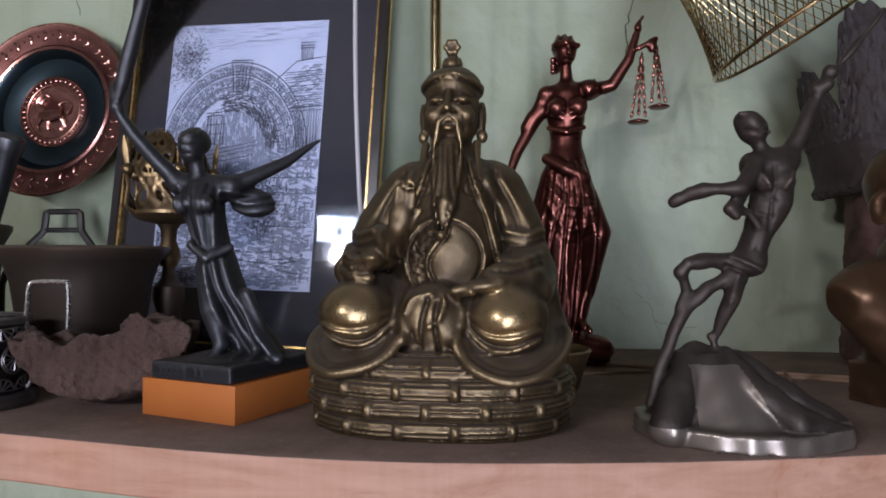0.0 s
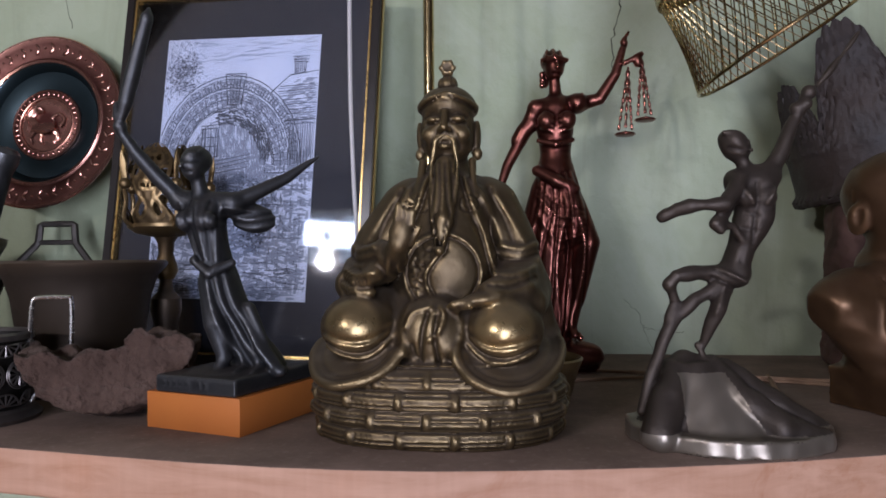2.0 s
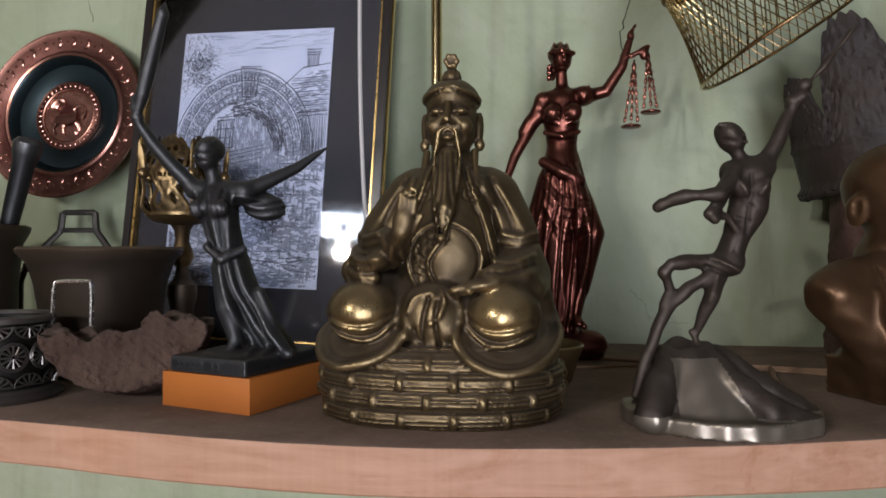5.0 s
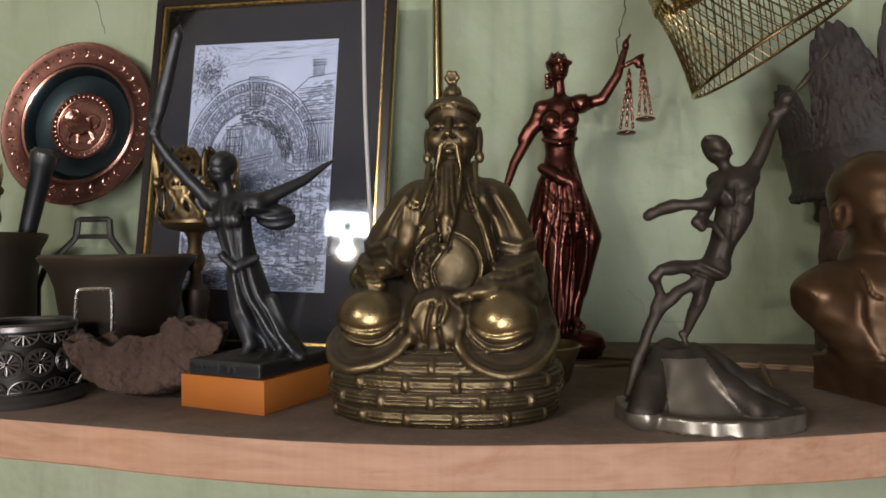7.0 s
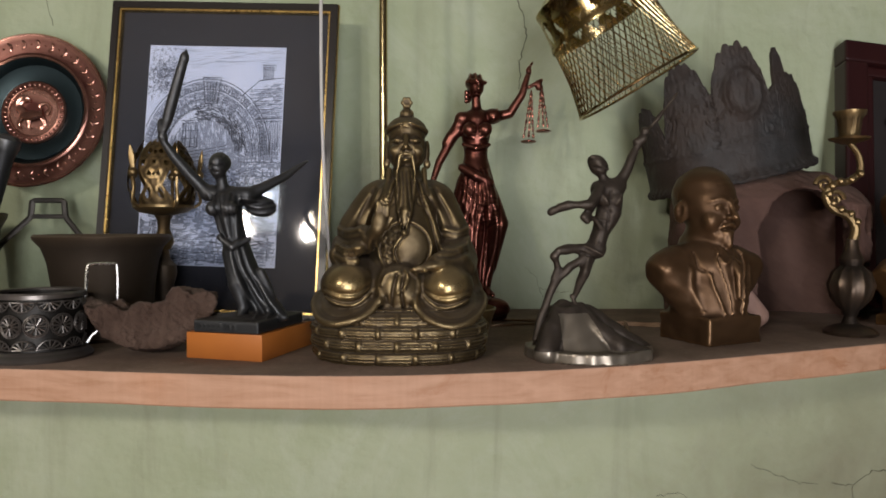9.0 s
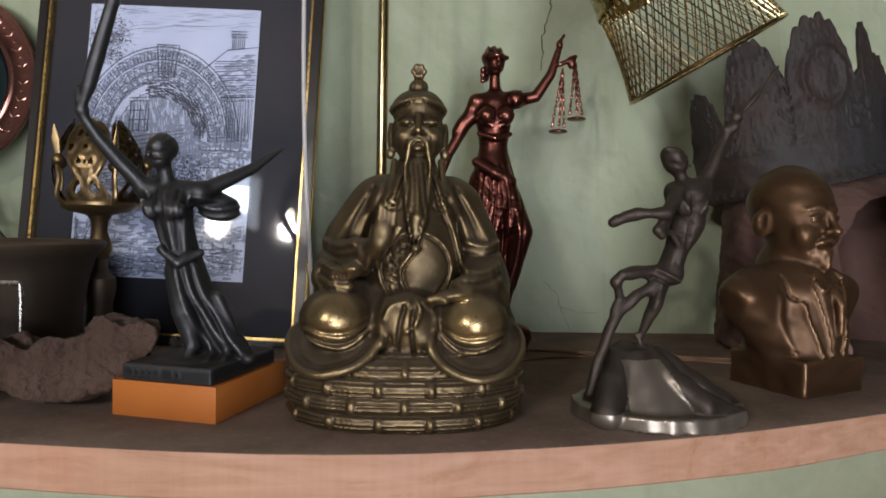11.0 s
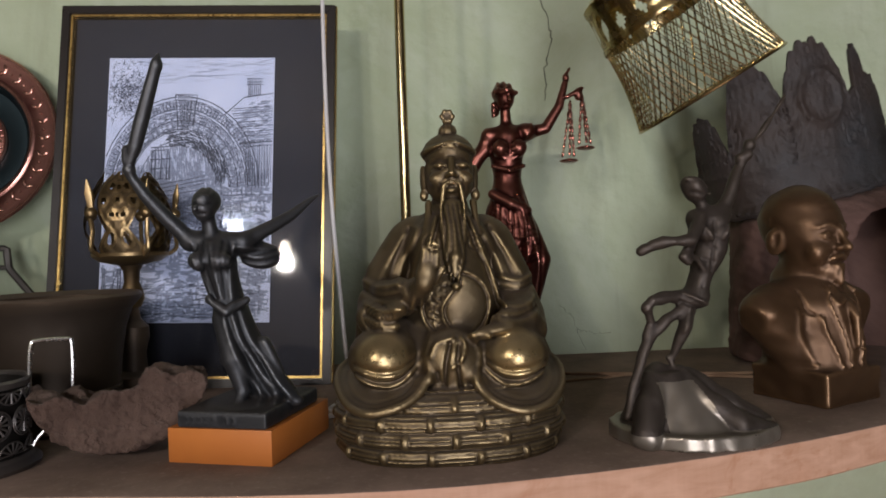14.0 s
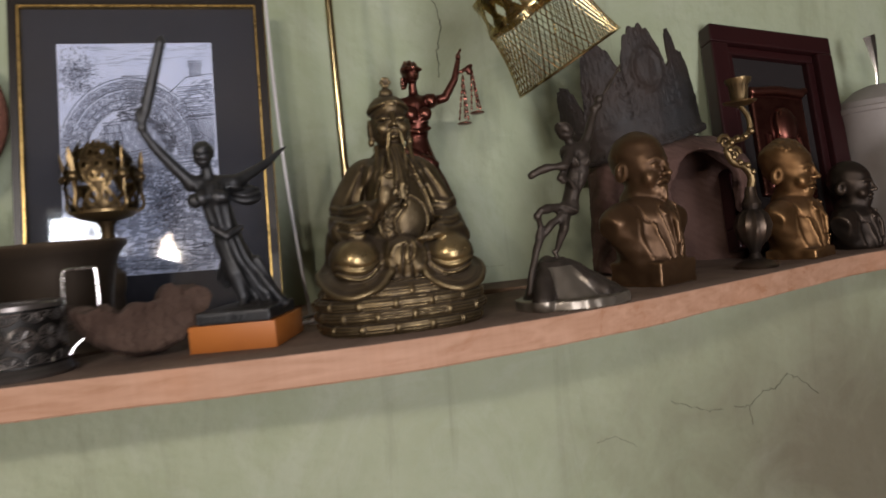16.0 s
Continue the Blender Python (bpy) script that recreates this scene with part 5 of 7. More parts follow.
bust("bust", pose(0.362, 0.700, S, 0, 0, 24), BUST, "brown bronze bust of a bald bearded man in a suit", 1.09, 1.0, 0.9, 0.0, 0.029)
bust("bust", pose(0.695, 0.803, S, 0, 0, 26), BUST_GOLD, "golden bronze bust of a man with wavy hair and moustache", 1.08, 0.0, 1.25, 1.0, 0.014)
bust("bust", pose(0.850, 0.838, S, 0, 0, 26), BUST_DARK, "near-black bronze bust of a balding man in a coat", 0.95, 0.0, 0.7, 0.0, 0.0)

# ---------------------------------------------------------------- framed ink drawing leaning on the wall


def framed_drawing():
    W, H, B = 0.338, 0.468, 0.017
    f = thing("framed_drawing", pose(-0.287, 0.885, S, -6.5, 1.6, -3.5), "black gilt-edged frame with ink drawing of an arch", "picture")

    def bar(name, a, b, inner, mat, y0, y1):
        """One mitred moulding between two corners."""
        bm = bmesh.new()
        va = [bm.verts.new(p) for p in ((a[0], y0, a[1]), (b[0], y0, b[1]), (inner[1][0], y0, inner[1][1]), (inner[0][0], y0, inner[0][1]))]
        vb = [bm.verts.new((v.co.x, y1, v.co.z)) for v in va]
        bm.faces.new(va)
        bm.faces.new(vb[::-1])
        for k in range(4):
            bm.faces.new((va[k], va[(k + 1) % 4], vb[(k + 1) % 4], vb[k]))
        bmesh.ops.bevel(bm, geom=bm.edges[:], offset=0.0008, segments=2, affect="EDGES")
        part(name, bm, mat, f, "", False)

    def ring(name, x0, x1, z0, z1, w, mat, y0, y1):
        o = [(x0, z0), (x1, z0), (x1, z1), (x0, z1)]
        n = [(x0 + w, z0 + w), (x1 - w, z0 + w), (x1 - w, z1 - w), (x0 + w, z1 - w)]
        for k in range(4):
            q = (k + 1) % 4
            bar(name, o[k], o[q], (n[k], n[q]), mat, y0, y1)

    ring("moulding", -W / 2, W / 2, 0, H, 0.0105, BLACK_FRAME, -0.010, 0.010)
    ring("gilt_edge", -W / 2 + 0.0105, W / 2 - 0.0105, 0.0105, H - 0.0105, 0.0032, GOLD, -0.0085, 0.006)
    ring("outer_gilt", -W / 2 - 0.0014, W / 2 + 0.0014, -0.0001, H + 0.0014, 0.0013, GOLD, -0.004, 0.004)
    part("mat_board", box((-W / 2 + 0.011, 0.002, 0.011), (W / 2 - 0.011, 0.006, H - 0.011)), MAT_BOARD, f, "dark navy mat board", False)
    x0, x1, z0, z1 = -0.112, 0.093, 0.076, 0.404
    paper = Nodes("drawing_paper")
    paper.set(Base_Color=paper.mix(paper.ramp(paper.noise(25, 6), [(0.35, 0.0), (0.7, 1.0)]), (0.47, 0.53, 0.70), (0.57, 0.62, 0.78)), Roughness=0.9)
    sheet = part("drawing", box((x0, 0.0004, z0), (x1, 0.0018, z1)), paper.mat, f, "pale sheet with an arched gateway in ink", False)
    ink = plain("ink", (0.065, 0.075, 0.105), 0.9)
    soft = plain("ink_wash", (0.25, 0.285, 0.385), 0.9)
    rng = random.Random(11)
    bms = {0: bmesh.new(), 1: bmesh.new()}
    U = lambda u, v: Vector((x0 + u * (x1 - x0), 0, z0 + v * (z1 - z0)))

    def ok(u, v):
        return 0.004 < u < 0.996 and 0.004 < v < 0.996

    def stroke(a, b, w=0.0005, tone=0, jitter=0.0):
        w *= 1.6 if tone == 0 else 1.8
        a = (a[0] + rng.uniform(-1, 1) * jitter, a[1] + rng.uniform(-1, 1) * jitter)
        b = (b[0] + rng.uniform(-1, 1) * jitter, b[1] + rng.uniform(-1, 1) * jitter)
        if not (ok(*a) and ok(*b)):
            return
        p, q = U(*a), U(*b)
        d = q - p
        if d.length < 1e-5:
            return
        s = Vector((d.z, 0, -d.x)).normalized() * w / 2
        y = 0.00005 if tone == 0 else 0.0002
        bm = bms[tone]
        lift = Vector((0, y - rng.random() * 0.00004, 0))
        bm.faces.new([bm.verts.new(x + lift) for x in (p - s, q - s * 0.5, q + s * 0.5, p + s)])

    cx, vy = 0.45, 0.50
    arc = lambda r, a: (cx + r * math.cos(a), vy + r * 0.74 * math.sin(a))
    # arch rings, voussoirs and shade
    for r, w in ((0.47, 0.0010), (0.452, 0.0006), (0.405, 0.0010), (0.39, 0.0006), (0.345, 0.0009), (0.30, 0.0011), (0.292, 0.0008), (0.245, 0.0006)):
        n = 90
        for k in range(n):
            stroke(arc(r, math.pi * k / n), arc(r, math.pi * (k + 1.15) / n), w, 0, 0.0016)
    for k in range(64):
        a = math.pi * (k + 0.5) / 64
        stroke(arc(0.410, a), arc(0.448, a), 0.0007, 0, 0.002)
        if k % 2:
            stroke(arc(0.350, a), arc(0.386, a), 0.0006, 0, 0.002)
            stroke(arc(0.300, a), arc(0.342, a), 0.0006, 0, 0.002)
    for k in range(420):
        a = rng.uniform(0.02, 1.0) * math.pi
        r = rng.choice((0.31, 0.33, 0.36, 0.375, 0.42, 0.44))
        stroke(arc(r, a), arc(r + 0.004, a + rng.uniform(0.02, 0.07)), rng.uniform(0.0003, 0.0007), rng.randint(0, 1), 0.003)
    for k in range(330):
        a = rng.uniform(0.05, 0.62) * math.pi
        r = rng.uniform(0.215, 0.292)
        stroke(arc(r, a), arc(r - rng.uniform(0.0, 0.01), a - rng.uniform(0.04, 0.16)), rng.uniform(0.0005, 0.0011), 0, 0.003)
    for k in range(1500):
        a = rng.uniform(0.0, 1.0) * math.pi
        r = rng.choice((rng.uniform(0.30, 0.345), rng.uniform(0.345, 0.39), rng.uniform(0.405, 0.45)))
        stroke(arc(r, a), arc(r + rng.uniform(-0.012, 0.012), a + rng.uniform(0.02, 0.06)), rng.uniform(0.0008, 0.0016), 1, 0.003)
    for k in range(1500):
        u, v = rng.uniform(0.0, 1.0), rng.uniform(0.0, 0.56)
        a = rng.choice((0.05, 0.2, 1.5, -0.3))
        stroke((u, v), (u + 0.05 * math.cos(a), v + 0.03 * math.sin(a)), rng.uniform(0.0010, 0.0026), 1)
    for k in range(500):
        u = rng.uniform(0.20, 0.70)
        top = vy + 0.74 * math.sqrt(max(0, 0.26 ** 2 - (u - cx) ** 2))
        v = rng.uniform(0.46, max(0.47, top))
        stroke((u, v), (u + 0.006, v - 0.03), rng.uniform(0.0006, 0.0014), 1)
    for k in range(240):
        u, v = rng.uniform(0.76, 0.99), rng.uniform(0.66, 0.83)
        if v < 0.66 + (u - 0.70) * 1.2:
            stroke((u, v), (u + 0.03, v + 0.002), rng.uniform(0.0006, 0.0012), 1)
    # keystone
    for a, b in (((0.43, 0.735), (0.405, 0.855)), ((0.515, 0.735), (0.54, 0.855)), ((0.43, 0.735), (0.515, 0.735)), ((0.405, 0.855), (0.54, 0.855))):
        stroke(a, b, 0.0011)
    for k in range(16):
        stroke((0.445 + 0.004 * k, 0.74), (0.425 + 0.006 * k, 0.85), 0.0005, k % 2, 0.003)
    # tree
    for _ in range(620):
        u, v = 0.11 + rng.gauss(0, 0.065), 0.865 + rng.gauss(0, 0.055)
        if u < 0.27 and v - 0.25 * u > 0.74:
            a = rng.uniform(0, 6.28)
            stroke((u, v), (u + 0.018 * math.cos(a), v + 0.012 * math.sin(a)), rng.uniform(0.0004, 0.0010), rng.randint(0, 1))
    # clouds
    for _ in range(60):
        u, v = rng.uniform(0.2, 0.95), rng.uniform(0.90, 0.985)
        stroke((u, v), (u + rng.uniform(0.04, 0.13), v + rng.uniform(-0.004, 0.012)), 0.0004, 1)
    # house with roof and chimney
    for k in range(16):
        v = 0.80 - 0.009 * k
        stroke((0.74 + 0.006 * k if v < 0.795 else 0.76, v), (0.995, v + 0.010), 0.0007, k % 2, 0.002)
    stroke((0.70, 0.775), (0.82, 0.845), 0.0010)
    stroke((0.82, 0.845), (0.995, 0.860), 0.0010)
    for k in range(7):
        stroke((0.845 + 0.012 * k, 0.850), (0.845 + 0.012 * k, 0.915), 0.0008, 0, 0.003)
    for v in (0.895, 0.905, 0.917):
        stroke((0.835, v), (0.935, v), 0.0009)
    for k in range(22):
        stroke((0.84 + 0.007 * k, 0.50 + rng.uniform(0, 0.04)), (0.84 + 0.007 * k, 0.665), 0.0007, k % 2, 0.003)
    stroke((0.80, 0.668), (0.995, 0.675), 0.0014)
    stroke((0.82, 0.655), (0.995, 0.660), 0.0008)
    # courtyard seen through the arch
    for k in range(40):
        u = 0.19 + 0.010 * k
        if math.hypot(u - cx, 0.0) < 0.21:
            top = vy + 0.74 * math.sqrt(max(0, 0.24 ** 2 - (u - cx) ** 2))
            stroke((u, 0.47 + 0.12 * (u - 0.2)), (u, top - 0.01), 0.0004, 1, 0.004)
    for x in (0.28, 0.30, 0.335, 0.37, 0.385):
        stroke((x, 0.53), (x, 0.64), 0.0010, 0, 0.001)
    for v in (0.53, 0.57, 0.605, 0.64, 0.652):
        stroke((0.27, v), (0.395, v + 0.006), 0.0009, 0, 0.001)
    for k in range(7):
        stroke((0.16, 0.49 - 0.008 * k), (0.60, 0.545 - 0.008 * k), 0.0008, k % 2, 0.003)
    for k in range(26):
        stroke((0.34 + 0.009 * k, 0.36), (0.34 + 0.009 * k, 0.44 + 0.0015 * k), 0.0007, 0, 0.002)
    # side walls of stone
    for u0, u1 in ((0.0, 0.20), (0.70, 0.995)):
        for k in range(0, 15, 2):
            v = 0.05 + 0.030 * k
            stroke((u0 + 0.005, v), (u1, v), 0.0006, 0, 0.003)
            for q in range(5):
                u = u0 + (q + 0.5 * (k % 2)) * (u1 - u0) / 5
                stroke((u, v), (u, v + 0.03), 0.0006, 0, 0.003)
    for k in range(420):
        u = rng.choice((rng.uniform(0.0, 0.22), rng.uniform(0.66, 0.99), rng.uniform(0.1, 0.95)))
        v = rng.uniform(0.02, 0.50)
        a = rng.choice((0.0, 0.3, 1.3, -0.4))
        stroke((u, v), (u + 0.028 * math.cos(a), v + 0.018 * math.sin(a)), rng.uniform(0.0003, 0.0008), rng.randint(0, 1))
    for k in range(420):
        u, v = rng.gauss(0.66, 0.07), rng.gauss(0.30, 0.06)
        a = rng.uniform(0, 6.28)
        stroke((u, v), (u + 0.016 * math.cos(a), v + 0.012 * math.sin(a)), rng.uniform(0.0005, 0.0012), 0)
    for k in range(160):
        v = rng.uniform(0.015, 0.14)
        u = rng.uniform(0.1, 0.9)
        stroke((u, v), (u + rng.uniform(0.03, 0.10), v + rng.uniform(-0.006, 0.006)), rng.uniform(0.0004, 0.0010), rng.randint(0, 1))
    for x in (0.02, 0.03, 0.11, 0.125):
        stroke((x, 0.04), (x, 0.20), 0.0012)
    stroke((0.03, 0.06), (0.11, 0.19), 0.0008)
    for tone, mat in ((0, ink), (1, soft)):
        part("ink_strokes", bms[tone], mat, sheet, "", False, False)
    pane = part("glass_pane", box((-W / 2 + 0.012, -0.0045, 0.012), (W / 2 - 0.012, -0.0030, H - 0.012)), GLASS, f, "clear reflecting glass", False)
    pane.visible_shadow = False


framed_drawing()

# ---------------------------------------------------------------- decorated plate


def plate():
    R = 0.119
    t = thing("decorative_plate", pose(-0.575, WALL - 0.034, 1.508, 83, 0, 0), "copper-rimmed black plate with embossed beast, leaning on wall", "plate")
    part("dish", lathe(bmesh.new(), [(0.0, 0.0), (0.050, 0.0), (0.052, 0.001), (0.074, 0.002), (0.080, 0.011), (0.083, 0.013), (0.083, 0.009), (0.076, -0.003), (0.0, -0.003)], 96), PLATE_DARK, t, "blackened dish")
    bm = bmesh.new()
    prof = [(0.082, 0.010), (0.083, 0.0140), (0.086, 0.0150), (0.089, 0.0135), (0.100, 0.0165), (0.108, 0.0165), (0.114, 0.0180), (0.117, 0.0185), (0.119, 0.0165), (0.118, 0.014), (0.100, 0.0115), (0.082, 0.009)]
    lathe(bm, prof, 120)
    rng = random.Random(5)
    for k in range(30):
        a = 2 * math.pi * k / 30
        for q in range(2):
            m = pose(0, 0, 0, 0, 0, math.degrees(a)) @ pose(0.098 + 0.007 * q, 0, 0.0165 + 0.0003 * q, 0, 0, (40 if q else -40))
            s = bmesh.ops.create_uvsphere(bm, u_segments=8, v_segments=5, radius=1)
            bmesh.ops.transform(bm, matrix=m @ Matrix.Diagonal((0.0055, 0.0022, 0.0016, 1)), verts=s["verts"])
        s = bmesh.ops.create_uvsphere(bm, u_segments=7, v_segments=5, radius=0.0019)
        bmesh.ops.translate(bm, vec=(0.1015 * math.cos(a + 0.1), 0.1015 * math.sin(a + 0.1), 0.0166), verts=s["verts"])
    part("rim", bm, PLATE_RED, t, "embossed coppery rim")
    bm = bmesh.new()
    lathe(bm, [(0.0, 0.001), (0.036, 0.001), (0.037, 0.003), (0.0385, 0.0035), (0.040, 0.003), (0.046, 0.0028), (0.0475, 0.0042), (0.049, 0.0028), (0.0495, 0.0008), (0.0, 0.0005)], 96)
    for k in range(36):
        a = 2 * math.pi * k / 36
        s = bmesh.ops.create_uvsphere(bm, u_segments=8, v_segments=5, radius=1)
        bmesh.ops.transform(bm, matrix=pose(0, 0, 0, 0, 0, math.degrees(a)) @ pose(0.043, 0, 0.003) @ Matrix.Diagonal((0.0030, 0.0022, 0.0016, 1)), verts=s["verts"])
    # the embossed beast: body, neck, legs, tail
    for pts, rs in (([(-0.016, -0.004, 0.003), (0.0, -0.006, 0.0045), (0.016, -0.003, 0.004)], [0.008, 0.009, 0.007]),
                    ([(-0.014, -0.002, 0.003), (-0.022, 0.010, 0.003), (-0.014, 0.020, 0.003), (-0.004, 0.017, 0.003)], [0.007, 0.006, 0.006, 0.003]),
                    ([(-0.016, -0.008, 0.003), (-0.022, -0.018, 0.002), (-0.018, -0.026, 0.002)], [0.004, 0.003, 0.002]),
                    ([(-0.006, -0.012, 0.003), (-0.006, -0.022, 0.002), (-0.002, -0.027, 0.002)], [0.004, 0.003, 0.002]),
                    ([(0.014, -0.008, 0.003), (0.018, -0.018, 0.002), (0.013, -0.026, 0.002)], [0.0045, 0.003, 0.002]),
                    ([(0.020, -0.004, 0.003), (0.025, 0.006, 0.002), (0.018, 0.014, 0.002), (0.008, 0.010, 0.002), (0.012, 0.004, 0.002)], [0.004, 0.003, 0.0026, 0.0024, 0.0015])):
        tube(bm, smooth_path(pts, 4), [rs[min(len(rs) - 1, round(k / 4))] for k in range(4 * (len(pts) - 1) + 1)], 8, flat=0.6)
    part("medallion", bm, PLATE_RED, t, "embossed copper medallion with a curled beast")


plate()

# ---------------------------------------------------------------- brass lamp with a wire-mesh shade


def brass_lamp():
    t = thing("brass_lamp", pose(-0.026, 0.765, S), "brass stand lamp with tilted wire-mesh shade", "lamp")
    part("base", lathe(bmesh.new(), [(0.0, 0.0), (0.026, 0.0), (0.026, 0.004), (0.018, 0.010), (0.006, 0.016), (0.0, 0.016)], 32), OLD_BRASS, t)
    part("rod", tube(bmesh.new(), [(0, 0, 0.012), (0, 0, 0.70)], 0.0052, 16), BRASS, t)
    rim = Vector((0.288, 0.742, 1.508)) - Vector((-0.026, 0.765, S))
    axis = Vector((-0.50, 0.03, 0.86)).normalized()
    m = Matrix.Translation(rim) @ axis.to_track_quat("Z", "X").to_matrix().to_4x4()
    top = m @ Vector((0, 0, 0.150))
    part("arm", tube(bmesh.new(), smooth_path([(0, 0, 0.69), (0.02, -0.004, 0.715), (0.08, -0.012, 0.66), top - Vector((-0.01, 0, -0.05)), top], 8), 0.004, 10), BRASS, t)
    shade = part("shade_rim", tube(bmesh.new(), [m @ Vector((0.079 * math.cos(a), 0.079 * math.sin(a), 0)) for a in [2 * math.pi * k / 72 for k in range(72)]], 0.0017, 8, True), BRASS, t)
    bm = bmesh.new()
    rad = lambda u: 0.079 - 0.0125 * u - 0.003 * math.sin(u * math.pi)
    n, steps = 58, 12
    for way in (-1, 1):
        for k in range(n):
            pts = []
            for q in range(steps + 1):
                u = q / steps
                a = 2 * math.pi * (k / n + way * 0.085 * u)
                pts.append(m @ Vector((rad(u) * math.cos(a), rad(u) * math.sin(a), 0.088 * u)))
            tube(bm, pts, 0.00062, 4)
    part("mesh_skirt", bm, BRASS, t, "diamond wire mesh of brass")
    # collar pierced by a row of flower holes
    bm = bmesh.new()
    N, rows = 144, 12
    z0, z1 = 0.086, 0.136
    grid = [[None] * N for _ in range(rows + 1)]
    for j in range(rows + 1):
        for k in range(N):
            a = 2 * math.pi * k / N
            z = z0 + (z1 - z0) * j / rows
            r = 0.0675 - 0.004 * j / rows + (0.0015 if j in (0, 1, rows, rows - 1) else 0)
            grid[j][k] = bm.verts.new(m @ Vector((r * math.cos(a), r * math.sin(a), z)))
    for j in range(rows):
        for k in range(N):
            du, dv = (k % 9) - 4, j - 5.5
            if du * du + dv * dv * 0.9 < 7.3 or (abs(du) < 1 and abs(dv) < 3.6):
                continue
            bm.faces.new((grid[j][k], grid[j][(k + 1) % N], grid[j + 1][(k + 1) % N], grid[j + 1][k]))
    ret = bmesh.ops.solidify(bm, geom=bm.faces[:], thickness=0.0012)
    part("collar", bm, BRASS, t, "pierced brass collar")
    bm = bmesh.new()
    prof = [(0.0635, 0.135), (0.050, 0.146), (0.020, 0.152), (0.006, 0.153), (0.0, 0.153)]
    lathe(bm, prof + [(0.0, 0.150), (0.018, 0.149), (0.048, 0.143), (0.062, 0.132)], 64, m)
    part("cap", bm, BRASS, t)


brass_lamp()

# ---------------------------------------------------------------- crown fragment on a terracotta niche


def niche():
    o = Vector((0.530, 0.897, S))
    c = Clay((-0.165, -0.105, -0.004), (0.165, 0.102, 0.235), 0.0022)

    def shell(X, Y, Z, gap):
        q = np.sqrt((X / (0.150 - gap)) ** 2 + (Y / (0.094 - gap)) ** 2)
        top = 0.219 - gap - 0.05 * np.clip(q, 0, 1.2) ** 3
        return np.maximum((q - 1) * 0.09, (Z - top) * 0.8)

    c.free((-0.165, -0.105, -0.01), (0.165, 0.102, 0.235), lambda X, Y, Z: np.maximum(shell(X, Y, Z, 0.0), -Z), 0.001)
    c.free((-0.165, -0.105, -0.02), (0.165, 0.102, 0.235), lambda X, Y, Z: shell(X, Y, Z, 0.018), 0.002, True)

    def mouth(X, Y, Z):
        x = (X - 0.002)
        d = np.where(Z > 0.118, np.sqrt(x ** 2 + (Z - 0.118) ** 2), np.abs(x)) - 0.068
        return np.maximum(d, Y - 0.02)

    c.free((-0.165, -0.105, -0.02), (0.165, 0.03, 0.2), mouth, 0.004, True)
    # the broken edge below the cheek piece, and the hole beside it
    c.slab((0.0, -0.12, -0.02), (0.16, -0.012, 0.084), 0.008, 0.012, True)
    c.ball((0.110, -0.062, 0.146), (0.012, 0.04, 0.021), 0.003, None, True)
    c.rough(0.0007, 60, 2)
    c.rough(0.0003, 190, 6)
    statue("terracotta_niche", c, TERRACOTTA, pose(*o, 0, 2, 6), "brown terracotta hood with an arched dark opening", "pottery")


niche()


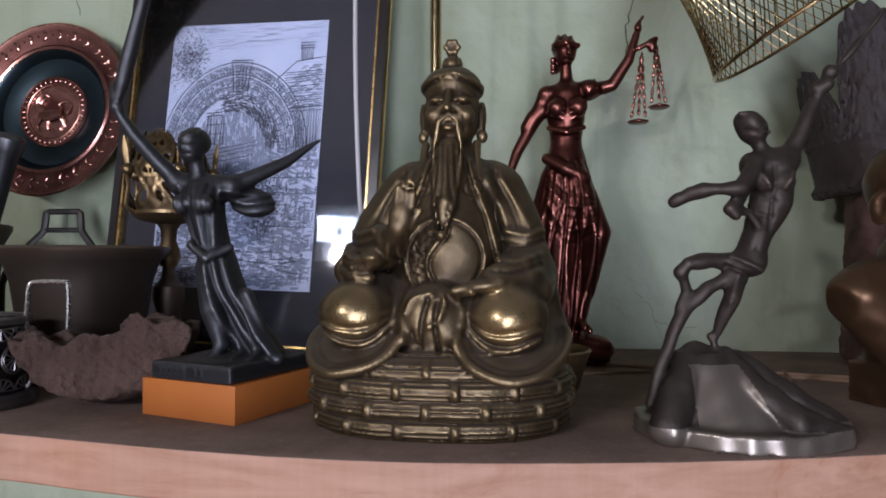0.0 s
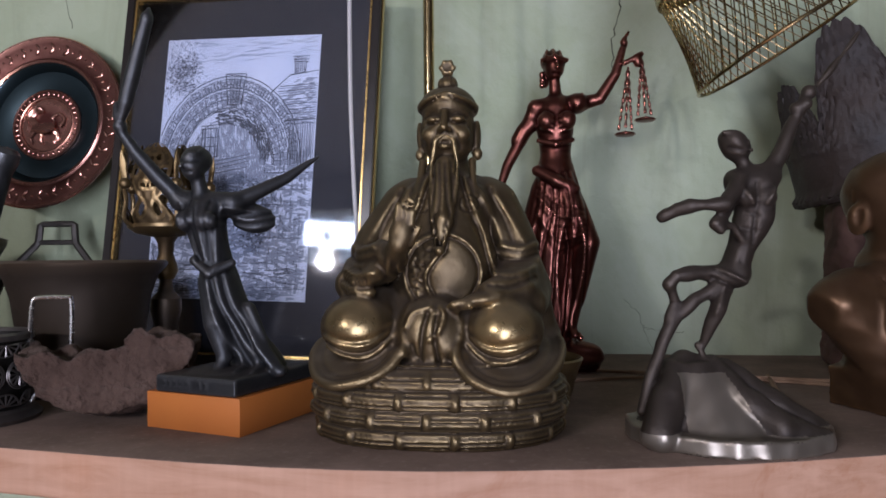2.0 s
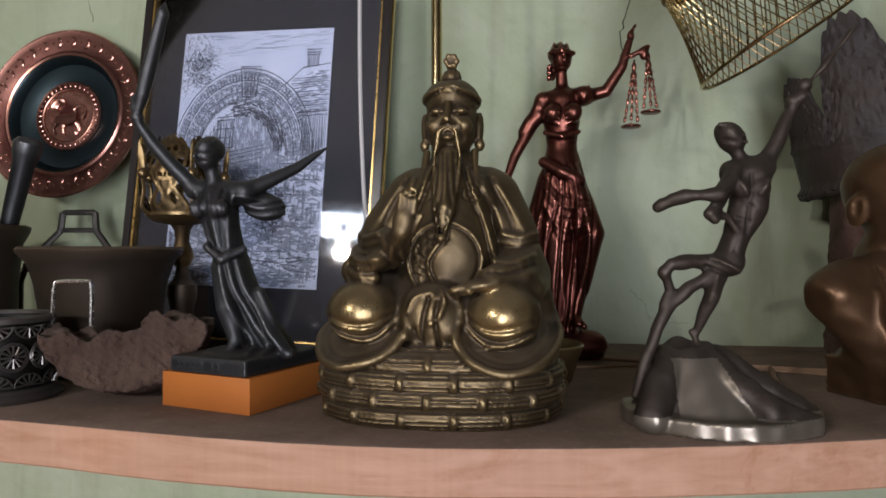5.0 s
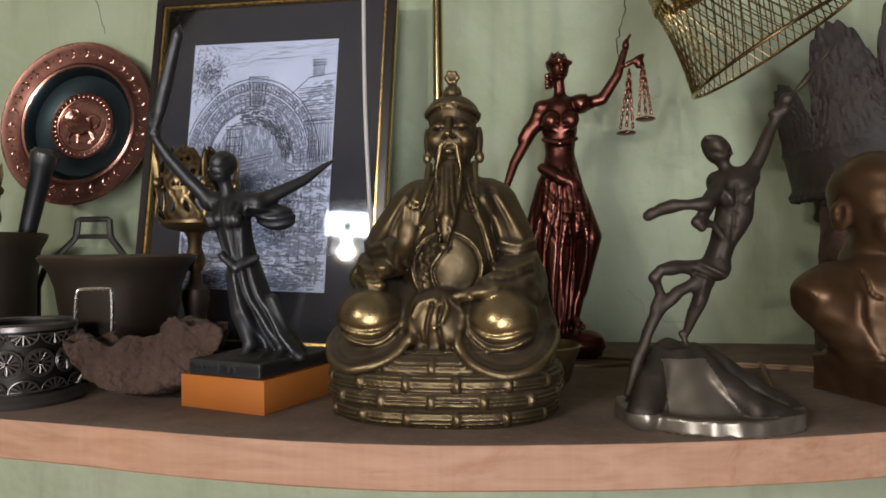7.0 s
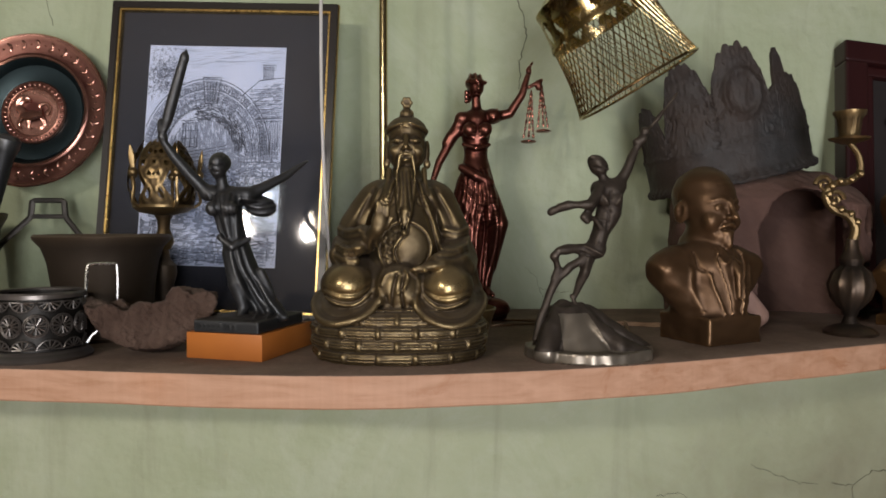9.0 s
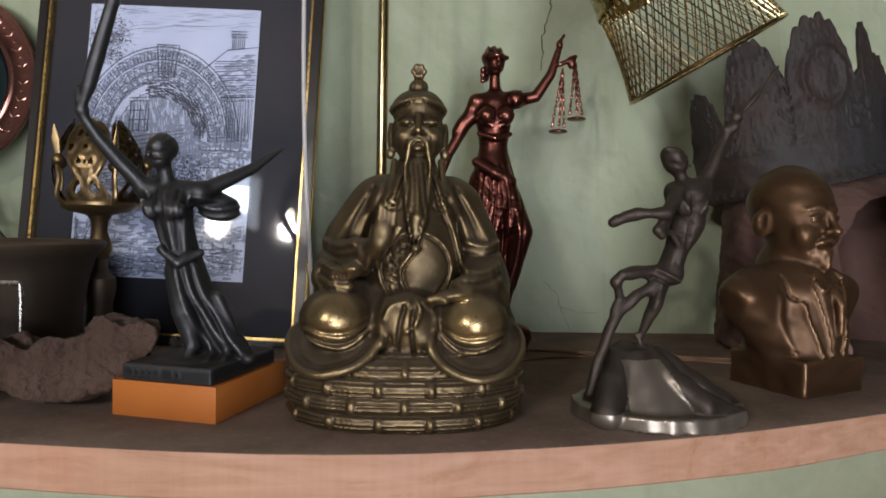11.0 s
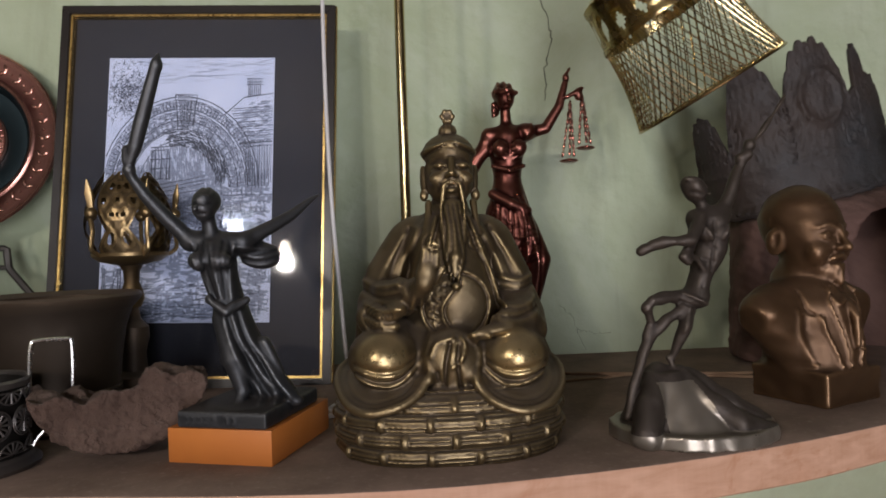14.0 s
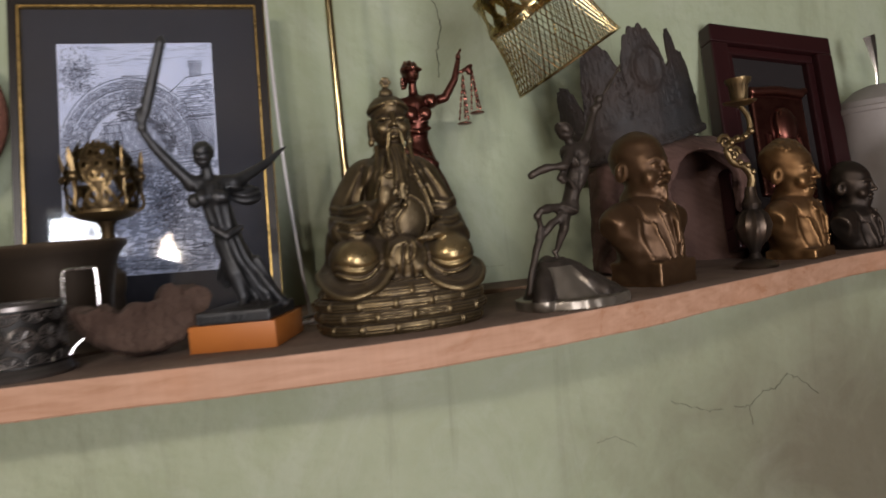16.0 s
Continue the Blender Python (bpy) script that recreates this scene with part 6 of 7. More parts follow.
def crown():
    """A curved, corroded plaque with leaf-shaped points."""
    nu, nv = 210, 44
    teeth = ((0.12, 0.105, 0.122), (0.325, 0.125, 0.168), (0.430, 0.030, 0.088), (0.520, 0.138, 0.178), (0.690, 0.048, 0.160), (0.725, 0.150, 0.125), (0.93, 0.11, 0.070))
    rng = random.Random(9)

    def top(u):
        h = 0.062 + 0.003 * math.sin(u * 40)
        for c, w, H in teeth:
            d = abs(u - c) / w
            if d < 1:
                h = max(h, 0.045 + (H - 0.045) * (1 - d ** 2.7) + 0.0075 * abs(math.sin(d * 13 + c * 5)) * (1 - d ** 3))
        return h + 0.0025 * noise.noise(Vector((u * 60, 1, 2)))

    bm = bmesh.new()
    layers = []
    for side in (0, 1):
        g = []
        for i in range(nu + 1):
            u = i / nu
            a = radians(170 + 182 * u)
            H = top(u)
            col = []
            for j in range(nv + 1):
                v = j / nv
                z = H * v
                flare = 1 + 0.02 * z / 0.15
                rel = 0.0
                if not side:
                    rel = 0.0010 * noise.noise(Vector((u * 22, z * 60, 3))) + (0.0014 if z > 0.052 else 0.0003) * noise.noise(Vector((u * 90, z * 420, 8)))
                    du, dz = (u - 0.525) / 0.062, (z - 0.115) / 0.030
                    e = math.hypot(du, dz)
                    rel += 0.0045 * math.exp(-((e - 1) / 0.16) ** 2) + (0.002 * math.exp(-(e / 0.5) ** 2))
                    for c, w, Ht in (teeth[1], teeth[3]):
                        d = abs(u - c) / w
                        if z > 0.05 and d < 1:
                            rel += 0.0008 * math.sin(z * 420 + d * 9) * (d > 0.55)
                    rel += 0.0050 * math.exp(-((z - 0.004) / 0.0045) ** 2) * (1.0 + 0.25 * math.sin(u * 200)) + 0.0018 * math.exp(-((z - 0.052) / 0.003) ** 2)
                    rel += 0.004
                rx, ry = (0.115 + rel) * flare, (0.086 + rel) * flare
                col.append(bm.verts.new((rx * math.cos(a), ry * math.sin(a), z)))
            g.append(col)
        layers.append(g)
    f, b = layers
    for i in range(nu):
        for j in range(nv):
            bm.faces.new((f[i][j], f[i + 1][j], f[i + 1][j + 1], f[i][j + 1]))
            bm.faces.new((b[i][j], b[i][j + 1], b[i + 1][j + 1], b[i + 1][j]))
        bm.faces.new((f[i][nv], f[i + 1][nv], b[i + 1][nv], b[i][nv]))
        bm.faces.new((f[i][0], b[i][0], b[i + 1][0], f[i + 1][0]))
    for i in (0, nu):
        for j in range(nv):
            bm.faces.new((f[i][j], f[i][j + 1], b[i][j + 1], b[i][j]))
    body = solo("crown_fragment", bm, CROWN, pose(0.480, 0.905, 1.403, 0, -13, 4), "corroded grey metal crown with leaf-shaped points, on terracotta", "crown")


    ring = lambda u, z, o: ((0.119 + o) * math.cos(radians(170 + 182 * u)), (0.090 + o) * math.sin(radians(170 + 182 * u)), z)
    part("rim_bead", tube(bmesh.new(), [ring(q / 90, 0.001 + 0.0006 * math.sin(q), 0.001) for q in range(91)], [0.0046 + 0.0006 * math.sin(q * 1.7) for q in range(91)], 8), CROWN, body, "rolled corroded rim")
    part("medallion", tube(bmesh.new(), [ring(0.525 + 0.060 * math.cos(a), 0.115 + 0.028 * math.sin(a), 0.003) for a in [2 * math.pi * q / 40 for q in range(40)]], 0.0021, 6, True), CROWN, body, "oval raised moulding")


crown()

# ---------------------------------------------------------------- pots and cups


def mortar():
    t = thing("mortar", pose(-0.362, 0.735, S), "dark bronze mortar with flared rim on the shelf", "mortar")
    prof = [(0.0, 0.0), (0.056, 0.0), (0.059, 0.004), (0.056, 0.010), (0.054, 0.030), (0.0565, 0.060), (0.061, 0.090), (0.067, 0.108), (0.075, 0.117), (0.0765, 0.121), (0.074, 0.1235), (0.066, 0.119), (0.058, 0.100), (0.050, 0.060), (0.046, 0.02), (0.0, 0.014)]
    part("body", lathe(bmesh.new(), prof, 80), DARK_POT, t)
    b = bm = bmesh.new()
    for z in (0.030, 0.034):
        tube(bm, [(0.0550 * math.cos(a), 0.0550 * math.sin(a), z) for a in [2 * math.pi * k / 64 for k in range(64)]], 0.0012, 6, True)
    part("band", b, DARK_POT, t)


mortar()


def stirrup():
    """The flat iron hanger behind the mortar."""
    bm = bmesh.new()
    pts = [(-0.064, 0, 0.0), (-0.066, 0, 0.070), (-0.058, 0, 0.094), (-0.020, 0, 0.136), (-0.018, 0, 0.160), (0.020, 0, 0.160), (0.022, 0, 0.136), (0.046, 0, 0.100), (0.060, 0, 0.072), (0.064, 0.002, 0.03), (0.064, 0.002, 0.0)]
    fine = []
    for a, b in zip(pts, pts[1:]):
        fine += [Vector(a).lerp(Vector(b), q) for q in (0.06, 0.5, 0.94)]
    tube(bm, fine, 0.0045, 6, flat=0.8)
    tube(bm, [(-0.020, 0, 0.137), (0.022, 0, 0.137)], 0.0038, 6, flat=0.8)
    solo("iron_hanger", bm, IRON, pose(-0.545, 0.936, S + 0.0045, -3, 0, 4) @ Matrix.Diagonal((1.2, 1.0, 1.05, 1)), "black wrought-iron stirrup-shaped hanger behind the mortar", "stirrup")


stirrup()


def cup_holder():
    t = thing("glass_holder", pose(-0.366, 0.605, S), "tarnished silver filigree tea-glass holder with wire handle", "cup holder")
    R, H = 0.0415, 0.066
    part("foot", lathe(bmesh.new(), [(0.0, 0.0), (0.048, 0.0), (0.049, 0.003), (0.045, 0.007), (0.041, 0.010), (0.0, 0.010)], 64), SILVER, t)
    part("lip", lathe(bmesh.new(), [(R - 0.001, H - 0.004), (R + 0.0015, H - 0.004), (R + 0.0018, H), (R + 0.0005, H + 0.002), (R - 0.0015, H + 0.001)], 64), SILVER, t)
    part("lining", lathe(bmesh.new(), [(R - 0.0030, 0.008), (R - 0.0030, H - 0.001), (R - 0.0042, H - 0.001), (R - 0.0042, 0.009), (0.0, 0.009), (0.0, 0.008)], 64), plain("dark_lining", (0.02, 0.018, 0.016), 0.5, 0.6), t)
    bm = bmesh.new()

    def at(a, z, r=R):
        return (r * math.cos(a), r * math.sin(a), z)

    n = 11
    for k in range(n):
        a0 = 2 * math.pi * k / n
        w = math.pi / n
        for rr in (0.0108, 0.0092):
            tube(bm, [at(a0 + rr / 0.0115 * w * math.cos(q), 0.036 + rr * 1.02 * math.sin(q)) for q in [2 * math.pi * s / 20 for s in range(20)]], 0.0007, 5, True)
        for s in range(12):
            q = 2 * math.pi * s / 12
            tube(bm, [at(a0 + 0.1 * w * math.cos(q), 0.036 + 0.0012 * math.sin(q)), at(a0 + 0.72 * w * math.cos(q), 0.036 + 0.0086 * math.sin(q))], [0.0006, 0.0011], 5)
        for zc, sg in ((0.012, 1), (0.060, -1)):
            for s in range(7):
                q = math.pi * s / 6
                tube(bm, [at(a0 + w + 0.1 * w * math.cos(q), zc + 0.001 * sg), at(a0 + w + 0.85 * w * math.cos(q), zc + sg * 0.0085 * math.sin(q) + 0.0008 * sg)], [0.0005, 0.0009], 5)
            tube(bm, [at(a0 + w + 0.95 * w * math.cos(q), zc + sg * 0.0100 * math.sin(q)) for q in [math.pi * s / 10 for s in range(11)]], 0.0007, 5)
    part("filigree", bm, SILVER, t, "pierced filigree rosettes")
    bm = bmesh.new()
    d = Vector((0.92, 0.30, 0)).normalized()
    P = lambda x, z: d * x + Vector((0, 0, z))
    tube(bm, smooth_path([P(0.0415, 0.050), P(0.0425, 0.075), P(0.0440, 0.090), P(0.048, 0.0935), P(0.068, 0.0935), P(0.072, 0.090), P(0.072, 0.060), P(0.070, 0.046), P(0.060, 0.030), P(0.048, 0.020), P(0.043, 0.012)], 5), 0.0017, 8)
    part("handle", bm, STEEL, t, "bright bent-wire handle")


cup_holder()


def saucer_stack():
    """A pewter dish behind the cup holder."""
    solo("pewter_dish", lathe(bmesh.new(), [(0.0, 0.0), (0.025, 0.0), (0.030, 0.004), (0.034, 0.052), (0.038, 0.056), (0.036, 0.058), (0.031, 0.054), (0.027, 0.010), (0.0, 0.007)], 48), SILVER, pose(-0.452, 0.69, S), "grey pewter beaker standing between the mortars", "beaker")


saucer_stack()


def tall_mortar():
    t = thing("tall_mortar", pose(-0.625, 0.860, S) @ Matrix.Diagonal((1.165, 1.165, 1.03, 1)), "black cast mortar with a pestle standing in it", "mortar")
    part("body", lathe(bmesh.new(), [(0.0, 0.0), (0.046, 0.0), (0.047, 0.006), (0.040, 0.014), (0.041, 0.080), (0.045, 0.125), (0.052, 0.140), (0.053, 0.146), (0.049, 0.148), (0.042, 0.136), (0.034, 0.05), (0.0, 0.03)], 64), DARK_POT, t)
    p = thing("pestle", pose(-0.615, 0.867, S + 0.031, 0, 15, 0) @ Matrix.Scale(1.12, 4), "grey metal pestle leaning inside the black mortar", "pestle")
    part("shaft", lathe(bmesh.new(), [(0.0, 0.0), (0.012, 0.002), (0.015, 0.014), (0.010, 0.03), (0.0095, 0.12), (0.0115, 0.185), (0.0135, 0.192), (0.0150, 0.198), (0.0150, 0.206), (0.0110, 0.211), (0.0, 0.213)], 40), GRAPHITE, p)


tall_mortar()


def pierced_cup(m, label):
    """A brass chalice whose bowl is pierced leafwork."""
    t = thing("openwork_cup", m, label, "goblet", "openwork cups")
    part("foot", lathe(bmesh.new(), [(0.0, 0.0), (0.022, 0.0), (0.022, 0.030), (0.018, 0.032), (0.0135, 0.036), (0.012, 0.055), (0.016, 0.070), (0.0155, 0.082), (0.008, 0.090), (0.006, 0.104), (0.0, 0.104)], 40), DARK_POT, t, "dark turned foot")
    part("stem", lathe(bmesh.new(), [(0.0, 0.103), (0.0085, 0.103), (0.0125, 0.112), (0.0115, 0.119), (0.0075, 0.130), (0.0085, 0.142), (0.012, 0.148), (0.030, 0.152), (0.038, 0.158), (0.0385, 0.161), (0.030, 0.158), (0.0, 0.156)], 48), OLD_BRASS, t)
    petal = bmesh.new()
    NU, NV = 22, 40
    g = [[None] * (NU + 1) for _ in range(NV + 1)]
    rad = lambda v: 0.036 + 0.0085 * math.sin(min(1, v * 1.05) * math.pi) - 0.013 * v ** 3
    for j in range(NV + 1):
        v = j / NV
        wide = 0.92 if v < 0.10 else 0.92 - 0.55 * (v - 0.1) / 0.22 if v < 0.32 else 0.37 + 0.6 * math.sin((v - 0.32) / 0.68 * math.pi * 0.62) if v < 0.82 else 0.935 * math.sqrt(max(0, 1 - ((v - 0.82) / 0.185) ** 2))
        for i in range(NU + 1):
            u = 2 * i / NU - 1
            a = u * wide * math.pi / 5
            r = rad(v) + 0.0006 * math.sin(u * 9) * math.sin(v * 30)
            g[j][i] = petal.verts.new((r * math.cos(a), r * math.sin(a), 0.158 + 0.088 * v))
    for j in range(NV):
        for i in range(NU):
            v, u = (j + 0.5) / NV, abs(2 * (i + 0.5) / NU - 1)
            hole = False
            if v > 0.40:
                q = ((v - 0.40) * 9.0) % 1.5
                c = 0.34 if int((v - 0.40) * 6.0) % 2 == 0 else 0.70
                hole = (q - 0.7) ** 2 * 0.16 + (u - c) ** 2 < 0.019 or (u < 0.10 and 0.45 < q < 0.9)
            elif 0.10 < v < 0.30:
                hole = (u - 0.45) ** 2 + ((v - 0.2) * 3.0) ** 2 < 0.045
            if not hole:
                petal.faces.new((g[j][i], g[j][i + 1], g[j + 1][i + 1], g[j + 1][i]))
    bmesh.ops.solidify(petal, geom=petal.faces[:], thickness=0.0012)
    first = part("petal", petal, OLD_BRASS, t, "pierced leaf-shaped brass petal")
    for k in range(1, 5):
        ob = first.copy()
        scene.collection.objects.link(ob)
        ob.matrix_basis = pose(0, 0, 0, 0, 0, 72 * k)
    bead = bmesh.new()
    a = radians(36)
    D = lambda r, z: (r * math.cos(a), r * math.sin(a), z)
    s = bmesh.ops.create_uvsphere(bead, u_segments=12, v_segments=8, radius=0.0062)
    bmesh.ops.translate(bead, vec=D(0.045, 0.202), verts=s["verts"])
    tube(bead, smooth_path([D(0.036, 0.158), D(0.046, 0.166), D(0.044, 0.184), D(0.046, 0.198)], 4), 0.0022, 7)
    tube(bead, [D(0.045, 0.205), D(0.047, 0.222), D(0.049, 0.236)], [0.003, 0.0042, 0.0006], 7, flat=0.5)
    knob = part("scroll", bead, OLD_BRASS, t, "dark scroll with a bead")
    for k in range(1, 5):
        ob = knob.copy()
        scene.collection.objects.link(ob)
        ob.matrix_basis = pose(0, 0, 0, 0, 0, 72 * k)
    return t


pierced_cup(pose(-0.320, 0.812, S, 0, 0, 60), "tarnished brass openwork goblet on a dark foot")
pierced_cup(pose(-0.600, 0.775, S - 0.03 + 0.03, 0, 0, 20), "tarnished brass openwork goblet beside the black mortar")


def charred_arc():
    """A rough broken half ring of charred wood, lying as a cradle."""
    c = Clay((-0.075, -0.042, -0.004), (0.078, 0.042, 0.082), 0.0016)

    def body(X, Y, Z):
        r = np.sqrt(X ** 2 + ((Z - 0.073) * 1.02) ** 2)
        dish = 0.014 + 0.012 * np.clip((Y + 0.035) / 0.07, 0, 1)
        d = np.maximum(np.maximum(r - 0.0715 + 0.10 * np.abs(Y), dish - r), np.abs(Y) - 0.031)
        cut = Z - 0.062 - 0.006 * np.sin(X * 60) - 0.10 * X - 0.004 * np.sin(X * 190 + Y * 90)
        return np.maximum(d, cut)

    c.free((-0.075, -0.042, -0.004), (0.078, 0.042, 0.082), body, 0.002)
    c.limb([(-0.036, 0.008, 0.040), (0.0, 0.006, 0.030), (0.036, 0.010, 0.040)], [0.016, 0.022, 0.018], 0.014)
    for q in range(9):
        c.ball((-0.045 + 0.011 * q, 0.004 + 0.006 * math.sin(q * 2.4), 0.050 + 0.005 * math.sin(q * 1.7)), 0.008 + 0.002 * math.sin(q * 3.1), 0.004)
    c.ball((-0.004, -0.004, 0.062), (0.026, 0.022, 0.016), 0.006, None, True)
    rng = random.Random(6)
    for k in range(60):
        x, y, z = rng.uniform(-0.07, 0.07), rng.uniform(-0.036, -0.01), rng.uniform(0.0, 0.07)
        a = math.atan2(z - 0.073, x)
        dx, dz = math.cos(a) * 0.012, math.sin(a) * 0.012
        c.line([(x, y, z), (x + dx + rng.uniform(-0.003, 0.003), y + rng.uniform(-0.004, 0.004), z + dz)], rng.uniform(0.0012, 0.0028), rng.uniform(-0.0022, 0.0014))
    c.rough(0.0006, 210, 4)
    c.rough(0.0004, 420, 9)
    c.floor(0.0)
    statue("charred_wood_arc", c, CHUNK, pose(-0.258, 0.622, S, -4, 0, 22) @ Matrix.Scale(0.92, 4), "rough charred crescent of wood, broken and dusty", "wood piece")


charred_arc()


def behind_things():
    solo("brass_dish", lathe(bmesh.new(), [(0.0, 0.0), (0.030, 0.0), (0.034, 0.005), (0.040, 0.026), (0.044, 0.036), (0.0425, 0.0375), (0.037, 0.026), (0.029, 0.006), (0.0, 0.004)], 48), OLD_BRASS, pose(0.068, 0.715, S), "small tarnished brass dish behind the seated statue", "dish")
    twig = matte("dry_twig", (0.26, 0.16, 0.10), (0.36, 0.24, 0.15), 0.8, 60)
    for k, (a, b, r) in enumerate((((0.13, 0.865), (0.40, 0.775), 0.0016), ((0.17, 0.85), (0.36, 0.80), 0.0020), ((0.302, 0.83), (0.268, 0.69), 0.0024), ((0.10, 0.80), (0.24, 0.83), 0.0015))):
        pts = [(a[0] + (b[0] - a[0]) * q / 6, a[1] + (b[1] - a[1]) * q / 6 + 0.002 * math.sin(q * 2 + k), S + r + 0.0016 * (k % 2) * q / 6) for q in range(7)]
        solo("stick", tube(bmesh.new(), pts, r, 7), twig, I, "thin dry wooden stick lying on the dusty shelf", "stick", "sticks on the shelf")
    cable = bmesh.new()
    pts = smooth_path([(-0.100, 0.78, 1.98), (-0.103, 0.770, 1.75), (-0.104, 0.766, 1.53), (-0.101, 0.766, 1.40), (-0.095, 0.766, 1.30), (-0.090, 0.755, 1.235), (-0.086, 0.735, 1.207), (-0.070, 0.722, 1.2035), (-0.080, 0.700, 1.2035), (-0.105, 0.712, 1.206), (-0.090, 0.735, 1.209), (-0.066, 0.715, 1.211), (-0.088, 0.690, 1.208), (-0.120, 0.700, 1.2035), (-0.160, 0.715, 1.2035)], 7)
    tube(cable, pts, 0.0021, 8)
    solo("cable", cable, CABLE, I, "grey electric cable hanging down and coiled on the shelf", "cable")


behind_things()

# ---------------------------------------------------------------- candle holder, red frame, tin and stones


def candle_arm():
    t = thing("candle_holder", pose(0.556, 0.735, S), "black urn-footed candle holder with gilt scroll arm", "candle holder")
    black = BUST_DARK
    part("foot", lathe(bmesh.new(), [(0.0, 0.0), (0.030, 0.0), (0.031, 0.004), (0.024, 0.009), (0.010, 0.014), (0.007, 0.022), (0.010, 0.030), (0.022, 0.045), (0.026, 0.062), (0.021, 0.078), (0.012, 0.086), (0.014, 0.094), (0.009, 0.104), (0.007, 0.118), (0.0, 0.12)], 36, None, 1, 1, lambda a, i: 1 + (0.05 * math.cos(12 * a) if 6 < i < 11 else 0)), black, t)
    bm = bmesh.new()
    d = Vector((1, 0, 0))
    P = lambda x, z: d * x + Vector((0, 0, z))
    main = smooth_path([P(0.0, 0.112), P(0.004, 0.132), P(-0.006, 0.148), P(-0.024, 0.156), P(-0.034, 0.172), P(-0.026, 0.186), P(-0.006, 0.190), P(0.008, 0.202), P(0.006, 0.222), P(-0.006, 0.238)], 6)
    tube(bm, main, [0.0062 - 0.00005 * k for k in range(len(main))], 10)
    for c0, z0, s in ((-0.022, 0.168, 1), (-0.036, 0.186, -1)):
        tube(bm, [P(c0 + s * (0.014 - 0.0008 * k) * math.cos(k * 0.6) * 0.8, z0 + (0.014 - 0.0008 * k) * math.sin(k * 0.6) * 0.8) for k in range(16)], [0.0034 - 0.0001 * k for k in range(16)], 8)
    for k in range(9):
        p = main[8 + 4 * k]
        s = bmesh.ops.create_uvsphere(bm, u_segments=8, v_segments=6, radius=0.0048)
        bmesh.ops.translate(bm, vec=p + Vector((0.002, -0.004, 0.002)), verts=s["verts"])
    part("scroll_arm", bm, OLD_BRASS, t, "gilt leafy scroll arm")
    m = Matrix.Translation(P(-0.006, 0.236))
    part("drip_pan", lathe(bmesh.new(), [(0.0, 0.0), (0.008, 0.0), (0.022, 0.005), (0.0235, 0.0075), (0.008, 0.006), (0.0, 0.006)], 36, m), OLD_BRASS, t)
    part("cup", lathe(bmesh.new(), [(0.0, 0.005), (0.009, 0.006), (0.012, 0.012), (0.0135, 0.030), (0.018, 0.036), (0.0185, 0.040), (0.015, 0.040), (0.010, 0.034), (0.0, 0.03)], 36, m, 1, 1, lambda a, i: 1 + (0.04 * math.cos(16 * a) if 1 < i < 5 else 0)), OLD_BRASS, t)


candle_arm()


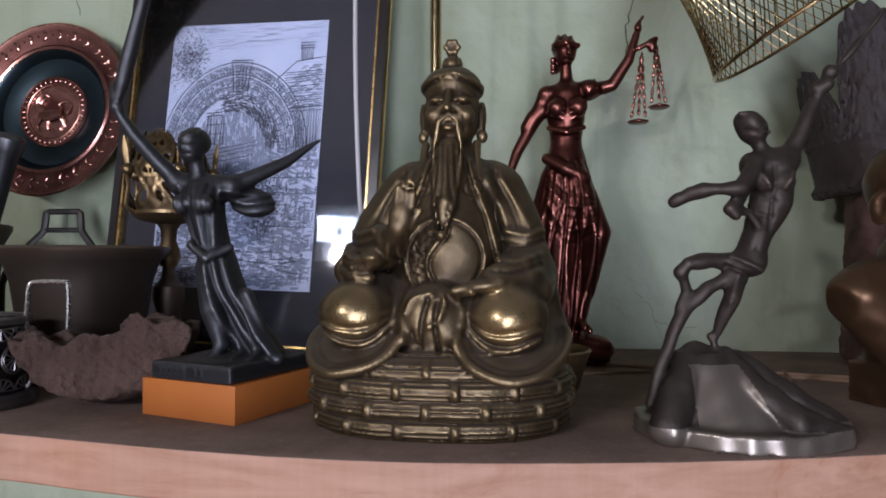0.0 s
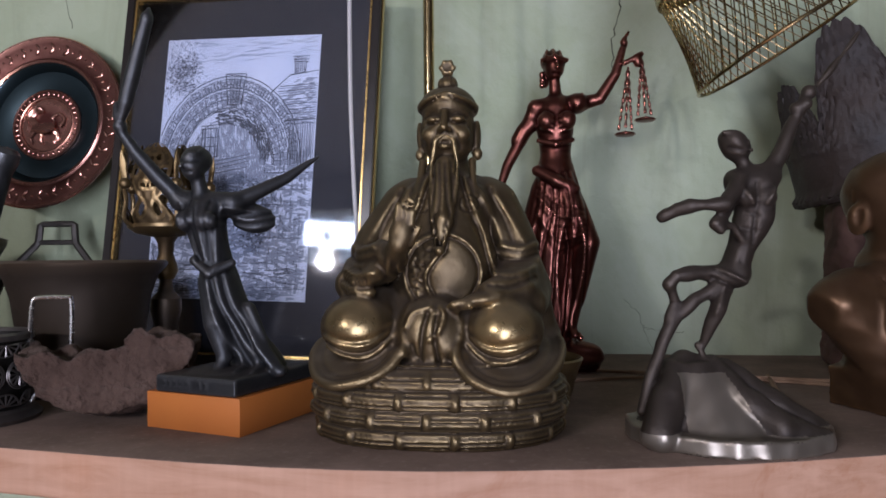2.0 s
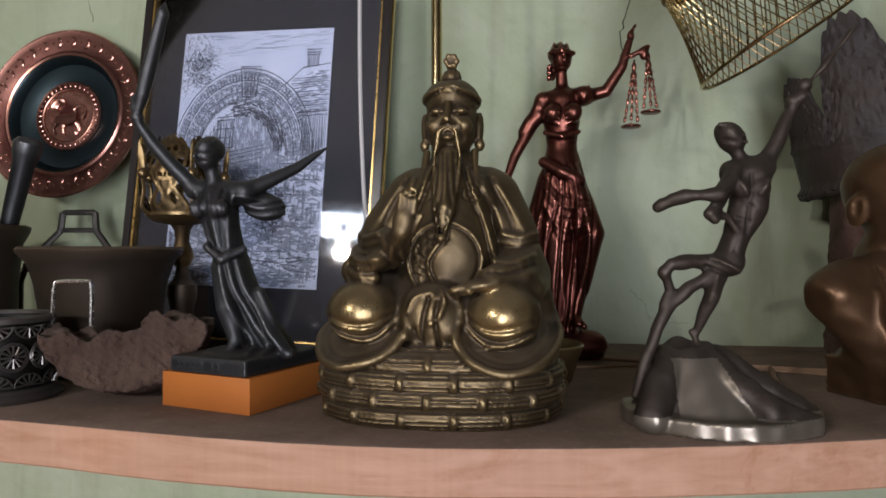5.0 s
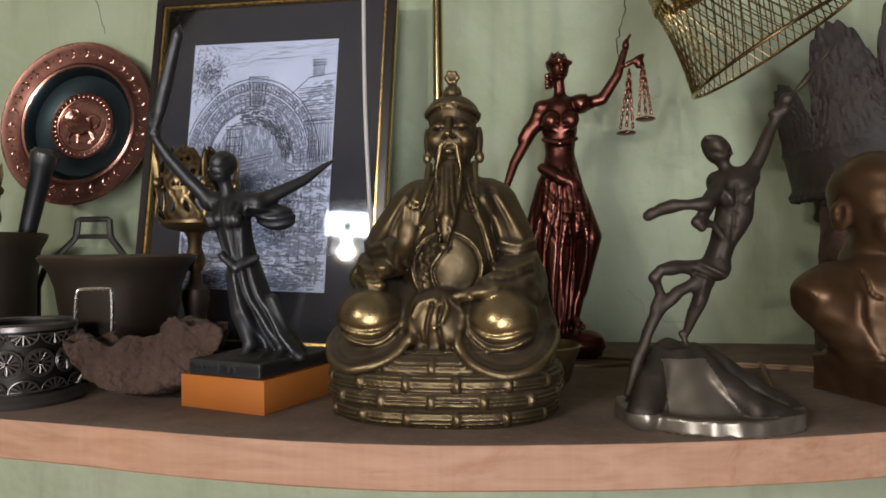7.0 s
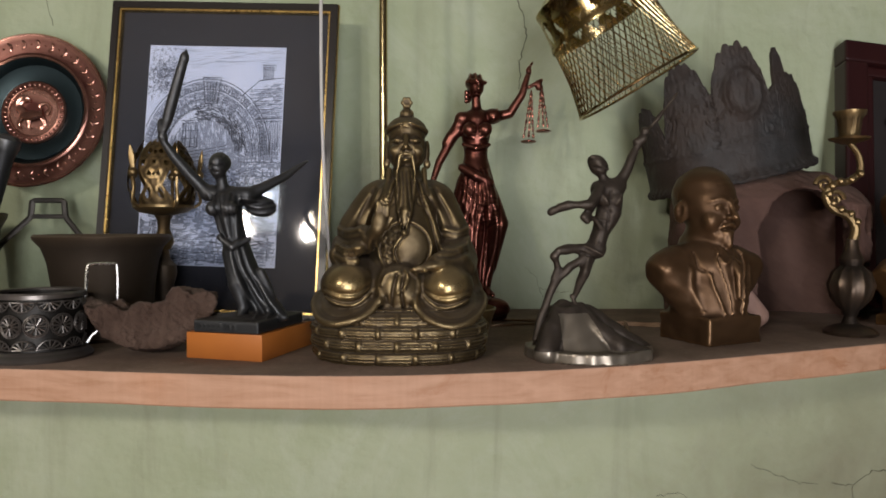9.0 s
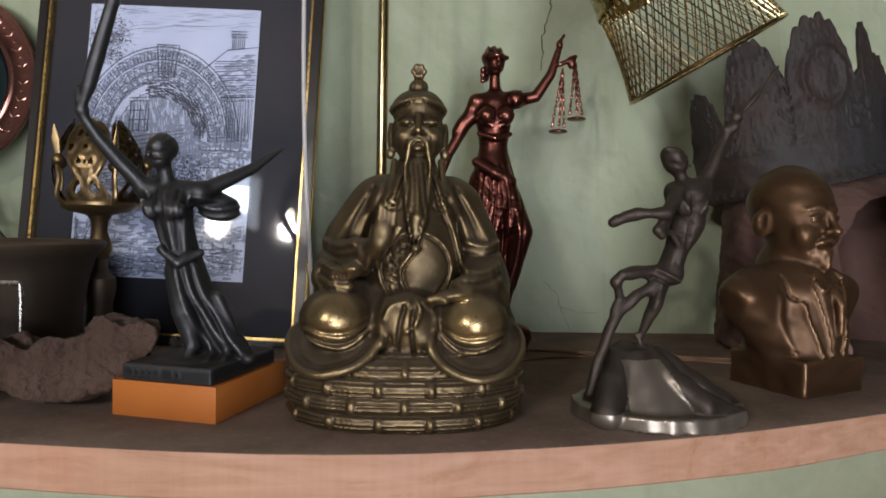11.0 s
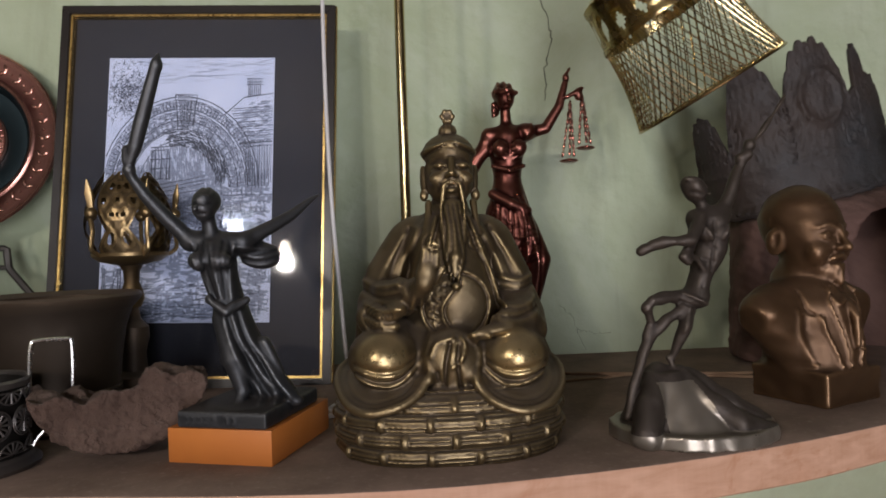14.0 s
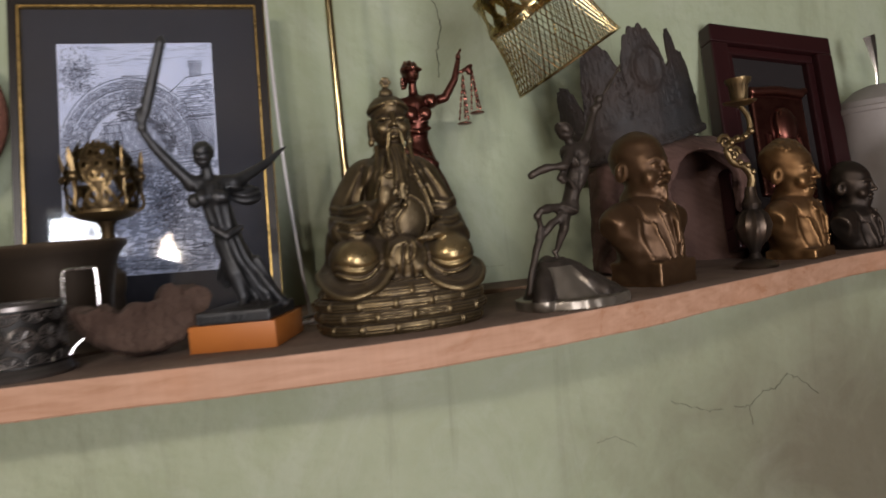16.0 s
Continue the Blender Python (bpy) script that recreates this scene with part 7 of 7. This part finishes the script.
def red_frame():
    W, H = 0.270, 0.425
    f = thing("relief_picture", pose(0.772, 0.890, S, -13.5, 7, 0), "dark mahogany box frame holding an embossed copper relief", "picture")
    for name, lo, hi in (("frame_rail", (-W / 2, -0.020, 0), (W / 2, 0.012, 0.036)), ("frame_rail", (-W / 2, -0.020, H - 0.036), (W / 2, 0.012, H)), ("frame_stile", (-W / 2, -0.0205, 0.036), (-W / 2 + 0.036, 0.012, H - 0.036)), ("frame_stile", (W / 2 - 0.036, -0.0205, 0.036), (W / 2, 0.012, H - 0.036))):
        part(name, box(lo, hi, 0.004), MAHOGANY, f, "", False)
    a, b = W / 2 - 0.036, 0.036
    for lo, hi in (((-a, -0.008, b), (a, 0.010, b + 0.016)), ((-a, -0.008, H - b - 0.016), (a, 0.010, H - b)), ((-a, -0.0085, b + 0.016), (-a + 0.016, 0.010, H - b - 0.016)), ((a - 0.016, -0.0085, b + 0.016), (a, 0.010, H - b - 0.016))):
        part("inner_moulding", box(lo, hi, 0.003), MAHOGANY, f, "", False)
    part("backing", box((-a, 0.004, b), (a, 0.009, H - b)), plain("dark_baize", (0.012, 0.008, 0.008), 0.9), f, "", False)
    c = Clay((-0.07, -0.03, 0.08), (0.075, 0.006, 0.33), 0.002)
    c.slab((-0.055, -0.008, 0.10), (0.060, 0.004, 0.312), 0.002, 0.003)
    c.limb([(-0.052, -0.008, 0.300), (0.0, -0.010, 0.306), (0.052, -0.010, 0.304), (0.060, -0.012, 0.309)], [0.008, 0.009, 0.009, 0.007], 0.004)
    c.ball((0.006, -0.012, 0.235), (0.024, 0.014, 0.036), 0.006)
    c.ball((0.002, -0.010, 0.170), (0.034, 0.014, 0.040), 0.006)
    for k in range(10):
        c.line([(-0.045 + 0.010 * k, -0.010, 0.12), (-0.040 + 0.009 * k, -0.014, 0.17), (-0.035 + 0.008 * k, -0.010, 0.215)], 0.003, 0.004 if k % 2 else -0.003)
        c.line([(-0.018 + 0.005 * k, -0.018, 0.262), (-0.020 + 0.0055 * k, -0.016, 0.240), (-0.018 + 0.005 * k, -0.016, 0.215)], 0.0018, 0.003 if k % 2 else -0.003)
    me = c.skin("relief")
    me.materials.append(COPPER)
    ob = new("relief", me)
    ob.parent = f
    tagged(ob, "embossed copper relief with a scrolled top")


red_frame()


def tin_and_stone():
    t = thing("tin_vessel", pose(1.005, 0.915, S), "grey tin can with a dark handle spike", "can")
    part("body", lathe(bmesh.new(), [(0.0, 0.0), (0.070, 0.0), (0.072, 0.005), (0.072, 0.245), (0.068, 0.262), (0.040, 0.285), (0.020, 0.292), (0.0, 0.292)], 64), GREY_TIN, t)
    part("rim_band", lathe(bmesh.new(), [(0.0715, 0.24), (0.0745, 0.242), (0.0745, 0.25), (0.0715, 0.252)], 64), GREY_TIN, t)
    part("spike", tube(bmesh.new(), [(0.0, 0, 0.285), (0.0, 0, 0.32), (-0.006, 0, 0.36), (-0.012, 0, 0.385)], [0.0025, 0.003, 0.008, 0.011], 4, flat=0.4), STEEL, t, "steel blade-like handle")
    c = Clay((-0.06, -0.055, -0.003), (0.06, 0.055, 0.20), 0.0024)
    c.limb([(0, 0, 0.0), (0, 0, 0.07)], [0.045, 0.030], 0.01)
    c.ball((0, -0.004, 0.13), (0.036, 0.040, 0.046), 0.012)
    rng = random.Random(1)
    for k in range(40):
        a, b = rng.uniform(0, 6.28), rng.uniform(0.1, 1.5)
        p = (0.036 * math.cos(a) * math.cos(b), -0.004 + 0.04 * math.sin(a) * math.cos(b), 0.135 + 0.045 * math.sin(b))
        c.ball(p, rng.uniform(0.005, 0.010), 0.004)
    c.floor(0.0)
    statue("pink_stone_carving", c, PINK, pose(0.955, 0.80, S), "worn pink stone carving with a curly top", "stone piece")
    c = Clay((-0.05, -0.03, -0.003), (0.06, 0.03, 0.10), 0.002)
    c.limb([(-0.02, 0, 0.0), (-0.01, 0.004, 0.072)], [0.030, 0.016], 0.01)
    c.limb([(-0.01, 0.004, 0.072), (0.035, 0.0, 0.014)], [0.014, 0.016], 0.012)
    c.rough(0.0006, 150, 7)
    c.floor(0.0)
    statue("pink_stone_fragment", c, PINK, pose(0.435, 0.79, S, 0, 0, 15), "pinkish stone fragment lying behind the brown bust", "stone piece")


tin_and_stone()
